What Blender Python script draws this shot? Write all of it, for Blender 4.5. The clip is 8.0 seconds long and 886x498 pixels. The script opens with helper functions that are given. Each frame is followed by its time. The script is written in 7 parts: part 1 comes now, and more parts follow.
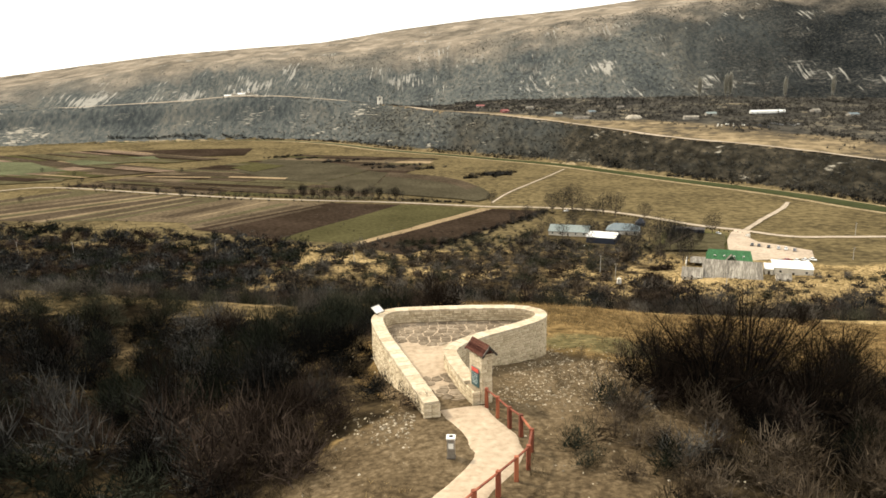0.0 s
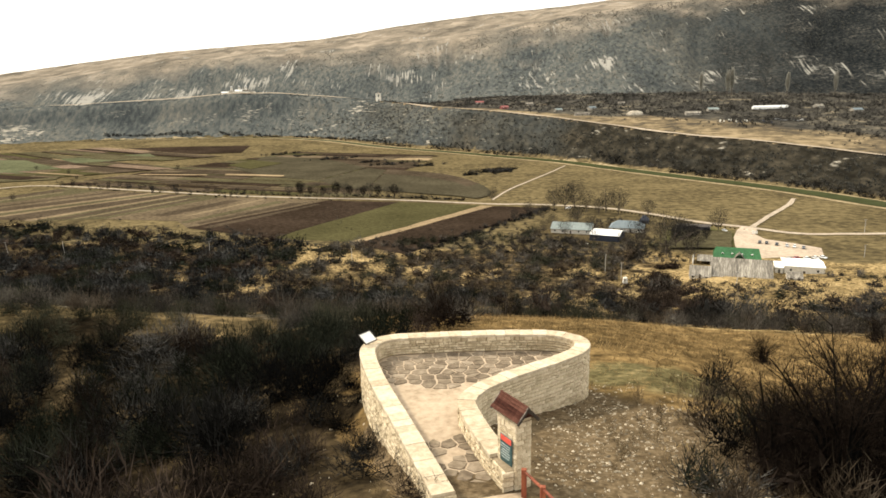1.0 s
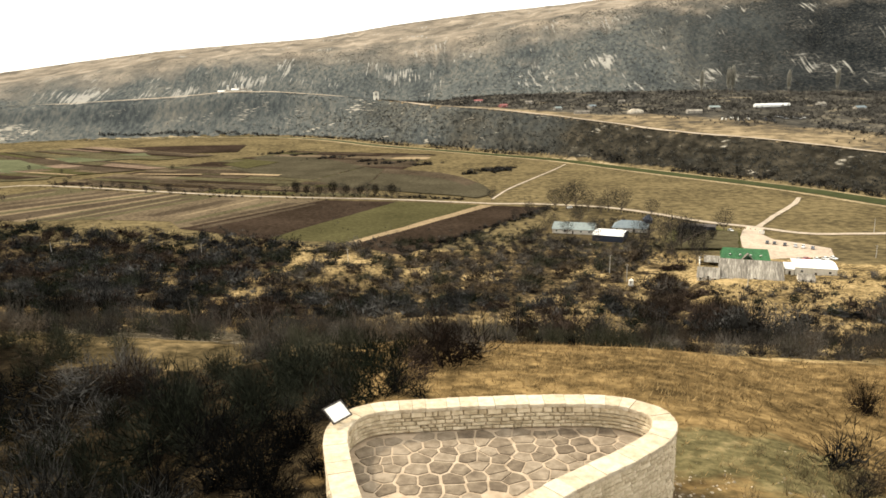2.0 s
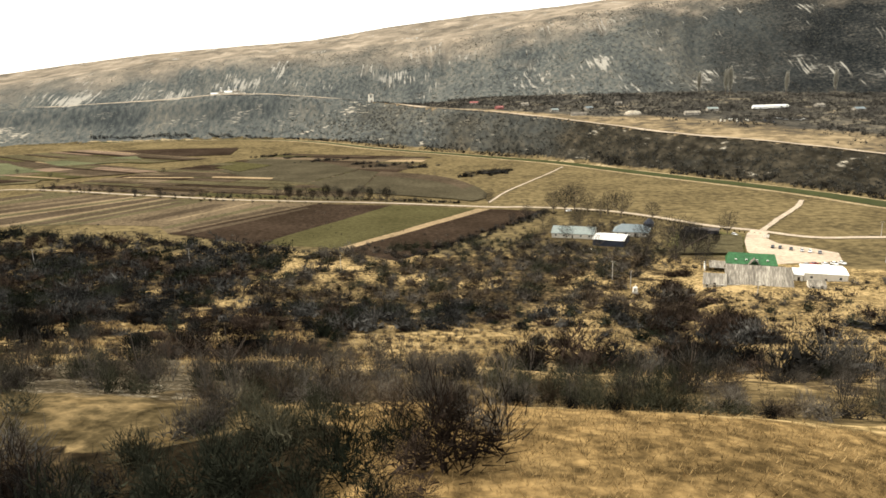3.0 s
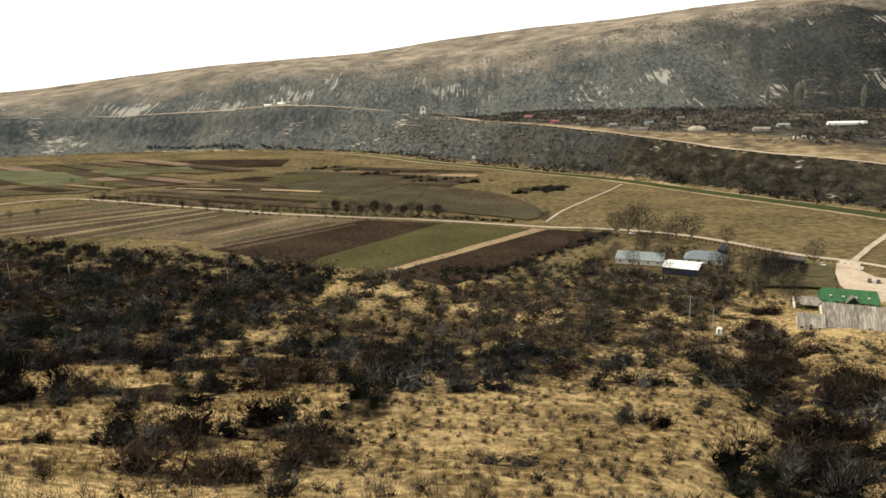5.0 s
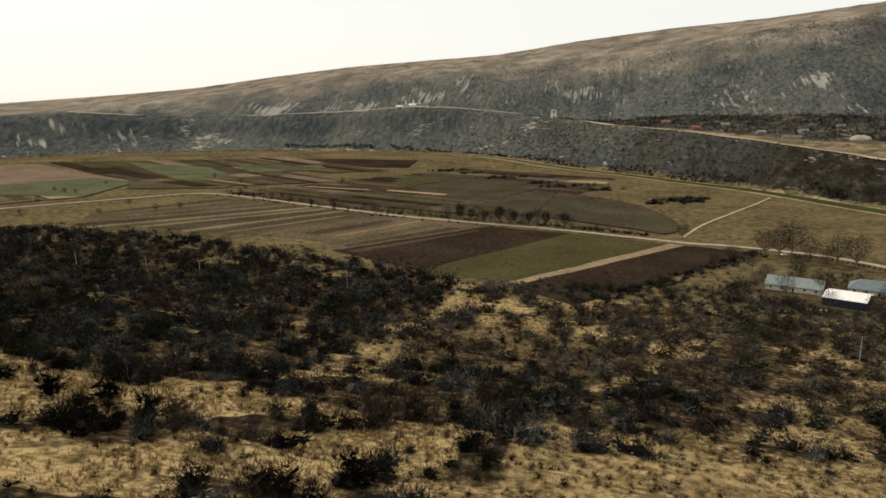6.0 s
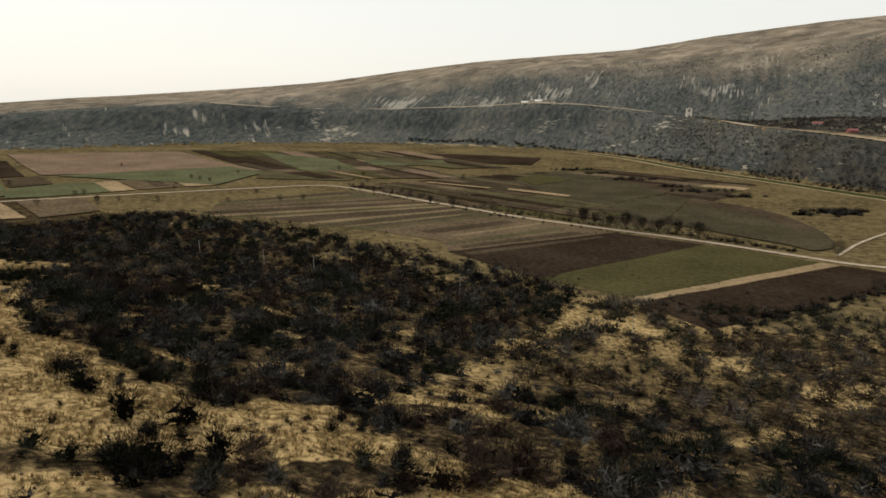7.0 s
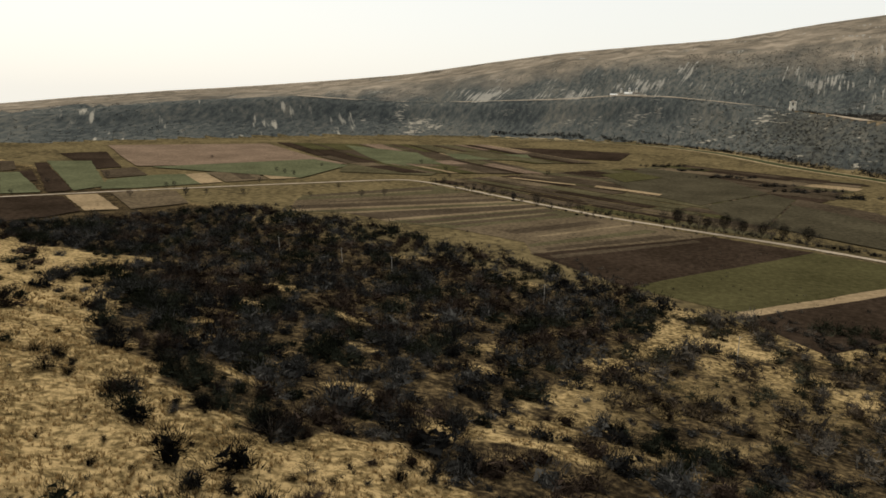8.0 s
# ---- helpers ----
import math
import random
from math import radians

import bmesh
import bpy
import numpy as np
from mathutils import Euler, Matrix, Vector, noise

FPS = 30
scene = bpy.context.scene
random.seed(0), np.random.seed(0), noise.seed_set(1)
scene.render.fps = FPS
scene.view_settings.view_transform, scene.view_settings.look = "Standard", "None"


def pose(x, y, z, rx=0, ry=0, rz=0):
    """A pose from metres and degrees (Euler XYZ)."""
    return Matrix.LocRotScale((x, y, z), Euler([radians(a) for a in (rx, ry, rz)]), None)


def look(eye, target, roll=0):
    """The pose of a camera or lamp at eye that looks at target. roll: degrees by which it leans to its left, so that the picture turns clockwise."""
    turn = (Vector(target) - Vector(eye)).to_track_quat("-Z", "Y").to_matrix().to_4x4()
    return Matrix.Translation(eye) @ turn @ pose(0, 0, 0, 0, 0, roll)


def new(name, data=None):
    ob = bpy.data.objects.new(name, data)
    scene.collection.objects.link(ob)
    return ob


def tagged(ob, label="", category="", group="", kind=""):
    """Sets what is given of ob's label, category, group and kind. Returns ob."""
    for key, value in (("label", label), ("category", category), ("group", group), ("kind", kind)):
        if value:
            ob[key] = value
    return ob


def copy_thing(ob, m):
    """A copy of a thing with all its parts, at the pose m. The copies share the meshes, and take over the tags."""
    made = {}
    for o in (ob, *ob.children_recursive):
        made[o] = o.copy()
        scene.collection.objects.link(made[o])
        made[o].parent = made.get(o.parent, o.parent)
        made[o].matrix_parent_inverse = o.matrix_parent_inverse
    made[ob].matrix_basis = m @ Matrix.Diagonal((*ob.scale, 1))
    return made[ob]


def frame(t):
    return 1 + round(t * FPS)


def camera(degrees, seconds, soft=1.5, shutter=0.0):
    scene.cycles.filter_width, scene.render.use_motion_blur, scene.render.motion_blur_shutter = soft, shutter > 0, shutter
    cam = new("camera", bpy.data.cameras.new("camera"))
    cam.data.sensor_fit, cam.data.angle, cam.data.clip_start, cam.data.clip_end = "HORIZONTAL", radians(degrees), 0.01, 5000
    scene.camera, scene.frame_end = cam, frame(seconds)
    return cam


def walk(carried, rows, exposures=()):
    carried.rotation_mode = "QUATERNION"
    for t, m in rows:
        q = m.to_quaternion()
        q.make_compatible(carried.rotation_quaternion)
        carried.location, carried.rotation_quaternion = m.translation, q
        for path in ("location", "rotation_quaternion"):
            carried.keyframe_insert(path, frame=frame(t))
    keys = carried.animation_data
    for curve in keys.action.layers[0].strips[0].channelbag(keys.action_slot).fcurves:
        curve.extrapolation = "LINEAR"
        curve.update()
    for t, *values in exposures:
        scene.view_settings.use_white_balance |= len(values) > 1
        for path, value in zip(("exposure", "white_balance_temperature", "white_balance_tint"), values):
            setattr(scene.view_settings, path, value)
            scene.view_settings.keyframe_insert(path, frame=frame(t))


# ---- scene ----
# Camera: eye, then yaw to the left, pitch and lean in degrees.
cam = camera(64.70, 8.0, 1.65)
PATH = [
    (0, (0.00, -0.00, 95.00), (0.20, -12.73, -0.96)),
    (0.5, (-0.23, 5.06, 94.19), (0.18, -12.85, -1.01)),
    (1, (-0.56, 10.16, 93.29), (0.13, -12.94, -1.09)),
    (1.5, (-0.80, 15.58, 92.41), (0.09, -13.00, -1.09)),
    (3, (-1.15, 33.93, 90.48), (-0.38, -12.80, -1.24)),
    (3.5, (-1.81, 40.60, 90.00), (-0.70, -12.42, -1.10)),
    (4, (-2.47, 48.24, 89.48), (-0.93, -12.14, -1.11)),
    (5.5, (-5.30, 73.32, 90.53), (8.42, -11.48, -0.48)),
    (6, (-7.01, 83.42, 91.03), (13.92, -11.47, -0.11)),
    (6.5, (-9.48, 93.50, 91.55), (19.27, -11.59, 0.29)),
    (7, (-13.12, 103.62, 92.01), (23.78, -11.91, 0.74)),
    (7.5, (-17.31, 112.57, 92.57), (26.87, -12.21, 0.74)),
    (8, (-21.82, 119.61, 93.73), (30.53, -12.64, 0.70)),
]


def aim(yaw, pitch, lean):
    turn = Euler((radians(90 + pitch), 0, radians(yaw))).to_matrix().to_4x4()
    return turn @ pose(0, 0, 0, 0, 0, lean)


EXPOSURES = [(0, 0.56, 6200, 10), (3.4, 0.78, 6200, 10), (4.2, 0.73, 6200, 10), (5.5, -0.10, 6200, 10), (6.5, -0.48, 6100, 10), (8, -0.45, 6100, 10)]
walk(cam, [(t, Matrix.Translation(eye) @ aim(*turn)) for t, eye, turn in PATH], EXPOSURES)

# ---- world, sun, exposure ----
SUN_AZ, SUN_EL = 58.0, 42.0  # degrees to the left of +y, above the horizon
world = bpy.data.worlds.new("sky")
scene.world = world
world.use_nodes = True
wn = world.node_tree.nodes
sky = wn.new("ShaderNodeTexSky")
sky.sky_type = "NISHITA"
sky.sun_disc = False
sky.sun_elevation = radians(SUN_EL)
sky.sun_rotation = radians(-SUN_AZ)
sky.air_density, sky.dust_density, sky.ozone_density = 1.0, 2.2, 1.0
wn["Background"].inputs["Strength"].default_value = 0.145
haze = wn.new("ShaderNodeMix")  # a bright, milky haze over the blue
haze.data_type = "RGBA"
haze.inputs[0].default_value, haze.inputs[7].default_value = 0.82, (9.7, 9.2, 8.0, 1)
world.node_tree.links.new(sky.outputs[0], haze.inputs[6])
world.node_tree.links.new(haze.outputs[2], wn["Background"].inputs["Color"])
sun = new("sun", bpy.data.lights.new("sun", "SUN"))
sun.data.energy, sun.data.angle, sun.data.color = 3.2, radians(6), (1.0, 0.87, 0.67)
sa, se = radians(SUN_AZ), radians(SUN_EL)
sun.matrix_world = look((0, 0, 300), (math.sin(sa) * math.cos(se) * 100, -math.cos(sa) * math.cos(se) * 100, 300 - math.sin(se) * 100))


# ---- helpers of this scene ----
def lattice(x, y, seed=0):
    """Smooth value noise in 0..1 on arrays."""
    x, y = np.asarray(x, float), np.asarray(y, float)
    ix, iy = np.floor(x).astype(np.int64), np.floor(y).astype(np.int64)
    fx, fy = x - ix, y - iy
    fx, fy = fx * fx * (3 - 2 * fx), fy * fy * (3 - 2 * fy)

    def h(a, b):
        n = (a * 374761393 + b * 668265263 + seed * 974634541) & 0x7FFFFFFF
        n = ((n ^ (n >> 13)) * 1274126177) & 0x7FFFFFFF
        return ((n ^ (n >> 16)) & 0xFFFF) / 65535.0

    return (h(ix, iy) * (1 - fx) + h(ix + 1, iy) * fx) * (1 - fy) + (h(ix, iy + 1) * (1 - fx) + h(ix + 1, iy + 1) * fx) * fy


def fbm(x, y, octaves=4, seed=0):
    total, amp, norm = 0, 1.0, 0
    for k in range(octaves):
        total = total + amp * lattice(np.asarray(x) * 2**k + 17.3 * k, np.asarray(y) * 2**k - 9.1 * k, seed + k)
        norm += amp
        amp *= 0.5
    return total / norm


def smooth(a, b, v):
    t = np.clip((v - a) / (b - a), 0, 1)
    return t * t * (3 - 2 * t)


def mesh_of(name, verts, faces, materials=(), index=None, shade=False):
    """A mesh from arrays; all faces have the same number of corners."""
    verts, faces = np.asarray(verts, np.float32), np.asarray(faces, np.int32)
    me = bpy.data.meshes.new(name)
    k = faces.shape[1]
    me.vertices.add(len(verts))
    me.vertices.foreach_set("co", verts.ravel())
    me.loops.add(faces.size)
    me.loops.foreach_set("vertex_index", faces.ravel())
    me.polygons.add(len(faces))
    me.polygons.foreach_set("loop_start", np.arange(len(faces), dtype=np.int32) * k)
    if index is not None:
        me.polygons.foreach_set("material_index", np.asarray(index, np.int32))
    me.polygons.foreach_set("use_smooth", np.full(len(faces), shade))
    for m in materials:
        me.materials.append(m)
    me.update(calc_edges=True)
    return me


def part(name, bm, material, parent=None, label=""):
    """Links a bmesh (or ready mesh data) as one mesh object under a thing or a part."""
    if isinstance(bm, bmesh.types.BMesh):
        me = bpy.data.meshes.new(name)
        bmesh.ops.recalc_face_normals(bm, faces=bm.faces)
        bm.to_mesh(me)
        bm.free()
    else:
        me = bm
    if material is not None and not me.materials:
        me.materials.append(material)
    ob = new(name, me)
    if parent is not None:
        ob.parent = parent
    return tagged(ob, label)


def box(bm, size, m=Matrix(), bevel=0.0):
    """Adds a box of that size, centred on m, with bevelled edges."""
    made = bmesh.ops.create_cube(bm, size=1.0, matrix=m @ Matrix.Diagonal((*size, 1)))
    if bevel:
        edges = {e for v in made["verts"] for e in v.link_edges}
        bmesh.ops.bevel(bm, geom=list(edges), offset=bevel, segments=1, affect="EDGES")
    return bm


def rod(bm, a, b, ra, rb=None, sides=8):
    a, b = Vector(a), Vector(b)
    m = Matrix.Translation((a + b) / 2) @ (b - a).to_track_quat("Z", "Y").to_matrix().to_4x4()
    bmesh.ops.create_cone(bm, cap_ends=True, segments=sides, radius1=ra, radius2=ra if rb is None else rb, depth=(b - a).length, matrix=m)
    return bm


def prism(bm, points, z0, z1):
    """An upright prism over a polygon of (x, y)."""
    lo, hi = ([bm.verts.new((x, y, z)) for x, y in points] for z in (z0, z1))
    bm.faces.new(hi)
    bm.faces.new(lo[::-1])
    n = len(points)
    for k in range(n):
        bm.faces.new((lo[k], lo[(k + 1) % n], hi[(k + 1) % n], hi[k]))
    return bm


def thing(name, m=Matrix(), label="", category="", group="", kind=""):
    ob = new(name)
    ob.empty_display_size = 0.3
    ob.matrix_world = m
    return tagged(ob, label, category, group, kind)


# ---- materials ----
def material(name, ramp, scale=1.0, rough=0.9, bump=0.3, bump_scale=None, metal=0.0, coarse=None, coarse_amount=0.5, island=0.0, each=0.0, detail=6.0, stretch=(1, 1, 1), spec=None, depth=0.1, tone=0.0):
    """A node material: a ramp over fine noise, a second noise at a coarser size that darkens and lightens, bump, and a random value per piece."""
    m = bpy.data.materials.new(name)
    m.use_nodes = True
    nodes, link = m.node_tree.nodes, m.node_tree.links.new
    bsdf = nodes["Principled BSDF"]
    at = nodes.new("ShaderNodeTexCoord")
    fit = nodes.new("ShaderNodeMapping")
    fit.inputs["Scale"].default_value = stretch
    link(at.outputs["Object"], fit.inputs[0])
    fine = nodes.new("ShaderNodeTexNoise")
    fine.inputs["Scale"].default_value, fine.inputs["Detail"].default_value, fine.inputs["Roughness"].default_value = scale, detail, 0.65
    link(fit.outputs[0], fine.inputs["Vector"])
    value = fine.outputs["Fac"]
    for amount, socket in ((island, "island"), (each, "each"), (tone, "tone")):
        if amount:
            if socket == "tone":
                own = nodes.new("ShaderNodeAttribute")
                own.attribute_name = "tone"
                chance = own.outputs["Fac"]
            elif socket == "island":
                chance = nodes.new("ShaderNodeNewGeometry").outputs["Random Per Island"]
            else:
                chance = nodes.new("ShaderNodeObjectInfo").outputs["Random"]
            off = nodes.new("ShaderNodeMath")
            off.operation = "MULTIPLY_ADD"
            off.inputs[1].default_value, off.inputs[2].default_value = amount, -amount / 2
            link(chance, off.inputs[0])
            add = nodes.new("ShaderNodeMath")
            link(off.outputs[0], add.inputs[0])
            link(value, add.inputs[1])
            value = add.outputs[0]
    if coarse:
        wide = nodes.new("ShaderNodeTexNoise")
        wide.inputs["Scale"].default_value, wide.inputs["Detail"].default_value = coarse, 3.0
        link(fit.outputs[0], wide.inputs["Vector"])
        off = nodes.new("ShaderNodeMath")
        off.operation = "MULTIPLY_ADD"
        off.inputs[1].default_value, off.inputs[2].default_value = coarse_amount, -coarse_amount / 2
        link(wide.outputs["Fac"], off.inputs[0])
        add = nodes.new("ShaderNodeMath")
        link(off.outputs[0], add.inputs[0])
        link(value, add.inputs[1])
        value = add.outputs[0]
    colours = nodes.new("ShaderNodeValToRGB")
    elements = colours.color_ramp.elements
    while len(elements) < len(ramp):
        elements.new(0.5)
    for e, (pos, rgb) in zip(elements, ramp):
        e.position, e.color = pos, (*rgb, 1)
    link(value, colours.inputs[0])
    link(colours.outputs[0], bsdf.inputs["Base Color"])
    bsdf.inputs["Roughness"].default_value, bsdf.inputs["Metallic"].default_value = rough, metal
    bsdf.inputs["Specular IOR Level"].default_value = spec if spec is not None else (0.3 if rough < 0.84 else 0.0)
    if bump:
        relief = nodes.new("ShaderNodeTexNoise")
        relief.inputs["Scale"].default_value, relief.inputs["Detail"].default_value = bump_scale or scale, 5.0
        link(fit.outputs[0], relief.inputs["Vector"])
        b = nodes.new("ShaderNodeBump")
        b.inputs["Strength"].default_value, b.inputs["Distance"].default_value = bump, depth
        link(relief.outputs["Fac"], b.inputs["Height"])
        link(b.outputs[0], bsdf.inputs["Normal"])
    return m


def cover(m, field, ramp, scale, coarse=0.05, edge=0.35, wide=0.7, stretch=(1, 1, 1), soft=0.08):
    """Lays a second ground cover over a material where the mesh's named field is above one half, with a ragged edge."""
    nodes, link = m.node_tree.nodes, m.node_tree.links.new
    bsdf = nodes["Principled BSDF"]
    source = bsdf.inputs["Base Color"].links[0].from_socket
    at = nodes.new("ShaderNodeTexCoord")
    fit = nodes.new("ShaderNodeMapping")
    fit.inputs["Scale"].default_value = stretch
    link(at.outputs["Object"], fit.inputs[0])
    noises = []
    for size, detail in ((scale, 6.0), (coarse, 3.0), (edge, 6.0)):
        n = nodes.new("ShaderNodeTexNoise")
        n.inputs["Scale"].default_value, n.inputs["Detail"].default_value, n.inputs["Roughness"].default_value = size, detail, 0.65
        link(fit.outputs[0], n.inputs["Vector"])
        noises.append(n.outputs["Fac"])
    tone = nodes.new("ShaderNodeMath")
    tone.operation = "MULTIPLY_ADD"
    tone.inputs[1].default_value, tone.inputs[2].default_value = 0.5, -0.25
    link(noises[1], tone.inputs[0])
    value = nodes.new("ShaderNodeMath")
    link(tone.outputs[0], value.inputs[0])
    link(noises[0], value.inputs[1])
    colours = nodes.new("ShaderNodeValToRGB")
    elements = colours.color_ramp.elements
    while len(elements) < len(ramp):
        elements.new(0.5)
    for e, (pos, rgb) in zip(elements, ramp):
        e.position, e.color = pos, (*rgb, 1)
    link(value.outputs[0], colours.inputs[0])
    where = nodes.new("ShaderNodeAttribute")
    where.attribute_name = field
    ragged = nodes.new("ShaderNodeMath")
    ragged.operation = "MULTIPLY_ADD"
    ragged.inputs[1].default_value = wide
    link(noises[2], ragged.inputs[0])
    link(where.outputs["Fac"], ragged.inputs[2])
    cut = nodes.new("ShaderNodeMapRange")
    cut.inputs["From Min"].default_value, cut.inputs["From Max"].default_value = 0.5 - soft + wide / 2, 0.5 + soft + wide / 2
    link(ragged.outputs[0], cut.inputs["Value"])
    mix = nodes.new("ShaderNodeMix")
    mix.data_type = "RGBA"
    link(cut.outputs["Result"], mix.inputs[0])
    link(source, mix.inputs[6])
    link(colours.outputs[0], mix.inputs[7])
    link(mix.outputs[2], bsdf.inputs["Base Color"])


M_DRYGRASS = material("dry_grass_ground", [(0.35, (0.048, 0.034, 0.015)), (0.47, (0.162, 0.117, 0.053)), (0.59, (0.37, 0.270, 0.130))], 0.55, 0.95, 0.9, 0.7, coarse=0.045, coarse_amount=0.45, detail=8, depth=0.6)
cover(M_DRYGRASS, "brow", [(0.34, (0.047, 0.032, 0.014)), (0.50, (0.132, 0.088, 0.037)), (0.66, (0.25, 0.168, 0.071))], 0.9, 0.10)
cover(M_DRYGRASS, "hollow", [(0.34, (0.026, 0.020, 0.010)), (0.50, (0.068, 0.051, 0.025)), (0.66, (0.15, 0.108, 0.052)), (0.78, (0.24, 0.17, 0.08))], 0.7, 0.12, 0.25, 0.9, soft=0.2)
cover(M_DRYGRASS, "meadow", [(0.34, (0.050, 0.040, 0.022)), (0.50, (0.098, 0.076, 0.038)), (0.66, (0.160, 0.124, 0.062))], 0.16, 0.014, 0.06)
# The litter cover is a darker, browner ground colour wherever the slope is not open.
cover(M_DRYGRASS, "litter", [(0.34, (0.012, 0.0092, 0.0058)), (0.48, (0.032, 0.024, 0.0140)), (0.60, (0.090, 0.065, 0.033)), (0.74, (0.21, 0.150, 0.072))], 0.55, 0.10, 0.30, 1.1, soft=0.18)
# Near-black ground colour under and between the thickets round the lookout.
cover(M_DRYGRASS, "dark_ground", [(0.34, (0.007, 0.0055, 0.0035)), (0.50, (0.018, 0.0135, 0.008)), (0.64, (0.058, 0.042, 0.022)), (0.78, (0.15, 0.108, 0.054))], 0.55, 0.10, 0.30, 1.0)
cover(M_DRYGRASS, "green", [(0.36, (0.056, 0.048, 0.022)), (0.52, (0.115, 0.096, 0.044)), (0.70, (0.20, 0.155, 0.075))], 1.6, 0.2, 0.35, 1.0)
cover(M_DRYGRASS, "lawn", [(0.34, (0.045, 0.046, 0.017)), (0.50, (0.085, 0.082, 0.031)), (0.68, (0.150, 0.125, 0.055))], 0.35, 0.06, 0.12, 0.8, soft=0.2)
cover(M_DRYGRASS, "dirt", [(0.32, (0.046, 0.033, 0.019)), (0.52, (0.098, 0.071, 0.040)), (0.74, (0.19, 0.142, 0.086))], 3.5, 0.22, 0.5)
cover(M_DRYGRASS, "rubble", [(0.42, (0.035, 0.029, 0.019)), (0.55, (0.085, 0.068, 0.044)), (0.66, (0.17, 0.15, 0.11)), (0.76, (0.36, 0.33, 0.27))], 2.6, 0.2, 0.4, 1.0)
M_PLATEAU = material("village_plateau", [(0.34, (0.06, 0.050, 0.036)), (0.50, (0.15, 0.115, 0.068)), (0.66, (0.26, 0.20, 0.12))], 0.06, 0.95, 0.5, 0.2, coarse=0.01, coarse_amount=0.6, detail=8, depth=1.0)
cover(M_PLATEAU, "woods", [(0.34, (0.027, 0.0255, 0.0225)), (0.50, (0.050, 0.046, 0.038)), (0.64, (0.105, 0.092, 0.069)), (0.80, (0.24, 0.185, 0.115))], 0.05, 0.012, 0.02)
M_CHALK = material("quarry_lime", [(0.30, (0.20, 0.17, 0.13)), (0.50, (0.42, 0.37, 0.29)), (0.70, (0.58, 0.52, 0.43))], 0.12, 0.9, 0.8, 0.3, coarse=0.03, coarse_amount=0.5, detail=8, depth=1.5)


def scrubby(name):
    return material(name, HAZED_SCRUB_RAMP, 0.14, 0.95, 0.6, 0.12, coarse=0.012, coarse_amount=0.5, detail=9, depth=2.5, stretch=(1, 0.42, 0.42))


def ledges(m, rock, turn, stretch, level, patch, spots=()):
    """Pale rock that shows through a scrub slope in streaks or ledges."""
    nodes, link = m.node_tree.nodes, m.node_tree.links.new
    bsdf = nodes["Principled BSDF"]
    source = bsdf.inputs["Base Color"].links[0].from_socket
    at = nodes.new("ShaderNodeTexCoord")
    fit = nodes.new("ShaderNodeMapping")
    fit.vector_type = "TEXTURE"
    fit.inputs["Rotation"].default_value, fit.inputs["Scale"].default_value = turn, tuple(1 / c for c in stretch)
    link(at.outputs["Object"], fit.inputs[0])
    streak, where = nodes.new("ShaderNodeTexNoise"), nodes.new("ShaderNodeTexNoise")
    streak.inputs["Scale"].default_value, streak.inputs["Detail"].default_value = 1.0, 5.0
    link(fit.outputs[0], streak.inputs["Vector"])
    where.inputs["Scale"].default_value, where.inputs["Detail"].default_value = patch, 3.0
    link(at.outputs["Object"], where.inputs["Vector"])
    both = nodes.new("ShaderNodeMath")
    both.operation = "ADD"
    link(streak.outputs["Fac"], both.inputs[0])
    link(where.outputs["Fac"], both.inputs[1])
    total = both.outputs[0]
    for sx, sy, reach in spots:  # places where the rock lies bare
        away = nodes.new("ShaderNodeVectorMath")
        away.operation = "DISTANCE"
        flat = nodes.new("ShaderNodeVectorMath")
        flat.operation = "MULTIPLY"
        flat.inputs[1].default_value = (1, 1, 0)
        link(at.outputs["Object"], flat.inputs[0])
        link(flat.outputs[0], away.inputs[0])
        away.inputs[1].default_value = (sx, sy, 0)
        near = nodes.new("ShaderNodeMapRange")
        near.inputs["From Min"].default_value, near.inputs["From Max"].default_value = 0, reach
        near.inputs["To Min"].default_value, near.inputs["To Max"].default_value = 0.19, 0.0
        link(away.outputs["Value"], near.inputs["Value"])
        more = nodes.new("ShaderNodeMath")
        link(total, more.inputs[0])
        link(near.outputs["Result"], more.inputs[1])
        total = more.outputs[0]
    cut = nodes.new("ShaderNodeMapRange")
    cut.inputs["From Min"].default_value, cut.inputs["From Max"].default_value = level, level + 0.12
    link(total, cut.inputs["Value"])
    mix = nodes.new("ShaderNodeMix")
    mix.data_type = "RGBA"
    link(cut.outputs["Result"], mix.inputs[0])
    link(source, mix.inputs[6])
    mix.inputs[7].default_value = (*rock, 1)
    link(mix.outputs[2], bsdf.inputs["Base Color"])


# Scrub colours lifted and cooled to stand in for haze over the far slopes.
HAZED_SCRUB_RAMP = [(0.34, (0.044, 0.049, 0.049)), (0.50, (0.080, 0.085, 0.079)), (0.64, (0.122, 0.118, 0.100)), (0.82, (0.18, 0.160, 0.128))]
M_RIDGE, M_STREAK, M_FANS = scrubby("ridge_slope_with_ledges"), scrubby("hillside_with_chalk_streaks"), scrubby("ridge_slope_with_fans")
# Dark scrub; its grade to the right also stands in for thinner haze.
cover(M_STREAK, "dark_scrub", [(0.36, (0.009, 0.0105, 0.0110)), (0.50, (0.022, 0.0234, 0.0230)), (0.62, (0.045, 0.0440, 0.0385)), (0.78, (0.11, 0.095, 0.075))], 0.20, 0.012, 0.006, 1.2, (1, 1, 1), 0.35)
cover(M_STREAK, "hilltop", [(0.34, (0.095, 0.082, 0.064)), (0.52, (0.185, 0.155, 0.118)), (0.70, (0.30, 0.25, 0.19))], 0.02, 0.004, 0.010, 1.0, (0.8, 0.5, 1), 0.30)
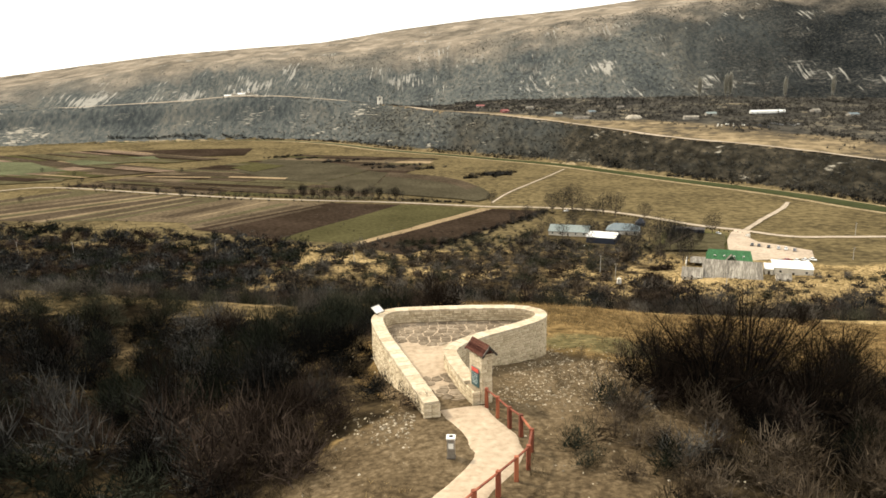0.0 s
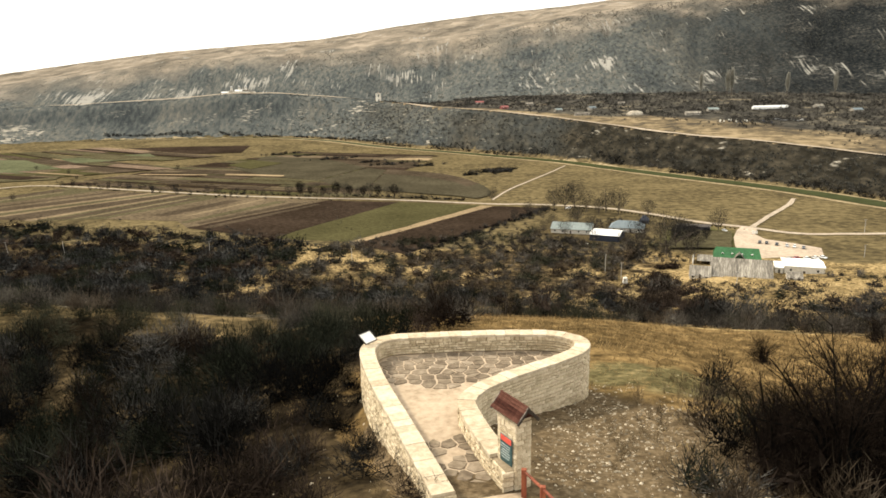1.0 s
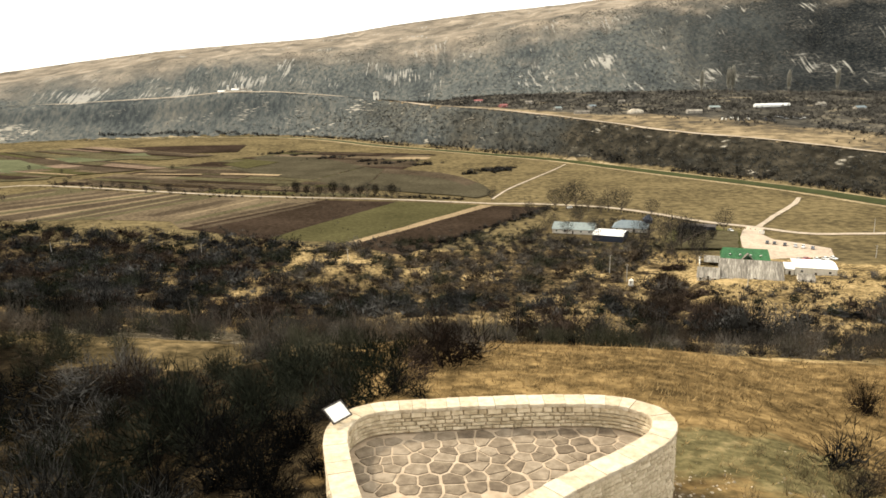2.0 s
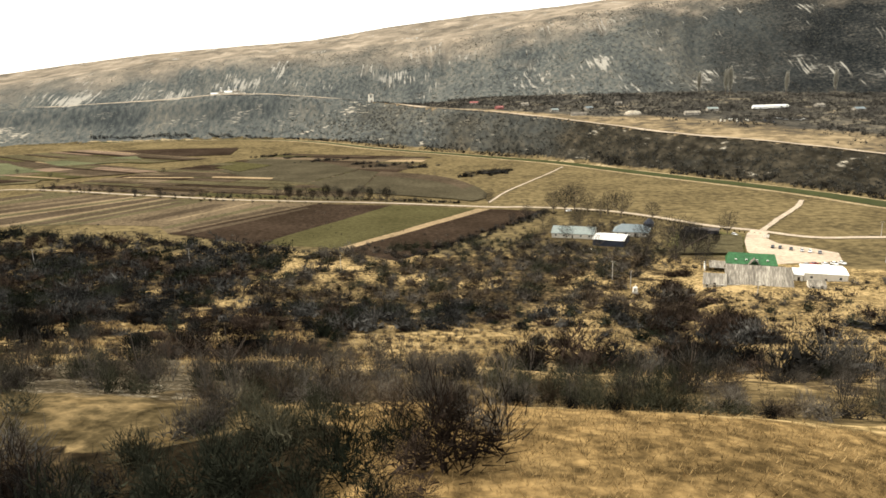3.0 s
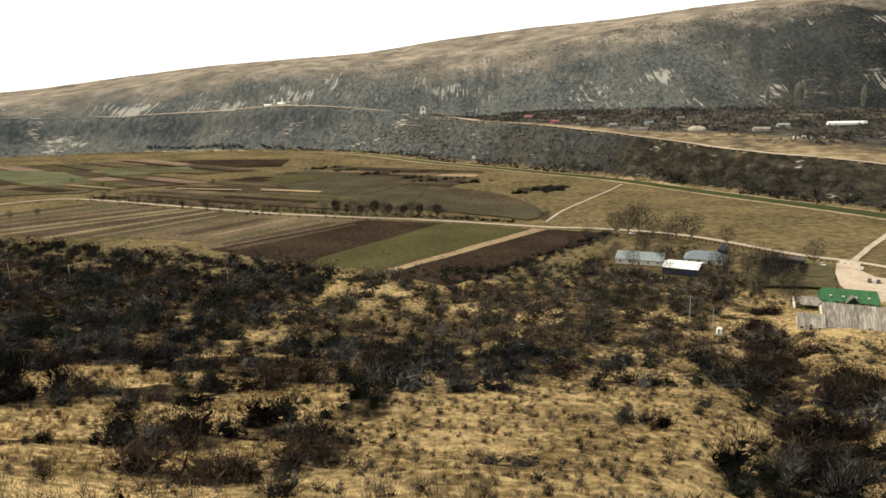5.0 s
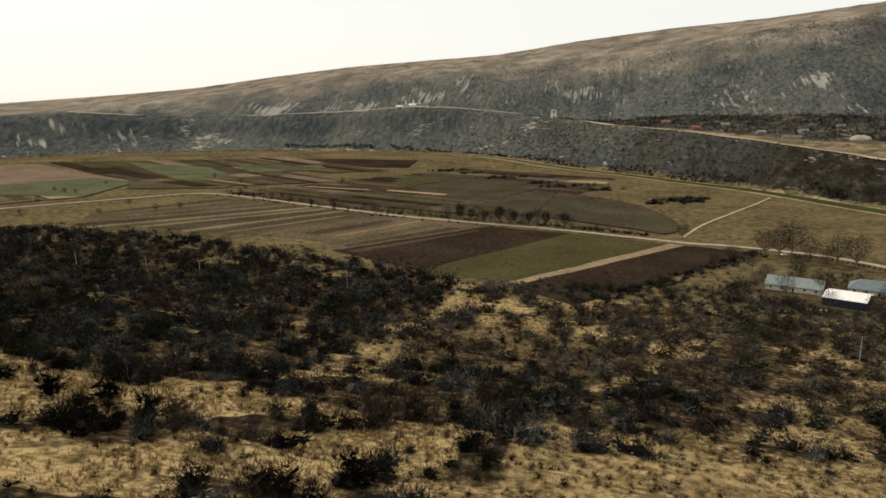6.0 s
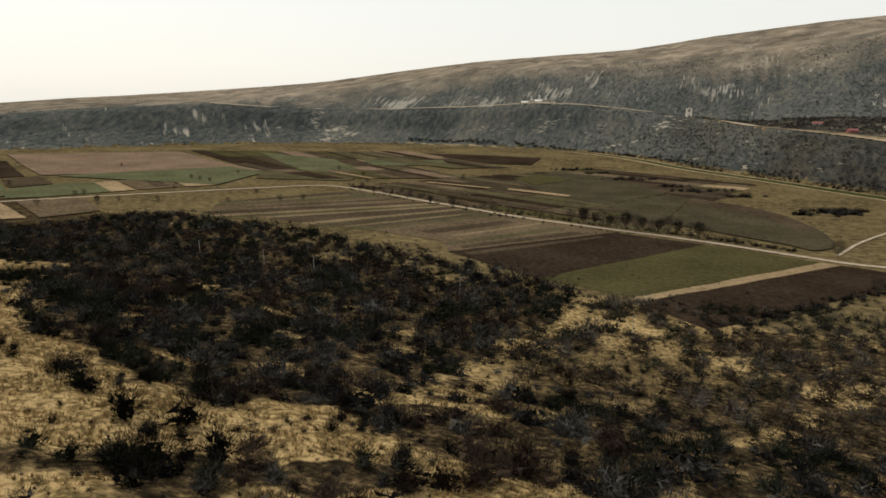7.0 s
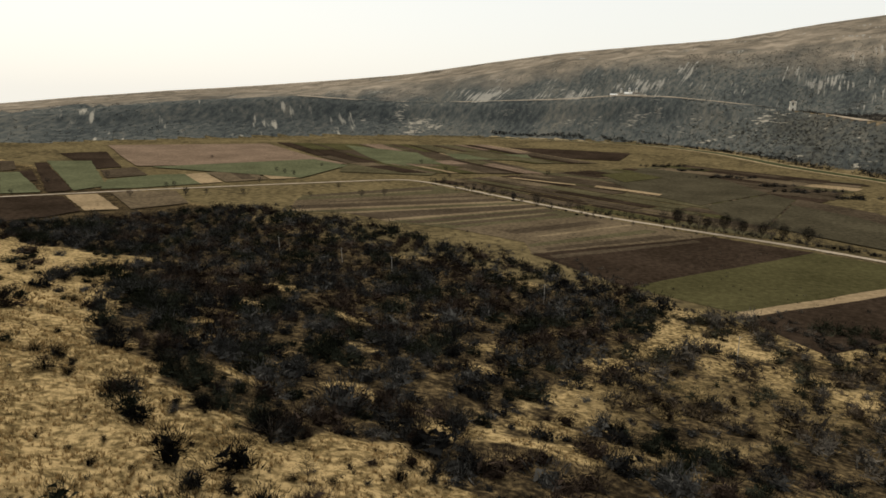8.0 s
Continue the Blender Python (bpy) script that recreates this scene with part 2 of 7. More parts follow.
cover(M_RIDGE, "brown", [(0.36, (0.012, 0.0107, 0.0080)), (0.50, (0.024, 0.0212, 0.0155)), (0.64, (0.050, 0.0425, 0.0300)), (0.80, (0.115, 0.092, 0.061))], 0.09, 0.012, 0.012, 1.2, (1, 0.6, 0.6), 0.35)
cover(M_RIDGE, "foot", [(0.34, (0.050, 0.040, 0.022)), (0.50, (0.106, 0.080, 0.042)), (0.66, (0.172, 0.131, 0.068))], 0.16, 0.014, 0.06, 0.3, soft=0.15)
ledges(M_RIDGE, (0.31, 0.28, 0.225), (0, 0, 0), (0.09, 0.09, 0.55), 1.21, 0.025, [(-394, 1446, 60), (-285, 1440, 60), (-137, 1392, 55), (-815, 1350, 75), (-790, 1310, 50)])
ledges(M_STREAK, (0.27, 0.255, 0.22), (0, 0, 0), (0.20, 0.016, 0.016), 1.20, 0.012, [(-380, 1850, 60), (-284, 1750, 60), (-824, 1776, 150), (-668, 1780, 130), (-515, 1770, 110), (-903, 1769, 150), (332, 1435, 36), (491, 1325, 34), (505, 1392, 22), (640, 1296, 30), (703, 1270, 30), (-71, 1741, 45), (188, 1444, 30)])
ledges(M_STREAK, (0.15, 0.143, 0.125), (0, 0, 0), (0.05, 0.05, 0.40), 1.28, 0.012, [(560, 1330, 90), (690, 1275, 90), (790, 1240, 90)])
ledges(M_FANS, (0.36, 0.33, 0.27), (0, 0, radians(48)), (0.10, 0.012, 0.02), 1.14, 0.012)

# ---- the lie of the land ----
CX, CY = -10.0, 60.0  # middle of the polar plan


def polar(th, r):
    """Plan position at th degrees to the left of +y and r metres from the middle."""
    return CX - math.sin(radians(th)) * r, CY + math.cos(radians(th)) * r


# near slope: height by the distance down the slope
SLOPE_S = [-400, -120, -20, 30, 42, 55, 68, 74, 80, 84, 89, 97, 106, 114, 128, 144, 174, 190, 213, 231, 250, 282, 313, 345, 400, 470]
SLOPE_Z = [120, 88, 82.5, 81.4, 80.6, 78.6, 76.6, 75.4, 73.7, 71.8, 69.6, 67.2, 64.2, 61.6, 55.5, 49.3, 40.4, 36, 29.5, 25.5, 21, 14.6, 9.8, 5.2, 0.5, 0]
# ridge beyond the river, by bearing: foot, crest and crest height
RIDGE_TH = [-60, -36, -31, -26, -20, -15, -10, -5.5, -0.5, 5, 8.5, 13, 16.5, 20, 28, 33, 37, 41, 50, 58, 72]
FOOT_R = [490, 618, 658, 695, 748, 807, 886, 956, 1046, 1143, 1240, 1325, 1350, 1375, 1430, 1430, 1420, 1400, 1335, 1300, 1260]
CREST_R = [640, 715, 742, 784, 831, 903, 985, 1075, 1183, 1405, 1427, 1452, 1463, 1482, 1545, 1575, 1550, 1516, 1467, 1435, 1400]
CREST_Z = [20, 24.5, 29, 32, 36, 41.5, 49, 55.5, 60.7, 71.5, 80.6, 90.5, 92, 84, 74, 72.5, 76.5, 84, 72, 53, 42]
# great hillside behind it: base, upper edge of the scrub, skyline
HILL_TH = [-60, -36, -22, -16, -10, -3.4, 3.5, 9.5, 15, 21, 26, 33, 42, 51, 57, 62, 72]
BASE_R = [1400, 1340, 1250, 1255, 1290, 1370, 1540, 1600, 1650, 1690, 1730, 1770, 1830, 1900, 1950, 2000, 2000]
BASE_Z = [60, 68, 77, 78, 78, 74, 56, 58, 62, 56, 52, 50, 46, 40, 30, 20, 10]
SCARP_R = [1750, 1750, 1758, 1746, 1747, 1818, 1863, 1935, 1990, 2050, 2110, 2200, 2300, 2360, 2400, 2420, 2450]
SCARP_Z = [320, 310, 288, 271, 253, 223, 199, 196, 189, 173, 150, 117, 88, 66, 42, 20, 5]
SKY_R = [2500, 2490, 2480, 2450, 2500, 2540, 2570, 2580, 2630, 2670, 2710, 2830, 3300, 3900, 4270, 4600, 4600]
SKY_Z = [450, 430, 396, 378, 359, 344, 312, 271, 256, 235, 206, 160, 125, 86, 48, 6, 0]


def ravine_x(y):
    """Middle of the ravine that runs down to the barns."""
    return np.interp(y, [95, 112, 148, 200, 246, 293, 340], [8, 19, 37, 62, 72, 91, 108])


def land(x, y):
    """Height of the ground, and how far a place is into ridge, plateau, hill and hilltop."""
    x, y = np.asarray(x, float), np.asarray(y, float)
    r, th = np.hypot(x - CX, y - CY), np.degrees(np.arctan2(CX - x, y - CY))
    s = y + 0.2 * (x + 60) * smooth(-500, 60, -np.abs(x + 60))
    rough = fbm(x / 40, y / 40, 3, 3) - 0.5
    near = np.interp(s + 14 * rough * smooth(90, 150, s) * (1 - smooth(330, 420, s)), SLOPE_S, SLOPE_Z)
    # lower ground left of the lookout, a gully below it, old terraces on the slope
    wall_side = -x - (1.2 + 0.33 * np.clip(y - 29, 0, 11))
    near = near - (1.0 * smooth(-0.8, 0.6, wall_side) * smooth(29, 37, y) + 3.4 * smooth(0.5, 14, wall_side)) * (1 - smooth(48, 84, y)) * smooth(-30, 10, y)
    near = near - 3.5 * smooth(9, 22, x) * (1 - smooth(50, 75, y)) * smooth(-30, 10, y) * 0.6
    gully = np.abs(x - ravine_x(y) + 3 * rough * 2)
    near = near - 5.0 * np.exp(-((gully / 11) ** 2)) * smooth(95, 130, y) * (1 - smooth(300, 350, y))
    step = s + 3 * np.sin(x / 19.0) + 10 * rough
    near = near + 1.1 * (np.abs(((step / 17.0) % 1) - 0.5) - 0.25) * 2 * smooth(110, 140, s) * (1 - smooth(230, 280, s))
    near = near + (fbm(x / 7, y / 7, 3, 8) - 0.5) * 1.2 * smooth(80, 92, s) * (1 - smooth(340, 420, s))
    near = near + (fbm(x / 3, y / 3, 2, 5) - 0.5) * 0.25 * (1 - smooth(80, 100, s))
    valley = 9.0 * smooth(1030, 1330, r)
    z = np.maximum(near, 0) + valley
    front = smooth(-75, -58, th) * (1 - smooth(76, 92, th))
    foot, crest, top = (np.interp(th, RIDGE_TH, v) for v in (FOOT_R, CREST_R, CREST_Z))
    wob = (fbm(th * 1.3, r / 300, 3, 21) - 0.5) * 50
    foot = foot + wob * 0.35
    u = np.clip((r - foot) / np.maximum(crest - foot, 1), 0, 1)
    cliff = smooth(2, 12, th)
    shape = (1 - cliff) * u**0.85 + cliff * (0.75 * u**1.25 + 0.25 * smooth(0.62, 0.86, u))
    ribs = ((fbm(x / 70, y / 70, 4, 30) - 0.5) * 16) * np.sin(np.pi * u)
    base_r, base_z, sc_r, sc_z, sk_r, sk_z = (np.interp(th, HILL_TH, v) for v in (BASE_R, BASE_Z, SCARP_R, SCARP_Z, SKY_R, SKY_Z))
    v = np.clip((r - crest) / np.maximum(base_r - crest, 1), 0, 1)
    back = top + (base_z - top) * v + (fbm(x / 60, y / 60, 3, 12) - 0.5) * 6 * np.sin(np.pi * v)
    w = np.clip((r - base_r) / (sc_r - base_r), 0, 1)
    fold = ((fbm(x / 520, y / 520, 4, 41) - 0.5) * 60 + (fbm((x + 0.8 * y) / 300, (y - 0.8 * x) / 900, 2, 44) - 0.5) * 22) * np.sin(np.pi * w)
    crease = fbm(th * 0.55 + r / 2600, r / 900, 3, 47) - 0.5
    fold = fold + (fbm((x + 0.5 * y) / 85, (y - 0.5 * x) / 240, 3, 46) - 0.5) * 26 * np.sin(np.pi * w)
    fold = fold - 13 * np.exp(-((crease / 0.035) ** 2)) * np.sin(np.pi * w) ** 0.7
    hill = base_z + (sc_z - base_z) * (0.55 * w + 0.45 * w * w * (3 - 2 * w)) + fold
    k = np.clip((r - sc_r) / (sk_r - sc_r), 0, 1)
    upper = sc_z + (sk_z - sc_z) * (1.25 * k - 0.25 * k * k) + (fbm(th * 1.4, r / 200, 3, 55) - 0.5) * 18 * np.sin(np.pi * k)
    beyond = sk_z - (r - sk_r) * 0.06
    far = np.where(r < crest, z + (top - z) * shape + ribs, np.where(r < base_r, back, np.where(r < sc_r, hill, np.where(r < sk_r, upper, beyond))))
    z = np.where(r > foot, z + (far - z) * front, z)
    return z, u * (r > foot) * front, v * (r > crest) * front, w * (r > base_r) * front, k * (r > sc_r) * front


def ground_z(x, y):
    return float(land(x, y)[0])


# the slope's pattern in plan: near edge and right edge of the dense thicket, golden banks of old terraces, dark hollows, glades
THICKET_X, THICKET_Y = [-460, -400, -343, -318, -300, -268, -245, -207, -180, -165, -143, -127, -107, -95, -80], [335, 325, 340, 322, 308, 288, 266, 236, 217, 215, 210, 203, 195, 205, 218]
THICKET_EDGE_Y, THICKET_EDGE_X = [200, 225, 240, 300, 385, 430, 470], [-92, -96, -82, -86, -84, -93, -108]
BANKS = [([(-150, 190), (-118, 178), (-100, 178), (-85, 186), (-72, 194), (-62, 199)], 9.0),
         ([(-84, 138), (-72, 146), (-60, 158), (-50, 170), (-45, 188), (-32, 209)], 6.5),
         ([(-80, 122), (-58, 127), (-45, 136), (-30, 147)], 4.5)]
HOLLOWS = [([(-128, 134), (-112, 143), (-98, 152), (-86, 163), (-75, 172), (-65, 182), (-56, 191)], 5.5), ([(-78, 122), (-66, 133), (-53, 143), (-38, 153)], 2.4),
           ([(-26, 178), (-27, 198), (-26, 218), (-23, 240)], 4.0), ([(-72, 224), (-50, 231), (-25, 241), (0, 256), (15, 282), (30, 312), (45, 338)], 13.0),
           ([(-10, 228), (8, 238), (26, 258)], 8.0), ([(-62, 216), (-46, 238), (-30, 260), (-14, 296), (-2, 326)], 12.0), ([(-62, 208), (-44, 214), (-30, 222)], 6.0)]
GLADES = [(-331, 340, 24, 8), (-232, 338, 17, 6), (-176, 314, 15, 6), (-170, 246, 14, 5), (-136, 226, 10, 5), (-118, 240, 10, 6), (-132, 259, 8, 3), (-157, 343, 10, 4), (-290, 300, 14, 4), (-200, 280, 9, 3), (-108, 290, 9, 5), (-60, 240, 8, 5), (0, 284, 7, 6), (-214, 300, 12, 5), (-146, 276, 12, 4), (-250, 320, 13, 5), (-122, 318, 9, 5), (-188, 258, 8, 4)]


def line_off(x, y, points):
    """Distance in plan from a line of points."""
    best = np.full(np.shape(x), 1e9)
    for (ax, ay), (bx, by) in zip(points, points[1:]):
        dx, dy = bx - ax, by - ay
        t = np.clip(((x - ax) * dx + (y - ay) * dy) / (dx * dx + dy * dy), 0, 1)
        best = np.minimum(best, np.hypot(x - ax - t * dx, y - ay - t * dy))
    return best


def golden(x, y):
    """How open and grassy the slope is, about 0 in thickets and 1 on the golden banks."""
    x, y = np.asarray(x, float), np.asarray(y, float)
    s = y + 0.2 * (x + 60)
    n = fbm(x / 13, y / 13, 3, 67) - 0.5
    n2 = fbm(x / 32, y / 32, 2, 70) - 0.5
    n3 = fbm(x / 8, y / 8, 2, 73) - 0.5
    wx, wy = x + 12 * n2 + 8 * n, y + 12 * n - 8 * n3
    open_ = 0.46 - 0.13 * smooth(-95, -75, x) * (1 - smooth(70, 90, x)) * smooth(222, 245, s) + 0.26 * smooth(-45, -15, x) * (1 - smooth(60, 90, x)) * smooth(110, 124, s) * (1 - smooth(215, 245, s)) + 0.12 * smooth(75, 100, x)
    beyond = smooth(-4, 6, wy - np.interp(wx, THICKET_X, THICKET_Y))
    dense = beyond * smooth(-6, 8, np.interp(wy, THICKET_EDGE_Y, THICKET_EDGE_X) - wx)
    open_ = open_ - 0.62 * dense + 0.26 * (1 - beyond) * smooth(82, 104, -x) * smooth(118, 135, s)
    g = np.abs(x - ravine_x(y) + 6 * n)
    open_ = open_ - 1.0 * np.exp(-((g / (9 - 3 * smooth(170, 230, y))) ** 2)) * smooth(95, 112, y) * (1 - smooth(300, 345, y))
    open_ = open_ - 0.4 * smooth(335, 365, y) * smooth(-30, 0, x) * (1 - smooth(110, 140, x))
    open_ = open_ - 0.24 * smooth(82, 88, s) * (1 - smooth(104, 114, s)) * (1 - 0.6 * smooth(12, 30, x))
    vx, vy = x + 4 * n2 + 3 * n, y + 5 * n - 4 * n3
    for line, half in BANKS:
        open_ = open_ + 0.62 * (1 - smooth(half * 0.75, half * 1.15, line_off(vx, vy, line)))
    for line, half in HOLLOWS:
        open_ = open_ - 1.0 * (1 - smooth(half * 0.7, half * 1.2, line_off(vx, vy, line)))
    for gx, gy, a, b in GLADES:
        open_ = open_ + 0.9 * (1 - smooth(0.5, 1.0, np.hypot((x + 6 * n - gx) / a, (y + 4 * n3 - gy) / b)))
    return np.clip(open_ + (0.9 * n + 0.4 * n2 + 1.2 * n3) * (1 - 0.55 * dense), 0, 1)


# one sheet of ground, finer towards the camera's side
azimuths = np.radians(np.concatenate([np.arange(-180, -48, 4.0), np.arange(-46, 76, 0.45), np.arange(78, 180, 4.0)]))
radii = [0.6]
while radii[-1] < 4880:
    radii.append(radii[-1] + (max(0.42 if radii[-1] < 95 else 0.7, radii[-1] * 0.0125) if radii[-1] < 580 or radii[-1] > 2300 else radii[-1] * 0.0092))
radii = np.array(radii)
R, A = np.meshgrid(radii, azimuths, indexing="ij")
GX, GY = -np.sin(A) * R, -12.0 + np.cos(A) * R
GZ, in_ridge, in_plateau, in_hill, in_top = land(GX, GY)
rows_n, cols_n = R.shape
quad = np.arange(rows_n * cols_n).reshape(rows_n, cols_n)
nxt = np.roll(quad, -1, axis=1)
faces = np.stack([quad[:-1], nxt[:-1], nxt[1:], quad[1:]], -1).reshape(-1, 4)[:, ::-1]
th_grid, s_grid = np.degrees(np.arctan2(CX - GX, GY - CY)), GY + 0.2 * (GX + 60)
def ease(v):
    return np.clip(0.5 + v, 0, 1)


# ground covers, each above one half where it lies
brow = 1 - smooth(78, 86, s_grid)
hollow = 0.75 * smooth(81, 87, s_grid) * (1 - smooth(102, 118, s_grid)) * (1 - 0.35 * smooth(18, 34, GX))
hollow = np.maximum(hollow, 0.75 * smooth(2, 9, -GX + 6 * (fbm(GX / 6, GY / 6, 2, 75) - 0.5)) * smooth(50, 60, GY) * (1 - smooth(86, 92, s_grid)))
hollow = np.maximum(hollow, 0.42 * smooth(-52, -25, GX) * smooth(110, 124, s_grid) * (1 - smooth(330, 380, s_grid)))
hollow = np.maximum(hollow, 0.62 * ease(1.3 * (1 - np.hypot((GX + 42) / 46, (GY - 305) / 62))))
meadow = smooth(400, 450, s_grid + 40 * (fbm(GX / 50, GY / 50, 3, 60) - 0.5))
bare = np.minimum(np.hypot((GX - 2.5) / 9.0, (GY - 31) / 12.0), np.hypot((GX + 2.0) / 5.5, (GY - 23) / 7.0))
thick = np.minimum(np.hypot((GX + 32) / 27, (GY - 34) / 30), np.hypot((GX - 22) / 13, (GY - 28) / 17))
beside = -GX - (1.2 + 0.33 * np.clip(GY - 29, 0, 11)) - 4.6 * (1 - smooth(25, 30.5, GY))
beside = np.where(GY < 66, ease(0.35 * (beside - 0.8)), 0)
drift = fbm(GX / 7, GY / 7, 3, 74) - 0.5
# darkest ground: the thicket areas beside the lookout
dark_ground = np.where(s_grid < 82, np.maximum(ease(1.6 * (1.0 + 1.4 * drift - thick)), beside), 0)
dark_ground = np.maximum(dark_ground, np.where(s_grid < 82, 0.8 * smooth(4, 14, -GX + 16 * drift) * (1 - smooth(50, 72, GY + 22 * drift)), 0))
# darker ground further down, the stronger the lower golden() is
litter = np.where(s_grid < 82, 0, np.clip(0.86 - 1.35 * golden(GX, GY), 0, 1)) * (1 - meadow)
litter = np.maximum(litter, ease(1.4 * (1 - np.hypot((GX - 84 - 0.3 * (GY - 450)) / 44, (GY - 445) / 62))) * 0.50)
dirt = ease(1.6 * (1 - bare)) * brow * (1 - np.where(GX < 0, beside, 0))
rubble = ease(1.0 - np.hypot((GX + 28) / 17, (GY - 90) / 24)) * 0.66
rubble = np.maximum(rubble, 0.62 * smooth(0.58, 0.70, fbm(GX / 3, GY / 3, 3, 71)) * (GX < -10) * (GX > -75) * (GY > 74) * (GY < 105))
rubble = rubble * smooth(70, 78, GY)
woods = ease(3.0 * (in_plateau - np.interp(th_grid, [-40, -30, -20, -10, 0], [0.12, 0.22, 0.30, 0.16, 0.08]))) * (in_plateau > 0)
upper = smooth(-24, -4, th_grid)
hilltop = (0.56 + 0.14 * upper) * smooth(0.50 - 0.22 * upper, 1.0, in_hill) * (in_hill > 0) + 0.40 * smooth(0.0, 0.30, in_top) * (in_top > 0)
zone = np.where(in_ridge > 0.001, np.where(th_grid > 36, 3, 2), 0)
zone = np.where(in_plateau > 0, 1, zone)
zone = np.where(in_hill > 0, 4, zone)
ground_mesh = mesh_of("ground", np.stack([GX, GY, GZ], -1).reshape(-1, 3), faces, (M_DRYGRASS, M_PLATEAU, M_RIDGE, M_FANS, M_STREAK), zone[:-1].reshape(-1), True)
for cover_name, cover_field in (("brow", brow), ("hollow", hollow), ("meadow", meadow), ("litter", litter), ("dark_ground", dark_ground), ("green", 0.6 * ease(1.2 - 1.2 * np.hypot((GX - 10.5) / 5.5, (GY - 44.5) / 4.5))), ("dirt", dirt), ("lawn", 0.8 * ease(1.5 * (1 - np.hypot((GX - 160 - 0.2 * (GY - 435)) / 27, (GY - 435) / 38)))), ("rubble", rubble), ("brown", 1 - smooth(-26, 22, th_grid)), ("woods", woods), ("foot", 1 - smooth(0.005, 0.06, in_ridge)), ("dark_scrub", (1 - smooth(-36, -2, th_grid)) * (in_hill > 0)), ("hilltop", hilltop)):
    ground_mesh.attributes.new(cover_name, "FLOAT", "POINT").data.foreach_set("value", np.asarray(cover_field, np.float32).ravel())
tagged(new("ground", ground_mesh), "dry early-spring grassland, scrub slopes and limestone hillsides", "ground", kind="structure")

# ---- water, roads, fields ----
def curve_points(points, step=6.0):
    """A smooth line through plan points (Catmull-Rom), at about that step."""
    p = [np.array(q, float) for q in points]
    p = [2 * p[0] - p[1], *p, 2 * p[-1] - p[-2]]
    out = []
    for a, b, c, d in zip(p, p[1:], p[2:], p[3:]):
        n = max(1, int(np.linalg.norm(c - b) / step))
        for t in np.arange(n) / n:
            out.append(0.5 * (2 * b + (c - a) * t + (2 * a - 5 * b + 4 * c - d) * t**2 + (3 * b - a - 3 * c + d) * t**3))
    return np.array([*out, p[-2]])


def ribbon(name, points, width, material, lift, label, category, step=6.0, ragged=0.0, level=None, ends=None):
    """A strip of that width along a line on the ground."""
    line = curve_points(points, step)
    d = np.gradient(line, axis=0)
    d /= np.linalg.norm(d, axis=1)[:, None]
    side = np.stack([-d[:, 1], d[:, 0]], -1)
    wide = np.interp(np.linspace(0, 1, len(line)), np.linspace(0, 1, len(np.atleast_1d(width))), np.atleast_1d(width)) / 2
    cross = np.linspace(-1, 1, 5)
    grid = np.array([[line[k] + side[k] * wide[k] * c * (1 + ragged * (lattice(k * 0.7, c * 3 + 5, 9) - 0.5) * (abs(c) > 0.9)) for c in cross] for k in range(len(line))])
    z = land(grid[..., 0], grid[..., 1])[0] + lift if level is None else np.full(grid.shape[:2], level)
    idx = np.arange(len(line) * 5).reshape(-1, 5)
    f = np.stack([idx[:-1, :-1], idx[1:, :-1], idx[1:, 1:], idx[:-1, 1:]], -1).reshape(-1, 4)[:, ::-1]
    ob = new(name, mesh_of(name, np.concatenate([grid, z[..., None]], -1).reshape(-1, 3), f, (material,), None, True))
    return tagged(ob, label, category, kind="structure")


M_ROAD = material("pale_gravel_road", [(0.30, (0.23, 0.187, 0.137)), (0.50, (0.33, 0.272, 0.204)), (0.70, (0.42, 0.355, 0.268))], 0.6, 0.95, 0.3, 3.0, coarse=0.08, coarse_amount=0.4)
M_WATER = material("green_river_water", [(0.40, (0.028, 0.032, 0.010)), (0.60, (0.040, 0.045, 0.015))], 0.1, 0.5, 0.1, 1.2, coarse=0.02, spec=0.006)
M_BANK = material("bank_grass", [(0.30, (0.12, 0.092, 0.052)), (0.5, (0.24, 0.186, 0.108)), (0.7, (0.36, 0.285, 0.17))], 0.3, 0.95, 0.6, 1.0, coarse=0.03, coarse_amount=0.5)

ROAD = [(330, 432), (278, 434), (248, 436), (221, 440), (199, 463), (175, 484), (153, 516), (122, 549), (71, 571), (38, 577), (-43, 608), (-115, 627), (-180, 646), (-232, 668), (-300, 698), (-368, 730), (-424, 750), (-455, 742), (-506, 675), (-547, 618), (-601, 538), (-660, 443), (-720, 340)]
road = ribbon("road", ROAD, 5.6, M_ROAD, 0.35, "pale dusty gravel road through the fields", "road", ragged=0.3)
RIVER = [(410, 430), (375, 480), (340, 532), (313, 603), (286, 656), (244, 725), (203, 798), (146, 900), (78, 980), (-10, 1082), (-101, 1165), (-200, 1260), (-330, 1330), (-480, 1345), (-640, 1330)]
ribbon("river_bank", RIVER, [36, 33, 28, 22], M_BANK, 0.25, "pale dry grass along the river banks", "bank", 10, 0.15)
ribbon("water", RIVER, [25, 22, 19, 14, 11, 10], M_WATER, 0.55, "narrow green river below the ridge", "river", 8, 0.15)
ribbon("track", [(41, 598), (60, 655), (88, 718), (122, 793), (146, 850)], 2.3, M_ROAD, 0.4, "pale worn field track", "track", ragged=0.4)
ribbon("track", [(203, 463), (232, 502), (266, 545), (285, 575)], 3.6, M_ROAD, 0.4, "pale track across the river meadow", "track", ragged=0.4)
crest_path = [polar(th, np.interp(th, RIDGE_TH, CREST_R) + 3 - 4 * (th > 3)) for th in (-44, -36, -31, -26, -20, -15, -10, -5, 0, 3, 5, 8.5, 13, 16.5)]
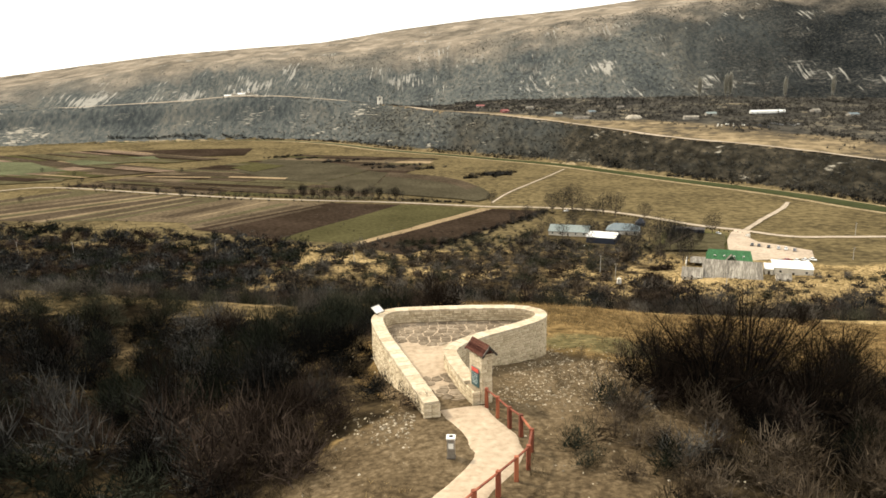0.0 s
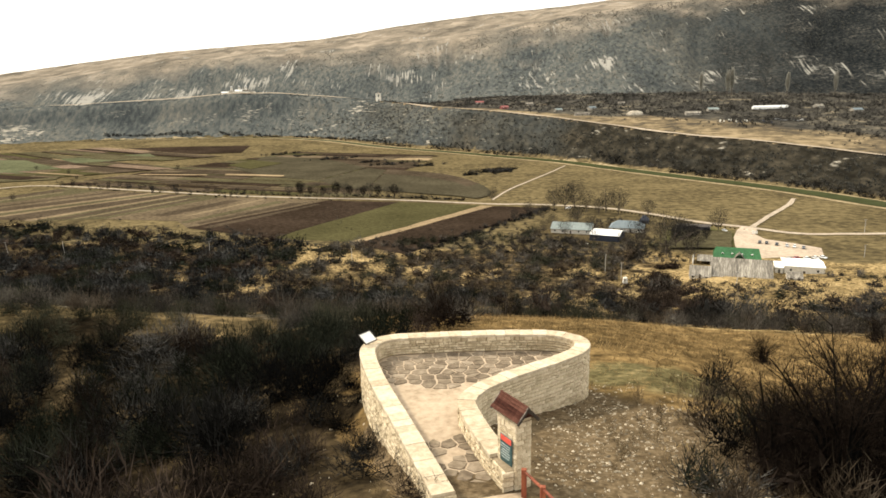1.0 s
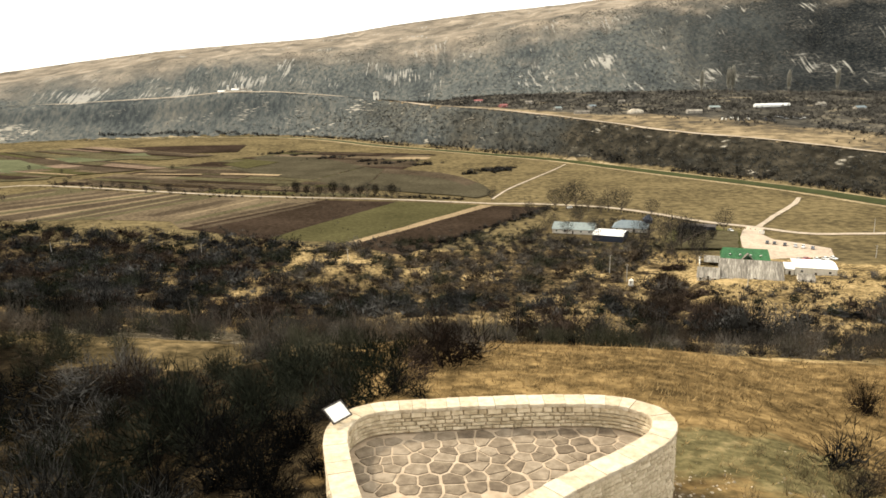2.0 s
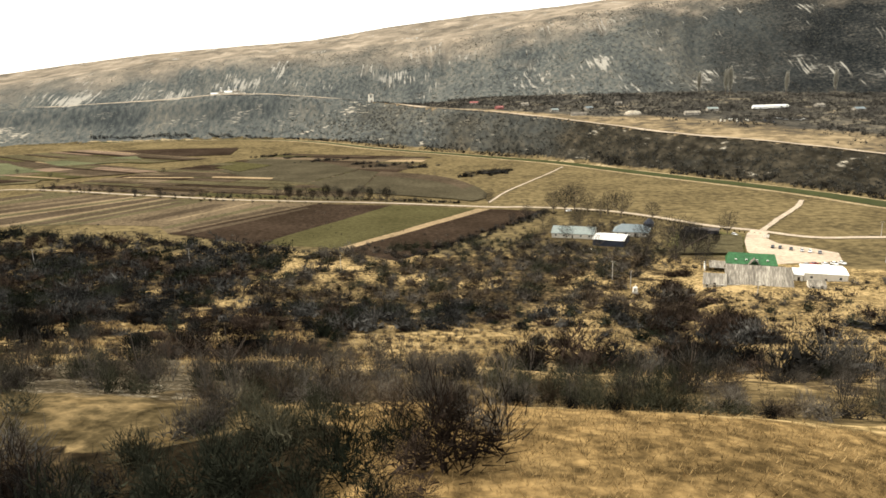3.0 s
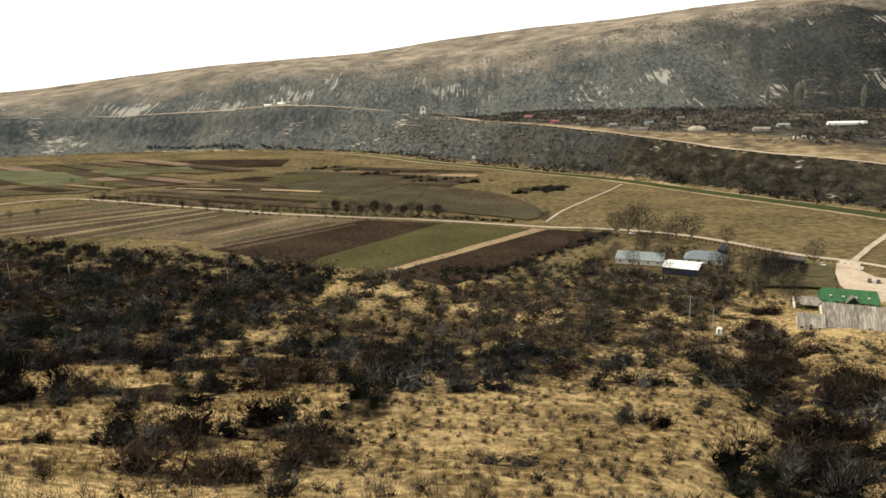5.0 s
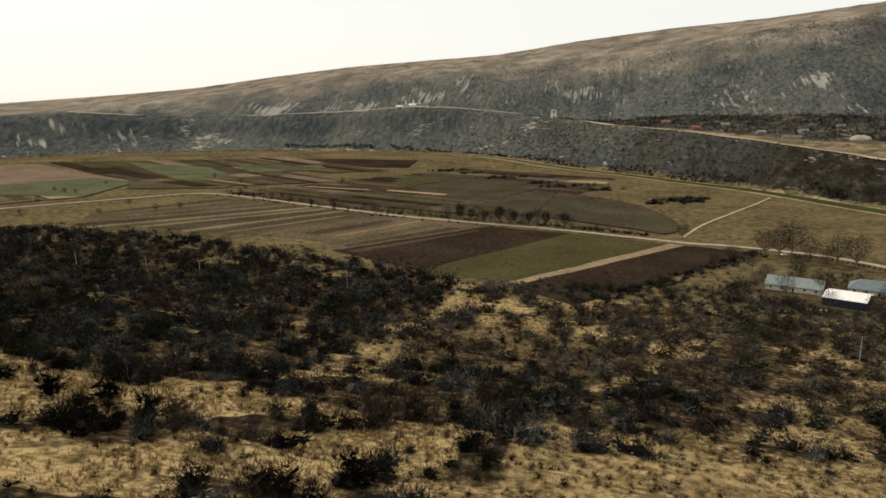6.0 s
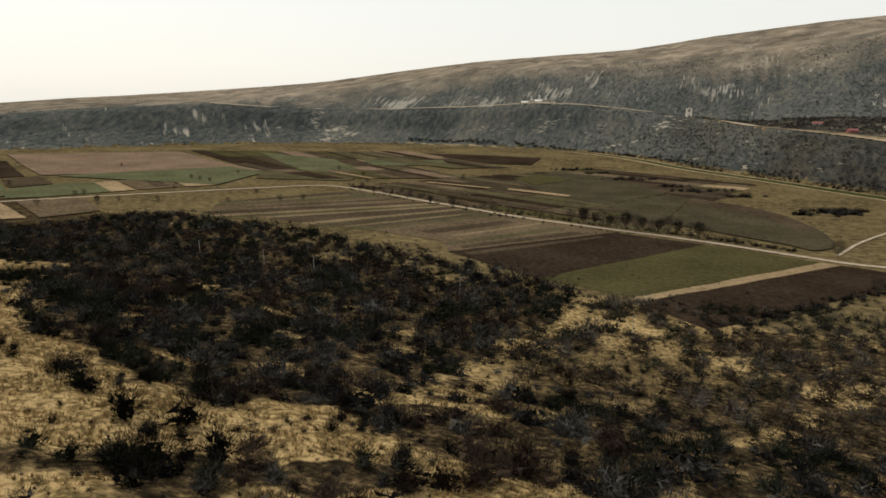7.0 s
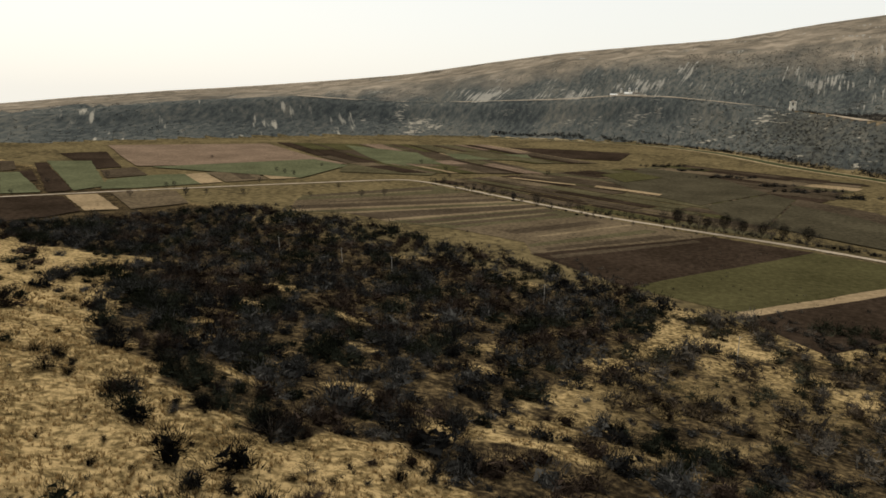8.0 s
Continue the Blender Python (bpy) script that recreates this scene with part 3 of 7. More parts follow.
ribbon("crest_track", crest_path, [4, 4, 3.5], M_ROAD, 0.8, "pale track along the ridge crest", "track", 12, 0.4)
crest_left = [polar(th, np.interp(th, RIDGE_TH, CREST_R) - 1) for th in (16.5, 20, 24, 28, 33, 37, 41)]
ribbon("crest_track", crest_left, [2.2, 2.2, 4], M_ROAD, 1.6, "pale track along the ridge crest", "track", 12, 0.4)

M_LOT = material("pinkish_gravel", [(0.30, (0.27, 0.215, 0.16)), (0.50, (0.37, 0.30, 0.225)), (0.70, (0.46, 0.38, 0.29))], 0.5, 0.95, 0.2, 3.0, coarse=0.06, coarse_amount=0.4)

# parking place off the road
lot_shape = [(196, 464), (188, 452), (178, 432), (169, 408), (164, 380), (168, 368), (190, 366), (206, 380), (214, 398), (205, 412), (194, 424), (194, 440), (202, 454)]
bm = bmesh.new()
prism(bm, lot_shape, -0.3, 0.62)
bmesh.ops.triangulate(bm, faces=bm.faces)
tagged(part("parking_lot", bm, M_LOT), "pale dusty gravel parking place beside the road", "parking lot", kind="structure")


def crop(name, rgb, spread, angle, furrow=0.9, contrast=0.25):
    """A field's material with furrows along the strip."""
    lo, hi = tuple(c * (1 - spread) for c in rgb), tuple(min(1, c * (1 + 1.3 * spread)) for c in rgb)
    m = material(name, [(0.32, lo), (0.5, rgb), (0.68, hi)], 0.30, 0.95, 0.5, 1.0, coarse=0.022, coarse_amount=0.55, depth=0.2)
    nodes, link = m.node_tree.nodes, m.node_tree.links.new
    at = nodes.new("ShaderNodeTexCoord")
    turn = nodes.new("ShaderNodeMapping")
    turn.inputs["Rotation"].default_value = (0, 0, -angle)
    link(at.outputs["Object"], turn.inputs[0])
    wave = nodes.new("ShaderNodeTexWave")
    wave.bands_direction = "Y"
    wave.inputs["Scale"].default_value, wave.inputs["Distortion"].default_value, wave.inputs["Detail"].default_value = furrow, 2.5, 3.0
    wave.inputs["Detail Scale"].default_value = 0.4
    link(turn.outputs[0], wave.inputs["Vector"])
    bsdf = nodes["Principled BSDF"]
    source = bsdf.inputs["Base Color"].links[0].from_socket
    mix = nodes.new("ShaderNodeMix")
    mix.data_type, mix.blend_type = "RGBA", "MULTIPLY"
    mix.inputs[0].default_value = contrast
    link(source, mix.inputs[6])
    link(wave.outputs["Color"], mix.inputs[7])
    link(mix.outputs[2], bsdf.inputs["Base Color"])
    return m


A_SOUTH, A_NORTH = math.atan2(0.785, 0.62), math.atan2(0.36, -0.93)
KINDS = {
    "plough": ((0.032, 0.0225, 0.0155), 0.45, "freshly ploughed dark brown field"),
    "brown": ((0.062, 0.047, 0.031), 0.4, "brown harrowed field"),
    "green": ((0.060, 0.054, 0.024), 0.3, "dull green field of winter corn"),
    "olive": ((0.078, 0.067, 0.037), 0.35, "olive fallow field"),
    "dusk": ((0.056, 0.048, 0.030), 0.35, "dark olive field of young corn"),
    "umber": ((0.165, 0.118, 0.082), 0.3, "wide pale brown harrowed field"),
    # green of the far fields, brightened to take in the haze before them
    "lush": ((0.092, 0.095, 0.052), 0.3, "fresh green field of winter corn"),
    "tan": ((0.25, 0.185, 0.108), 0.3, "strip of pale dry stubble"),
    "stubble": ((0.165, 0.125, 0.076), 0.35, "narrow strip of pale dry stubble"),
    "fallow": ((0.105, 0.080, 0.050), 0.4, "fallow field of dry weeds"),
}
CROPS = {(k, side): crop(k + "_field", v[0], v[1], a) for k, v in KINDS.items() for side, a in (("south", A_SOUTH), ("north", A_NORTH))}


field_count = [0]


def field(kind, corners, side="south", lift=0.2):
    """A field with four corners (a, b along one end; c, d along the other), slightly ragged."""
    a, b, c, d = (np.array(p, float) for p in corners)
    n = max(3, int(max(np.linalg.norm(d - a), np.linalg.norm(c - b)) / 9))
    m = max(3, int(max(np.linalg.norm(b - a), np.linalg.norm(c - d)) / 9))
    u, v = np.meshgrid(np.linspace(0, 1, n), np.linspace(0, 1, m), indexing="ij")
    g = (a * ((1 - u) * (1 - v))[..., None] + b * ((1 - u) * v)[..., None] + c * (u * v)[..., None] + d * (u * (1 - v))[..., None])
    g = g + 1.6 * np.stack([lattice(g[..., 0] / 9, g[..., 1] / 9, 80) - 0.5, lattice(g[..., 0] / 9, g[..., 1] / 9, 81) - 0.5], -1)
    z = land(g[..., 0], g[..., 1])[0] + lift + 0.004 * field_count[0]
    field_count[0] += 1
    idx = np.arange(n * m).reshape(n, m)
    f = np.stack([idx[:-1, :-1], idx[1:, :-1], idx[1:, 1:], idx[:-1, 1:]], -1).reshape(-1, 4)
    e1, e2 = b - a, d - a
    if e1[0] * e2[1] - e1[1] * e2[0] > 0:
        f = f[:, ::-1]
    me = mesh_of("field", np.concatenate([g, z[..., None]], -1).reshape(-1, 3), f, (CROPS[kind, side],), None, True)
    tagged(new("field", me), KINDS[kind][2], "field", kind="structure")


road_line = curve_points(ROAD[5:19], 4.0)
road_run = np.concatenate([[0], np.cumsum(np.linalg.norm(np.diff(road_line, axis=0), axis=1))])
road_run -= road_run[np.argmin(np.linalg.norm(road_line - np.array(ROAD[8]), axis=1))]


def on_road(d, off=0.0):
    """Plan position d metres along the road to the left of the sheds, off metres to its far side."""
    p = np.array([np.interp(d, road_run, road_line[:, k]) for k in (0, 1)])
    q = np.array([np.interp(d + 3, road_run, road_line[:, k]) for k in (0, 1)])
    t = (q - p) / np.linalg.norm(q - p)
    return p + np.array([t[1], -t[0]]) * off


# strips between the scrub and the road: their borders run from the scrub to the road
BORDERS = [(-24, 402, 82, 556), (-57, 432, 40, 571), (-61, 439, 30, 574), (-113, 455, -38, 600), (-183, 497, -101, 617), (-200, 525, -147, 631), (-262, 540, -200, 650), (-317, 536, -240, 665), (-326, 540, -246, 668), (-360, 548, -260, 674), (-372, 546, -266, 676), (-403, 529, -276, 681), (-410, 538, -284, 684), (-423, 551, -300, 690), (-440, 575, -340, 708), (-455, 600, -390, 734)]
STRIPS = ["plough", "tan", "green", "plough", "fallow", "fallow", "olive", "stubble", "brown", "stubble", "olive", "stubble", "brown", "fallow", "olive"]
for kind, (ax, ay, bx, by), (cx, cy, dx, dy) in zip(STRIPS, BORDERS, BORDERS[1:]):
    field(kind, ((ax, ay), (bx, by - 4), (dx, dy - 4), (cx, cy)))
# darker and paler beds along some of the strips
rng = random.Random(4)
for k, bed, u, v in ((3, "brown", 0.80, 0.90), (4, "brown", 0.10, 0.34), (4, "olive", 0.55, 0.8), (5, "stubble", 0.12, 0.2), (5, "brown", 0.4, 0.62), (6, "brown", 0.2, 0.38), (6, "stubble", 0.44, 0.5), (6, "brown", 0.6, 0.85), (13, "brown", 0.3, 0.5), (14, "stubble", 0.4, 0.47), (14, "brown", 0.6, 0.9)):
    a, b = np.array(BORDERS[k], float), np.array(BORDERS[k + 1], float)
    p, q = a + (b - a) * u, a + (b - a) * v
    lo, hi = rng.uniform(0.0, 0.2), rng.uniform(0.8, 0.96)
    ends = [pq[:2] + (pq[2:] - pq[:2]) * t for pq, t in ((p, lo), (p, hi), (q, hi), (q, lo))]
    field(bed, ends)

# plots beyond the road, parallel to it
rng = random.Random(5)
off = 9.0
while off < 400:
    deep = rng.choice([6, 8, 11, 14, 19]) * (1 + off / 500)
    d = 150.0 + off * 0.1 + rng.uniform(-10, 10)
    last = 520.0 - off * 0.1
    while d < last:
        run = rng.uniform(40, 130)
        kind = rng.choices(["plough", "brown", "green", "olive", "tan", "fallow"], [3, 6, 1.2, 4, 1.0, 3])[0]
        gap = rng.uniform(1.2, 3.4)
        e = min(d + run, last)
        field(kind, (on_road(d + gap, off + gap), on_road(e, off + gap), on_road(e, off + deep), on_road(d + gap, off + deep)), "north")
        d = e
    off += deep

def patch(kind, one, other, side="north"):
    """A field between two curved borders."""
    a, b = curve_points(one, 8.0), curve_points(other, 8.0)
    n = max(len(a), len(b))
    a, b = (np.stack([np.interp(np.linspace(0, 1, n), np.linspace(0, 1, len(q)), q[:, k]) for k in (0, 1)], -1) for q in (a, b))
    u = np.linspace(0, 1, 14)[None, :, None]
    g = a[:, None] * (1 - u) + b[:, None] * u
    z = land(g[..., 0], g[..., 1])[0] + 0.25 + 0.004 * field_count[0]
    field_count[0] += 1
    idx = np.arange(n * 14).reshape(n, 14)
    f = np.stack([idx[:-1, :-1], idx[1:, :-1], idx[1:, 1:], idx[:-1, 1:]], -1).reshape(-1, 4)
    e1, e2 = b[0] - a[0], a[-1] - a[0]
    if e1[0] * e2[1] - e1[1] * e2[0] > 0:
        f = f[:, ::-1]
    me = mesh_of("field", np.concatenate([g, z[..., None]], -1).reshape(-1, 3), f, (CROPS[kind, side],), None, True)
    tagged(new("field", me), KINDS[kind][2], "field", kind="structure")


# the wide dark fields that end in a curve along the river meadow
patch("dusk", [(-72, 672), (-21, 640), (10, 622), (28, 606), (40, 622)], [(-66, 838), (-11, 795), (16, 754), (37, 691), (43, 646)])
patch("brown", [(-70, 800), (-20, 760), (10, 715), (22, 680)], [(-66, 840), (-11, 797), (16, 756), (35, 700)])
patch("dusk", [(-262, 880), (-200, 800), (-135, 750)], [(-260, 1040), (-170, 985), (-94, 866)])
patch("dusk", [(-132, 748), (-100, 690), (-74, 672)], [(-92, 862), (-78, 845), (-68, 836)])
patch("plough", [(-545, 1155), (-440, 1185), (-325, 1198)], [(-529, 1078), (-430, 1085), (-314, 1104)])
# large fields far up the valley
for kind, corners in (("lush", [(-693, 566), (-690, 622), (-652, 668), (-587, 598)]), ("lush", [(-693, 566), (-590, 600), (-612, 545), (-634, 520)]),
                      ("plough", [(-983, 692), (-954, 744), (-787, 651), (-794, 623)]), ("brown", [(-777, 615), (-775, 660), (-695, 617), (-705, 574)]), ("lush", [(-921, 637), (-881, 672), (-650, 537), (-645, 500)]),
                      ("plough", [(-916, 618), (-906, 628), (-645, 499), (-654, 480)]), ("brown", [(-962, 600), (-949, 611), (-860, 565), (-855, 545)]), ("plough", [(-840, 555), (-833, 569), (-742, 522), (-748, 510)]), ("lush", [(-843, 538), (-832, 553), (-658, 477), (-677, 451)]),
                      ("tan", [(-623, 478), (-609, 500), (-518, 458), (-533, 439)]), ("fallow", [(-608, 512), (-570, 554), (-500, 510), (-511, 464)]), ("plough", [(-662, 432), (-619, 474), (-534, 437), (-522, 371)]),
                      ("tan", [(-668, 645), (-662, 668), (-582, 622), (-590, 600)]), ("fallow", [(-662, 670), (-640, 715), (-562, 665), (-580, 624)]), ("tan", [(-640, 718), (-617, 747), (-541, 694), (-560, 668)]), ("brown", [(-650, 692), (-642, 706), (-575, 662), (-582, 648)]),
                      ("olive", [(-600, 845), (-480, 925), (-440, 800), (-548, 768)])):
    field(kind, corners, "north", 0.3)

# narrow plots side by side at the upper end of the valley
for corners in ([(-860, 990), (-640, 1120), (-480, 1010), (-600, 850)], [(-600, 850), (-480, 1010), (-330, 900), (-480, 800)], [(-640, 1120), (-560, 1180), (-330, 1060), (-400, 1000)]):
    a, b, c, d = (np.array(p, float) for p in corners)
    wide = np.linalg.norm(b - a)
    done = 0.0
    while done < 0.97:
        upto = min(done + rng.choice([7, 11, 16, 24, 34]) / wide, 1.0)
        cut = rng.uniform(0.3, 0.7)
        for u0, u1 in ((0.0, cut), (cut + 0.01, 1.0)):
            kind = rng.choices(["plough", "brown", "green", "olive", "lush", "tan", "fallow", "umber"], [2, 4, 2, 3, 0.8, 1.2, 3, 2])[0]
            lo0, hi0 = a + (b - a) * (done + 1.5 / wide), a + (b - a) * upto
            lo1, hi1 = d + (c - d) * (done + 1.5 / wide), d + (c - d) * upto
            field(kind, (lo0 + (lo1 - lo0) * u0, hi0 + (hi1 - hi0) * u0, hi0 + (hi1 - hi0) * u1, lo0 + (lo1 - lo0) * u1), "north", 0.3)
        done = upto

# single plots that stand out
for kind, corners in (("umber", [(-1018, 790), (-859, 967), (-594, 844), (-782, 668)]), ("lush", [(-760, 670), (-672, 866), (-582, 828), (-541, 694)]), ("lush", [(-747, 1031), (-600, 1020), (-495, 919), (-555, 874)]), ("lush", [(-561, 1035), (-453, 1097), (-417, 1040), (-510, 985)]), ("green", [(-282, 923), (-261, 980), (-212, 936), (-236, 868)]), ("tan", [(-253, 823), (-179, 798), (-179, 786), (-250, 808)]), ("olive", [(-566, 1067), (-489, 1076), (-396, 1047), (-474, 1016)]), ("tan", [(-359, 828), (-352, 836), (-273, 818), (-271, 810)])):
    field(kind, corners, "north", 0.3)

# rough lawn of the garden by the junction
field("olive", ((128, 402), (163, 398), (183, 447), (150, 462)), "south", 0.3)

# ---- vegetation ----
# Near-black colour stands in for shade inside shrubs of few, sparse twigs.
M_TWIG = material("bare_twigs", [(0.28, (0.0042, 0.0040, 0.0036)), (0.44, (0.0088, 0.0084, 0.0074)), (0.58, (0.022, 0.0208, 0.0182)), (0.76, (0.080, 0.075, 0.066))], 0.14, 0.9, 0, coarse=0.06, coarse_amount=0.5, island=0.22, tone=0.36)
# Paler, greyer copy of the bare twigs with distance haze put into its colour.
M_HAZETWIG = material("hazed_grey_twigs", [(0.28, (0.0075, 0.0074, 0.0070)), (0.44, (0.0160, 0.0156, 0.0145)), (0.58, (0.034, 0.033, 0.030)), (0.76, (0.090, 0.086, 0.078))], 0.14, 0.9, 0, coarse=0.06, coarse_amount=0.5, island=0.22, tone=0.36)
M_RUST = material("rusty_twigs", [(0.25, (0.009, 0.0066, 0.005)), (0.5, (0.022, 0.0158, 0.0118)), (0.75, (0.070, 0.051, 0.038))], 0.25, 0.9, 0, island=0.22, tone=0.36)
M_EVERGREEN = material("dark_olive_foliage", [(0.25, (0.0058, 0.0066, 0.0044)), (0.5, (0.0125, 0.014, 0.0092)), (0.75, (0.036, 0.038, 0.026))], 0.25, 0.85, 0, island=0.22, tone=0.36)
M_OLIVETWIG = material("dull_olive_twigs", [(0.25, (0.014, 0.0145, 0.009)), (0.5, (0.031, 0.0305, 0.019)), (0.75, (0.075, 0.070, 0.046))], 0.25, 0.9, 0, coarse=0.1, coarse_amount=0.4, island=0.22, tone=0.36)
# Far twigs cooled and lightened as by haze; the haze is in the colour.
M_FARTWIG = material("far_hazed_scrub", [(0.25, (0.030, 0.031, 0.029)), (0.5, (0.052, 0.051, 0.044)), (0.78, (0.095, 0.087, 0.068))], 0.02, 0.95, 0, coarse=0.006, coarse_amount=0.5, island=0.22, tone=0.36)
M_STRAW = material("dry_straw", [(0.25, (0.15, 0.103, 0.046)), (0.5, (0.28, 0.196, 0.088)), (0.75, (0.44, 0.318, 0.152))], 0.3, 0.9, 0, coarse=0.05, coarse_amount=0.4, island=0.22, tone=0.36)
M_BROWNSTRAW = material("brown_straw", [(0.25, (0.085, 0.058, 0.026)), (0.5, (0.20, 0.136, 0.06)), (0.75, (0.36, 0.25, 0.115))], 0.3, 0.9, 0, coarse=0.15, coarse_amount=0.5, island=0.22, tone=0.36)
M_BROWNTWIG = material("brown_twigs", [(0.25, (0.022, 0.016, 0.010)), (0.5, (0.048, 0.036, 0.024)), (0.75, (0.10, 0.078, 0.055))], 0.3, 0.9, 0, coarse=0.3, coarse_amount=0.5, island=0.22, tone=0.36)
M_SOFTTWIG = material("grey_brown_twigs", [(0.28, (0.018, 0.016, 0.013)), (0.44, (0.036, 0.031, 0.025)), (0.58, (0.064, 0.056, 0.045)), (0.74, (0.12, 0.105, 0.085))], 0.12, 0.9, 0, coarse=0.03, coarse_amount=0.5, island=0.22, tone=0.36)
M_DULLSTRAW = material("dull_dry_herbs", [(0.25, (0.035, 0.026, 0.015)), (0.5, (0.075, 0.055, 0.030)), (0.75, (0.17, 0.125, 0.07))], 0.4, 0.9, 0, coarse=0.4, coarse_amount=0.5, island=0.5)
M_BARK = material("grey_brown_bark", [(0.3, (0.05, 0.04, 0.032)), (0.5, (0.095, 0.078, 0.062)), (0.7, (0.16, 0.135, 0.11))], 6.0, 0.9, 0.6, 14.0, coarse=1.0, coarse_amount=0.3, stretch=(1, 1, 0.25), depth=0.03)


def clump(rng, twigs, h, w, thick, stems=6, length=0.3, core=0, lobes=(3, 5), lift=0.25, bulk=0.42):
    """A bare shrub h high and w wide: stems from the ground, broad inner branches, and many short twigs that stand out from an uneven dome; triangles only."""
    tri = []
    heads = [(rng.uniform(0, 6.28), rng.uniform(0.05, 0.30) * w, rng.uniform(0.6, 1.0) * h, rng.uniform(0.22, 0.36) * w) for _ in range(rng.randint(*lobes))]

    def spot(shell):
        a, far, top, wide = rng.choice(heads)
        b, up = rng.uniform(0, 6.28), rng.random() ** 0.8
        flat = math.sqrt(max(0.0, 1 - up * up))
        d = np.array([math.cos(b) * flat, math.sin(b) * flat, up])
        return np.array([math.cos(a) * far, math.sin(a) * far, 0.0]) + d * np.array([wide, wide, top]) * shell, d

    for k in range(stems + twigs + core):
        if k < stems:
            tip, _ = spot(0.9)
            start, t = np.array([tip[0] * 0.15, tip[1] * 0.15, -0.08 * h]), thick * 1.6
        elif k < stems + core:
            p0, _ = spot(rng.uniform(0.1, 0.62))
            p1, _ = spot(rng.uniform(0.2, 0.68))
            p2 = (p0 + p1) / 2 + np.array([rng.uniform(-0.4, 0.4) * bulk * w, rng.uniform(-0.4, 0.4) * bulk * w, rng.uniform(-0.6, 0.5) * bulk * h])
            far = np.linalg.norm(p1 - p0) / (bulk * w)
            if far > 1:
                p1 = p0 + (p1 - p0) / far
            tri += [p0, p1, p2]
            continue
        else:
            q, d = spot(rng.uniform(0.50, 0.97))
            way = d + np.array([rng.uniform(-0.6, 0.6), rng.uniform(-0.6, 0.6), rng.uniform(-0.4, 0.4) + lift])
            way *= length * h * rng.uniform(0.6, 1.25) / max(0.3, np.linalg.norm(way))
            start, tip, t = q - way * 0.4, q + way * 0.6, thick
        p = np.cross(tip - start, [rng.uniform(-1, 1), rng.uniform(-1, 1), rng.uniform(-1, 1)])
        p *= t / max(1e-6, np.linalg.norm(p))
        tri += [start - p, start + p, tip]
    v = np.array(tri, np.float32)
    v[:, 2] = np.maximum(v[:, 2], -0.08 * h)
    return v


def wands(rng, stems, thick):
    """A bare shrub of thin upright stems that spread from one root, with side shoots; one unit high."""
    tri = []
    for _ in range(stems):
        a, out = rng.uniform(0, 6.28), rng.uniform(0.05, 0.45)
        top = np.array([math.cos(a) * out, math.sin(a) * out, rng.uniform(0.6, 1.0)])
        root = np.array([math.cos(a) * 0.08, math.sin(a) * 0.08, -0.06])
        shoots = [(root, top, thick)]
        for _ in range(6):
            q = root + (top - root) * rng.uniform(0.3, 0.9)
            shoots.append((q, q + np.array([rng.uniform(-0.16, 0.16), rng.uniform(-0.16, 0.16), rng.uniform(0.08, 0.3)]), thick * 0.6))
        for q0, q1, t in shoots:
            side = np.cross(q1 - q0, [rng.uniform(-1, 1), rng.uniform(-1, 1), 0.3])
            side *= t / max(1e-6, np.linalg.norm(side))
            tri += [q0 - side, q0 + side, q1]
    return np.array(tri, np.float32)


def strew(name, templates, places, sizes, material, label, category, seed, squash=None):
    """One object of many clumps: templates set at places (x, y) with sizes, each turned at random."""
    g = np.random.default_rng(seed)
    xs, ys = places[:, 0], places[:, 1]
    zs = land(xs, ys)[0]
    pick = g.integers(0, len(templates), len(xs))
    turn = g.uniform(0, 2 * np.pi, len(xs))
    tall = g.uniform(0.8, 1.25, len(xs))
    own = g.random(len(xs))
    out, tones = [], []
    for k, t in enumerate(templates):
        sel = pick == k
        tones.append(np.repeat(own[sel], len(t)))
        c, s, z = np.cos(turn[sel])[:, None], np.sin(turn[sel])[:, None], sizes[sel][:, None]
        x = (t[None, :, 0] * c - t[None, :, 1] * s) * z + xs[sel][:, None]
        y = (t[None, :, 0] * s + t[None, :, 1] * c) * z + ys[sel][:, None]
        h = t[None, :, 2] * z * tall[sel][:, None] + zs[sel][:, None]
        out.append(np.stack([x, y, h], -1).reshape(-1, 3))
    v = np.concatenate(out)
    f = np.arange(len(v)).reshape(-1, 3)
    me = mesh_of(name, v, f, (material,))
    me.attributes.new("tone", "FLOAT", "POINT").data.foreach_set("value", np.concatenate(tones).astype(np.float32))
    return tagged(new(name, me), label, category, kind="stuff")


def jittered(x0, x1, y0, y1, step, seed):
    g = np.random.default_rng(seed)
    x, y = np.meshgrid(np.arange(x0, x1, step), np.arange(y0, y1, step))
    p = np.stack([x.ravel(), y.ravel()], -1)
    return p + g.uniform(-0.5, 0.5, p.shape) * step


def in_view(p, margin=0.0):
    """Inside the wedge of land that can ever be seen."""
    th = np.degrees(np.arctan2(-(p[:, 0]), p[:, 1] + 5))
    return (th > -38 - margin) & (th < 76 + margin)


FRONT_X = [-700, -526, -493, -480, -447, -370, -308, -230, -169, -123, -88, -60, 60, 75, 130, 200, 320]
FRONT_Y = [250, 372, 436, 475, 532, 520, 521, 484, 473, 460, 432, 432, 462, 490, 395, 330, 300]
KEEP_OFF = [(140, 350, 45), (185, 385, 30), (160, 375, 22), (100, 440, 20), (80, 458, 20), (180, 345, 25), (160, 430, 26), (79, 312, 5)]


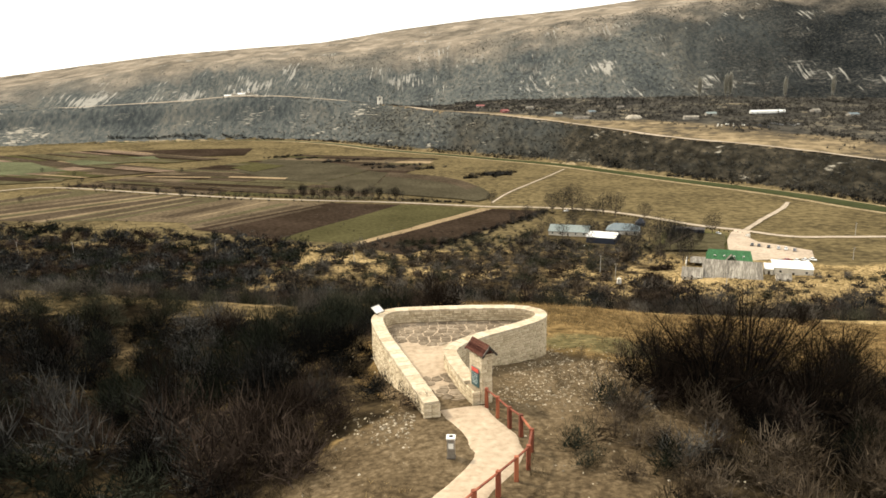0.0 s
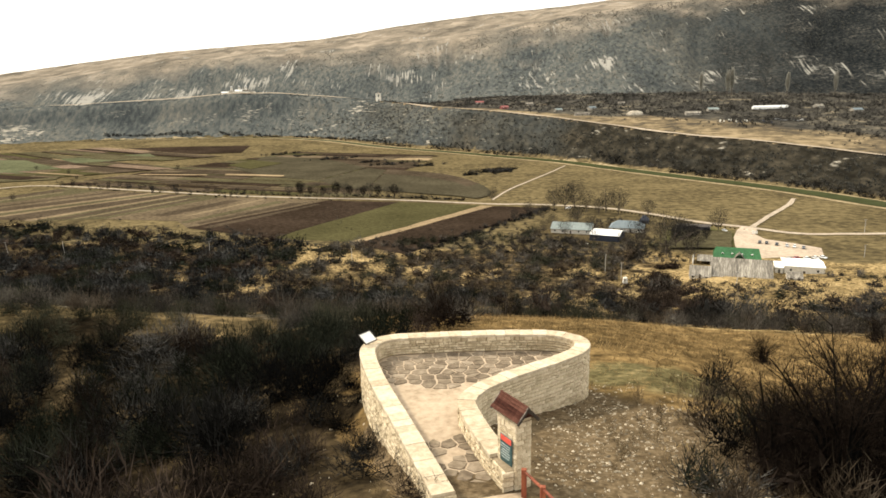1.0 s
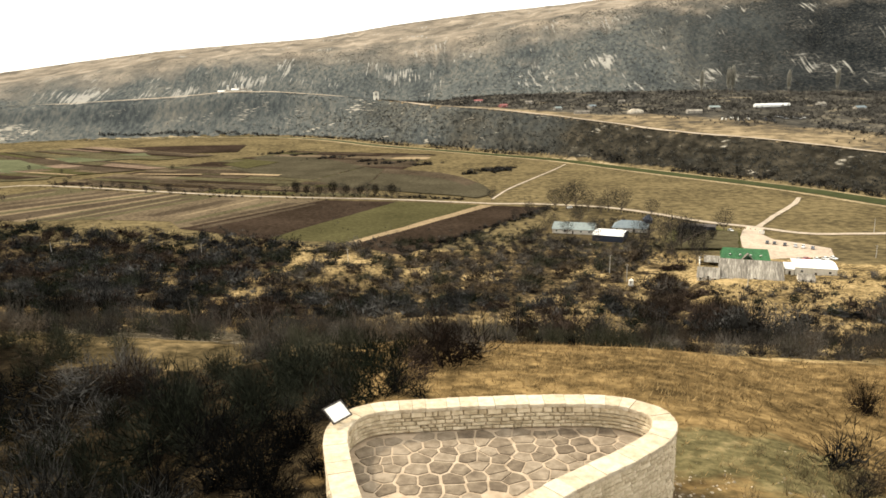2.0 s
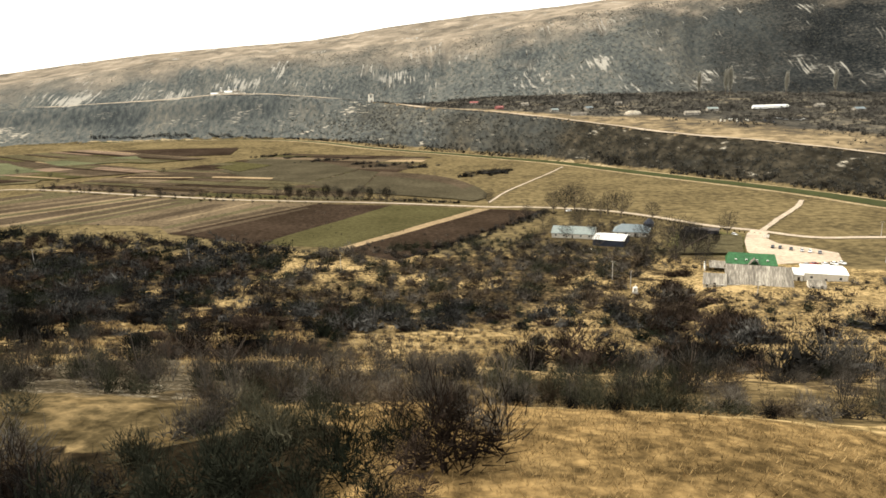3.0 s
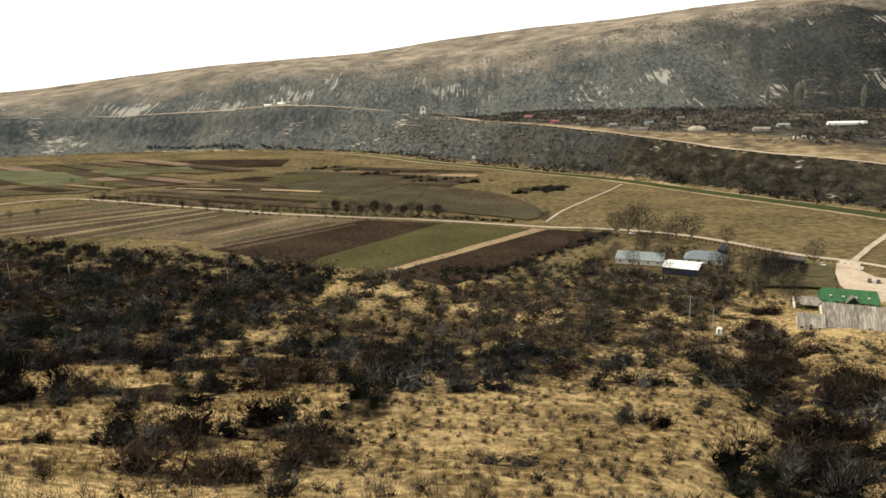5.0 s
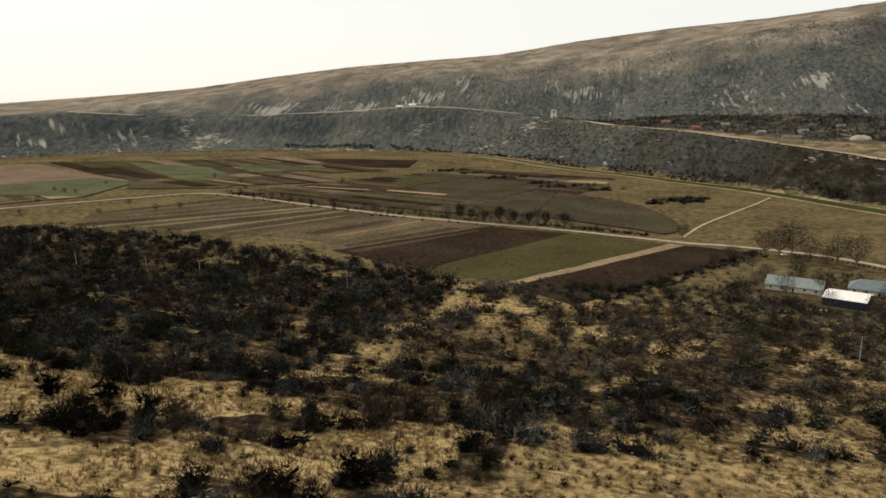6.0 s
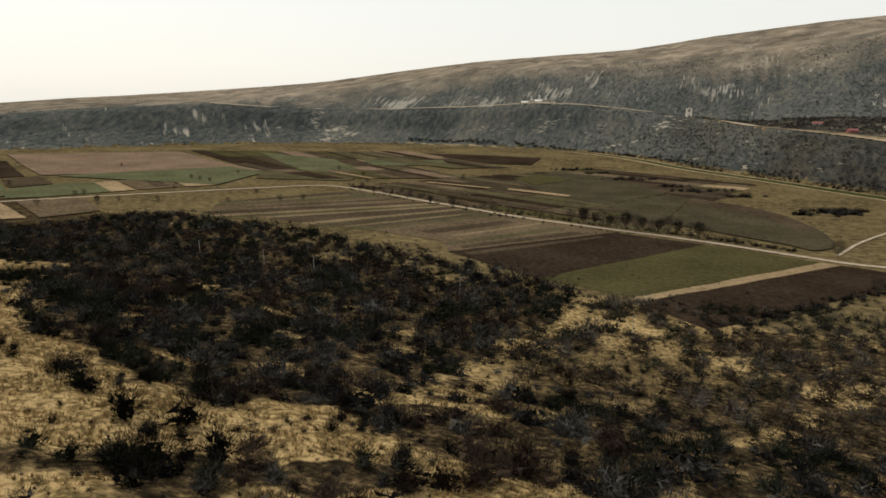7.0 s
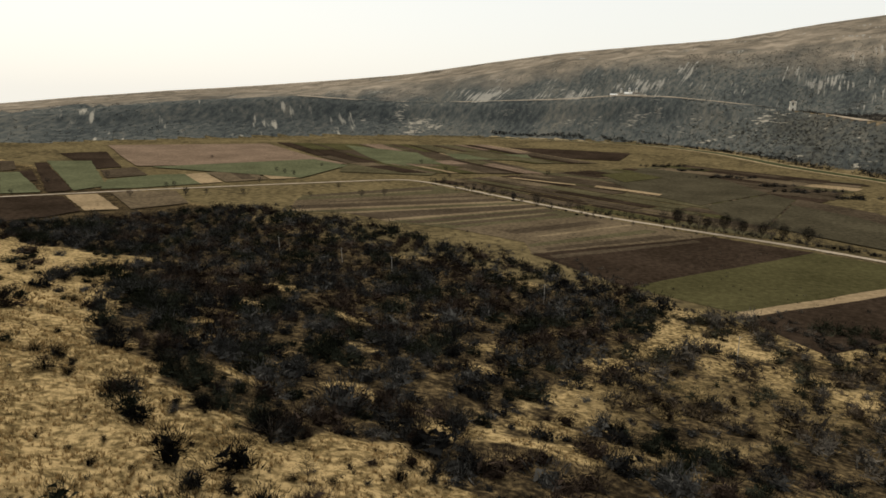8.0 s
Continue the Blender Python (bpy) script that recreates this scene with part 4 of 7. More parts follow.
def scrub_share(p):
    """How likely a shrub is at each place."""
    x, y = p[:, 0], p[:, 1]
    s = y + 0.2 * (x + 60)
    n = fbm(x / 22, y / 22, 3, 101) - 0.5
    n2 = fbm(x / 7, y / 7, 2, 102) - 0.5
    open_ = golden(x, y)
    d = 1.05 - 0.95 * smooth(0.24, 0.66, open_) + (0.5 * n + 0.9 * n2) * 0.45
    d = np.where(y > np.interp(x, FRONT_X, FRONT_Y) + 10 * n, 0, d)
    d = d + 0.30 * np.exp(-((x + 46) / 34) ** 2 - ((y - 292) / 52) ** 2) * (open_ < 0.75)
    for cx, cy, r in KEEP_OFF:
        d = np.where(np.hypot(x - cx, y - cy) < r, 0, d)
    return np.clip(d, 0, 0.97)


rng = random.Random(11)
mid = [clump(rng, 240, 0.64, 1.25, 0.0090, 4, 0.19, 50, (5, 7), bulk=0.25) for _ in range(8)]
little = [clump(rng, 54, 0.72, 1.2, 0.018, 3, 0.30, 14, (3, 4), bulk=0.24) for _ in range(6)]
little_fine = [clump(rng, 110, 0.72, 1.2, 0.0100, 5, 0.25, 22, (3, 5), bulk=0.22) for _ in range(5)]
sparse = [clump(rng, 100, 0.68, 1.3, 0.0140, 1, 0.22, 30, (4, 6), bulk=0.26) for _ in range(8)]
mid_green = [clump(rng, 240, 0.66, 1.25, 0.0094, 3, 0.18, 50, (5, 7), bulk=0.25) for _ in range(4)]
g = np.random.default_rng(21)
cand = jittered(-560, 330, 88, 545, 4.6, 22)
s_cand = cand[:, 1] + 0.2 * (cand[:, 0] + 60)
cand = cand[in_view(cand) & (s_cand > 114)]
keep = cand[g.random(len(cand)) < scrub_share(cand)]
keep = keep[g.random(len(keep)) < np.where(keep[:, 1] + 0.2 * (keep[:, 0] + 60) < 200, 1 - 0.25 * (keep[:, 0] < -30), 0.62)]
tint = fbm(keep[:, 0] / 16, keep[:, 1] / 16, 2, 130) + g.uniform(-0.12, 0.12, len(keep))
size = np.clip(g.lognormal(1.22, 0.48, len(keep)), 1.1, 6.4)
size *= (1.15 + 0.35 * (1 - smooth(215, 270, keep[:, 1] + 0.2 * (keep[:, 0] + 60)))) + 0.3 * smooth(45, 90, -keep[:, 0]) * smooth(250, 300, keep[:, 1])
gully = np.abs(keep[:, 0] - ravine_x(keep[:, 1]))
size *= 1 + 0.3 * np.exp(-((gully / 9) ** 2)) * smooth(225, 260, keep[:, 1])
s_keep = keep[:, 1] + 0.2 * (keep[:, 0] + 60)
size *= 1 + 0.36 * smooth(196, 212, s_keep)
open_k = golden(keep[:, 0], keep[:, 1])
small_ = (open_k > 0.36) * (s_keep < 212) * np.maximum(smooth(-55, -25, keep[:, 0]) * (1 - smooth(222, 258, s_keep)), 1 - smooth(148, 172, s_keep)) * (gully > 9)
size = np.where(small_ > 0.5, np.clip(size * 0.5, 0.8, 2.7), size)
tint = tint + 0.10 * (small_ > 0.5)
fine = [clump(rng, 420, 0.68, 1.25, 0.0062, 8, 0.20, 70, (4, 6), bulk=0.20) for _ in range(7)]
fine_green = [clump(rng, 420, 0.68, 1.2, 0.0066, 6, 0.19, 70, (4, 6), bulk=0.20) for _ in range(3)]
for name, label, where, brown, green_ in (
    ("shrubs", "on the upper slope", (s_keep < 204) & (small_ <= 0.5), fine, fine_green),
    ("far_shrubs", "on the slope", (s_keep >= 204) & (s_keep < 290), mid, mid_green),
    ("small_shrubs", "on the upper slope", (s_keep < 204) & (small_ > 0.5), little_fine, little_fine),
    ("lower_shrubs", "at the foot of the slope", s_keep >= 290, sparse, sparse),
):
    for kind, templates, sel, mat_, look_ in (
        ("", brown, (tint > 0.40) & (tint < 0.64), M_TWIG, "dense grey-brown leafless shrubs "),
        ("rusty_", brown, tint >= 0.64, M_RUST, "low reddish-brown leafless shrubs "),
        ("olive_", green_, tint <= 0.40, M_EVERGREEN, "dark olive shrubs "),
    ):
        # Farther shrubs take the twig colour that has haze painted in.
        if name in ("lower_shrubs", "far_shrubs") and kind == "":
            mat_ = M_HAZETWIG
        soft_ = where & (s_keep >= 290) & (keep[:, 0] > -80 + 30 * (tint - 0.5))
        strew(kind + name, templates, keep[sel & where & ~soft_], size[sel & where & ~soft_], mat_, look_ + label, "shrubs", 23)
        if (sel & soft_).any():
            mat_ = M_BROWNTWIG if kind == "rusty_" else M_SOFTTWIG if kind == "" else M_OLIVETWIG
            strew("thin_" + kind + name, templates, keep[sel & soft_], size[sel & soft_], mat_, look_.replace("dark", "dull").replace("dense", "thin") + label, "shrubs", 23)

# many low shrubs scattered over the open grass
cand = jittered(-330, 150, 118, 380, 2.6, 24)
s_c = cand[:, 1] + 0.2 * (cand[:, 0] + 60)
open_c = golden(cand[:, 0], cand[:, 1])
share = 0.70 * smooth(-100, -60, cand[:, 0]) * smooth(0.15, 0.5, open_c) + 0.20 * smooth(0.5, 0.8, open_c) * (1 - 0.6 * smooth(-110, -60, cand[:, 0]) * (1 - smooth(-50, -30, cand[:, 0]))) + 0.5 * (1 - smooth(0.2, 0.5, open_c)) * (1 - smooth(172, 190, s_c))
share = share * (0.35 + 1.3 * fbm(cand[:, 0] / 11, cand[:, 1] / 11, 2, 25))
share = share * (1 - 0.6 * smooth(0.5, 0.75, open_c) * (1 - smooth(-45, -20, cand[:, 0])))
share = np.where(s_c > 118, share, 0)
for cx, cy, r in KEEP_OFF:
    share = np.where(np.hypot(cand[:, 0] - cx, cand[:, 1] - cy) < r, 0, share)
low_shrubs = cand[(g.random(len(cand)) < share) & in_view(cand)]
low_size = np.clip(g.lognormal(0.45, 0.35, len(low_shrubs)), 0.8, 3.0)
reddish = g.random(len(low_shrubs)) < 0.55
near_low = low_shrubs[:, 1] + 0.2 * (low_shrubs[:, 0] + 60) < 205
open_side = low_shrubs[:, 0] > -62 + 10 * g.standard_normal(len(low_shrubs))
for name, templates, sel, red_mat, dark_mat in (("low_", little_fine, near_low & ~open_side, M_RUST, M_TWIG), ("low_far_", little, ~near_low & ~open_side, M_RUST, M_TWIG),
                                                ("low_brown_", little_fine, near_low & open_side, M_BROWNTWIG, M_SOFTTWIG), ("low_far_brown_", little, ~near_low & open_side, M_BROWNTWIG, M_SOFTTWIG)):
    strew(name + "rusty_shrubs", templates, low_shrubs[reddish & sel], low_size[reddish & sel], red_mat, "low reddish-brown leafless shrubs scattered in the grass", "shrubs", 26)
    strew(name + "dark_shrubs", templates, low_shrubs[~reddish & sel], low_size[~reddish & sel], dark_mat, "low grey-brown leafless shrubs scattered in the grass", "shrubs", 27)

# dry grass tufts over the slope
blade = []
for _ in range(5):
    t = []
    for _ in range(5):
        a, o = rng.uniform(0, 6.28), rng.uniform(0, 0.7)
        b = np.array([math.cos(a) * o, math.sin(a) * o, -0.05])
        e = b + np.array([rng.uniform(-0.7, 0.7), rng.uniform(-0.7, 0.7), rng.uniform(0.4, 0.9)])
        p = np.array([-math.sin(a), math.cos(a), 0]) * 0.05
        t += [b - p, b + p, e]
    blade.append(np.array(t, np.float32))
tufts = np.concatenate([jittered(-330, 190, 88, 330, 1.75, 31), jittered(-200, 60, 90, 232, 1.35, 32)])
s_t = tufts[:, 1] + 0.2 * (tufts[:, 0] + 60)
tufts = tufts[in_view(tufts) & (s_t > 84) & (golden(tufts[:, 0], tufts[:, 1]) > 0.42)]
tussock = []
for _ in range(6):
    t = []
    for _ in range(11):
        a, o = rng.uniform(0, 6.28), rng.uniform(0, 0.35)
        b = np.array([math.cos(a) * o, math.sin(a) * o, -0.05])
        e = b + np.array([math.cos(a) * 0.3 + rng.uniform(-0.25, 0.25), math.sin(a) * 0.3 + rng.uniform(-0.25, 0.25), rng.uniform(0.5, 1.0)])
        p = np.array([-math.sin(a), math.cos(a), 0]) * 0.09
        t += [b - p, b + p, e]
    tussock.append(np.array(t, np.float32))
clumps = jittered(-260, -30, 128, 262, 1.25, 33)
clumps = clumps[in_view(clumps) & (golden(clumps[:, 0], clumps[:, 1]) > 0.45) & (fbm(clumps[:, 0] / 5, clumps[:, 1] / 5, 2, 35) > 0.44)]
strew("grass_tussocks", tussock, clumps, g.uniform(0.45, 1.1, len(clumps)), M_STRAW, "golden dry grass tussocks on the open slope", "grass", 36)
strew("dry_grass", blade, tufts, g.uniform(0.4, 1.0, len(tufts)), M_STRAW, "pale dry grass tufts between the shrubs", "grass", 34)

# thickets round the lookout
near = [clump(rng, 310, 0.75, 1.25, 0.0056, 12, 0.27, 80, (4, 6), bulk=0.10) for _ in range(7)]
near_green = [clump(rng, 310, 0.72, 1.25, 0.0060, 10, 0.25, 80, (4, 6), bulk=0.10) for _ in range(3)]
cand = jittered(-75, 75, 2, 118, 2.15, 41)
x, y = cand[:, 0], cand[:, 1]
s = y + 0.2 * (x + 60)
n = fbm(x / 9, y / 9, 3, 43) - 0.5
wall_side = -x - (1.2 + 0.33 * np.clip(y - 29, 0, 11)) - 4.6 * (1 - smooth(25, 30.5, y)) + 6.0 * smooth(46, 56, y) + 9 * n
left = (1 - 0.52 * smooth(59, 69, y + 10 * n)) * smooth(0.4, 1.6, wall_side) * smooth(0, 6, y) * (1 - smooth(84, 92, s))
right = smooth(4.2, 6.2, x - 0.5 * np.clip(y - 27, 0, 11) + 3 * n) * (1 - smooth(40, 46, y + 3 * n)) * smooth(2, 8, y)
below = smooth(82, 87, s) * (1 - smooth(112, 124, s)) * (0.40 - 0.14 * smooth(12, 30, x) - 0.16 * smooth(14, 24, -x) + 0.26 * np.exp(-((x + 2) / 11) ** 2))
share = np.clip(1.0 * left + 0.97 * right + below + (1.6 - 1.1 * (left > 0.3)) * n * (left + right + below > 0.05), 0, 0.97)
share = np.where(np.hypot((x + 20) / 11, (y - 77) / 8) < 1, 0.7 * share, share)
share = np.where((x < np.interp(y, [20, 26, 30, 34, 37, 46], [3.6, 4.6, 6.5, 8.5, 9.5, 9.5])) & (y < 46) & (wall_side < 0.6), 0, share)
keep = cand[(g.random(len(cand)) < share) & in_view(cand, 12)]
tint = fbm(keep[:, 0] / 7, keep[:, 1] / 7, 2, 45) + g.uniform(-0.1, 0.1, len(keep))
size = np.clip(g.lognormal(1.12, 0.30, len(keep)), 1.4, 5.2)
size = np.where(keep[:, 0] < -4, size * 1.12, size)
size = np.where(keep[:, 1] > 62, np.minimum(size, 3.3), size)
room = -keep[:, 0] - (1.2 + 0.33 * np.clip(keep[:, 1] - 29, 0, 11))
size = np.where((keep[:, 0] > 6) & (keep[:, 1] < 50), np.clip(size, 1.2, np.minimum(0.9 + 0.22 * keep[:, 0], 3.4)), size)
size = np.where((keep[:, 0] < 0) & (keep[:, 1] < 50), np.minimum(size, 1.7 + 0.6 * np.maximum(room, 0)), size)
close = (keep[:, 1] < 62)
right_side = close & (keep[:, 0] > 6) & (g.random(len(keep)) < 0.7)
strew("brown_thicket", near, keep[right_side], size[right_side], M_BROWNTWIG, "low brown leafless scrub beside the footpath", "thicket", 50)
close = close & ~right_side
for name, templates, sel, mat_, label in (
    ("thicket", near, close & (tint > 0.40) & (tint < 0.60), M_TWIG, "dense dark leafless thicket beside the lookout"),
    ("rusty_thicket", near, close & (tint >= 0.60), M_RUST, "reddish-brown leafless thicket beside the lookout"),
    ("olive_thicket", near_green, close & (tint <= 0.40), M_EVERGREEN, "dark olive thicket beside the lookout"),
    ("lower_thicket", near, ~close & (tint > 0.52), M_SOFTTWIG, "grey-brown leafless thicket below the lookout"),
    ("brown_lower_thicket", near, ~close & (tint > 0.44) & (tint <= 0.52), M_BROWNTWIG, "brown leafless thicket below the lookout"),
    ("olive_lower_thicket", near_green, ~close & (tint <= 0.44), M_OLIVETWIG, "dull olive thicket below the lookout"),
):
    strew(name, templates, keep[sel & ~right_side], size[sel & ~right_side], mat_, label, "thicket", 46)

# tall thin-stemmed shrubs in the hollow below the brow and on the upper slope
stemmy = [wands(rng, 16, 0.0065) for _ in range(5)]
cand = jittered(-62, 50, 66, 130, 3.0, 243)
x, y = cand[:, 0], cand[:, 1]
s = y + 0.2 * (x + 60)
share = (0.10 + 0.5 * smooth(0.5, 0.66, fbm(x / 10, y / 10, 2, 244))) * smooth(83, 88, s) * (1 - smooth(118, 136, s))
keep = cand[g.random(len(cand)) < share]
strew("wand_shrubs", stemmy, keep, g.uniform(1.8, 4.2, len(keep)), M_SOFTTWIG, "tall thin-stemmed leafless shrubs in the hollow below the brow", "shrubs", 245)

# dry herbs and small saplings between path and thicket
herb = [clump(rng, 50, 0.9, 0.9, 0.006, 8, 0.4, 0, (2, 3), 0.7) for _ in range(5)]
cand = jittered(3.2, 20, 19, 45, 0.8, 47)
x, y = cand[:, 0], cand[:, 1]
share = smooth(0.42, 0.6, fbm(x / 3, y / 3, 3, 48) + 0.10 * smooth(6, 11, x) - 0.12 * smooth(27, 33, y))
keep = cand[(g.random(len(cand)) < share) & ~((x < 6.6) & (y > 35) & (y < 44))]
strew("dry_herbs", herb, keep, g.uniform(0.5, 1.3, len(keep)), M_DULLSTRAW, "brown dry herbs beside the footpath", "herbs", 49)
cand = jittered(-9, -0.5, 17, 31, 0.7, 147)
keep = cand[g.random(len(cand)) < smooth(0.45, 0.62, fbm(cand[:, 0] / 3, cand[:, 1] / 3, 3, 148) - 0.06 * (cand[:, 0] + 4))]
keep = keep[keep[:, 0] < -1.6 - 0.33 * np.clip(keep[:, 1] - 29, 0, 11) - 1.8 * (keep[:, 1] < 24)]
strew("dry_herbs", herb, keep, g.uniform(0.4, 1.0, len(keep)), M_DULLSTRAW, "brown dry herbs beside the lookout wall", "herbs", 149)

# golden grass on the brow of the knoll, sparse grass round the lookout
cand = jittered(-10, 62, 42, 90, 0.36, 51)
x, y = cand[:, 0], cand[:, 1]
s = y + 0.2 * (x + 60)
n = fbm(x / 6, y / 6, 3, 53) - 0.5
share = smooth(44, 52, y + 6 * n + 0.1 * x) * (1 - smooth(79, 85, s + 8 * n)) * smooth(-7, -2, x + 3 * n) * (0.7 + 1.6 * n)
keep = cand[(g.random(len(cand)) < share) & in_view(cand)]
strew("golden_grass", blade, keep, g.uniform(0.2, 0.5, len(keep)), M_BROWNSTRAW, "tall golden dry grass on the brow of the knoll", "grass", 54)
cand = jittered(-14, 16, 8, 48, 0.5, 55)
x, y = cand[:, 0], cand[:, 1]
off_path = ~((x > -5.5) & (x < 7.2) & (y > 28) & (y < 44)) & ~((x > -1.2) & (x < 3.4) & (y < 30))
share = smooth(0.50, 0.62, fbm(x / 4, y / 4, 3, 57)) * 0.8
keep = cand[(g.random(len(cand)) < share) & off_path]
strew("thin_grass", blade, keep, g.uniform(0.12, 0.35, len(keep)), M_STRAW, "thin dry grass on trodden soil", "grass", 58)

# scrub and woods on the ridge and the great hillside
far = [clump(rng, 9, 0.6, 1.3, 0.10, 0, 0.5, 0) for _ in range(6)]
th = np.concatenate([g.uniform(-39, 70, 72000), g.uniform(-38, 12, 60000)])
rr = np.sqrt(g.uniform(560**2, 2600**2, len(th)))
p = np.stack([CX - np.sin(np.radians(th)) * rr, CY + np.cos(np.radians(th)) * rr], -1)
_, ri, pl, hi, tp = land(p[:, 0], p[:, 1])
n = fbm(p[:, 0] / 45, p[:, 1] / 45, 3, 61) - 0.5
n3 = fbm(p[:, 0] / 160, p[:, 1] / 160, 2, 62) - 0.5
share = (ri > 0) * (ri < 0.97) * (0.75 - 0.45 * smooth(0.35, 0.9, ri) + 1.2 * n) * 3.0
share = np.where(pl > 0, 0.03 + 1.1 * np.maximum(0, n + n3) * smooth(0.25, 0.5, pl), share)
share = np.where((hi > 0) & (hi < 1), 0.5 * (1 - smooth(0.7, 1.0, hi)) + 1.2 * n + 0.8 * n3 + 0.25 * (th < 2), share)
share = np.where(tp > 0, np.maximum(0, 0.5 * n + 0.4 * n3 - 0.08) * (tp < 0.5), share)
sel = g.random(len(th)) < share
size = np.clip(g.lognormal(1.15, 0.3, len(th)), 1.8, 6.5)
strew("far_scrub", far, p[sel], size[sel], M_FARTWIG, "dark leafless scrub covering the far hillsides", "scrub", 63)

# rounder bushes and garden trees on the near ridge side and the plateau behind it
M_GREYTWIG = material("grey_garden_trees", [(0.25, (0.020, 0.0185, 0.0165)), (0.5, (0.040, 0.037, 0.032)), (0.78, (0.10, 0.091, 0.078))], 0.02, 0.95, 0, coarse=0.02, coarse_amount=0.5, island=0.22, tone=0.36)
round_ = [clump(rng, 24, 0.8, 1.25, 0.058, 0, 0.34, 0) for _ in range(6)]
th = g.uniform(-38, 26, 30000)
rr = np.sqrt(g.uniform(640**2, 1420**2, len(th)))
p = np.stack([CX - np.sin(np.radians(th)) * rr, CY + np.cos(np.radians(th)) * rr], -1)
_, ri, pl, hi, tp = land(p[:, 0], p[:, 1])
n = fbm(p[:, 0] / 30, p[:, 1] / 30, 3, 141) - 0.5
edge = np.interp(th, [-40, -30, -20, -10, 0], [0.12, 0.22, 0.30, 0.16, 0.08])
share = np.where((pl > 0) & (hi <= 0), np.clip(0.72 * smooth(-0.05, 0.1, pl - edge + 0.3 * n) + 1.9 * n * (pl > edge), 0, 0.95), 0) * (th < 9)
sel = g.random(len(th)) < share
strew("village_trees", round_, p[sel], np.clip(g.lognormal(1.45, 0.35, sel.sum()), 2, 8), M_GREYTWIG, "grey bare garden trees and bushes round the village", "trees", 142)
share = np.where((ri > 0.03) & (ri < 0.9), np.clip(1.2 - 0.8 * ri + 1.5 * n, 0, 0.95), 0)
sel = g.random(len(th)) < share * (1 - smooth(-18, 24, th))
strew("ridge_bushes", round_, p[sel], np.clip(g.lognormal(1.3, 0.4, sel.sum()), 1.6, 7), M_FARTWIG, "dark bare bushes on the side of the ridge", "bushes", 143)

# ---- the lookout ----
COPING_Z, FLOOR_Z = 81.5, 80.62
M_STONE = material("pale_limestone_blocks", [(0.28, (0.36, 0.29, 0.185)), (0.50, (0.56, 0.465, 0.32)), (0.72, (0.68, 0.58, 0.42))], 5.0, 0.9, 0.6, 14.0, coarse=0.7, coarse_amount=0.25, each=0.22, island=0.22, depth=0.02)
M_COPING = material("pale_limestone_coping", [(0.26, (0.34, 0.272, 0.18)), (0.50, (0.455, 0.38, 0.27)), (0.74, (0.56, 0.48, 0.36))], 4.0, 0.85, 0.5, 12.0, coarse=0.6, coarse_amount=0.3, each=0.30, depth=0.02)
M_MORTAR = material("lime_mortar", [(0.3, (0.22, 0.17, 0.11)), (0.7, (0.36, 0.29, 0.195))], 9.0, 0.95, 0.5, 30.0, coarse=0.8)
M_FLAG = material("grey_brown_flagstone", [(0.28, (0.11, 0.085, 0.06)), (0.50, (0.19, 0.15, 0.105)), (0.74, (0.29, 0.235, 0.17))], 3.0, 0.9, 0.5, 12.0, coarse=0.5, coarse_amount=0.3, each=0.3, depth=0.02)
M_SAND = material("pale_sandy_path", [(0.26, (0.26, 0.198, 0.13)), (0.50, (0.385, 0.302, 0.212)), (0.74, (0.47, 0.38, 0.275))], 3.0, 0.95, 0.4, 20.0, coarse=0.45, coarse_amount=0.4, depth=0.02)
M_REDWOOD = material("red_painted_wood", [(0.3, (0.10, 0.028, 0.014)), (0.5, (0.20, 0.052, 0.024)), (0.7, (0.33, 0.11, 0.05))], 3.0, 0.75, 0.4, 9.0, coarse=1.2, coarse_amount=0.3, each=0.2, stretch=(1, 1, 0.3), depth=0.01)
M_ROOFWOOD = material("dark_red_roof_boards", [(0.3, (0.030, 0.013, 0.010)), (0.5, (0.062, 0.026, 0.019)), (0.7, (0.11, 0.052, 0.037))], 3.0, 0.9, 0.4, 10.0, coarse=1.0, coarse_amount=0.3, each=0.35, depth=0.01)
M_PANEL = material("dark_teal_sign_print", [(0.35, (0.022, 0.055, 0.058)), (0.65, (0.05, 0.095, 0.095))], 2.0, 0.4, 0.0)
M_REDSIGN = material("red_sign_print", [(0.35, (0.55, 0.07, 0.05)), (0.65, (0.65, 0.11, 0.07))], 3.0, 0.4, 0.0)
M_PRINT = material("pale_sign_bars", [(0.4, (0.45, 0.5, 0.47)), (0.6, (0.55, 0.6, 0.57))], 3.0, 0.5, 0.0)
M_BOARD = material("white_sign_board", [(0.35, (0.72, 0.69, 0.61)), (0.65, (0.82, 0.79, 0.71))], 2.0, 0.7, 0.0, spec=0.1)
M_FRAME = material("dark_steel", [(0.35, (0.05, 0.04, 0.035)), (0.65, (0.09, 0.075, 0.06))], 5.0, 0.5, 0.1, metal=0.6)
M_STEEL = material("brushed_steel_bin", [(0.3, (0.30, 0.29, 0.27)), (0.7, (0.42, 0.41, 0.38))], 4.0, 0.4, 0.1, 30, metal=0.8, coarse=2.0)
# Solid black: some gravestones, and the dark inside of bin opening and doorway.
M_BLACK = material("plain_black", [(0.4, (0.012, 0.012, 0.012)), (0.6, (0.022, 0.02, 0.02))], 5.0, 0.8, 0.0)

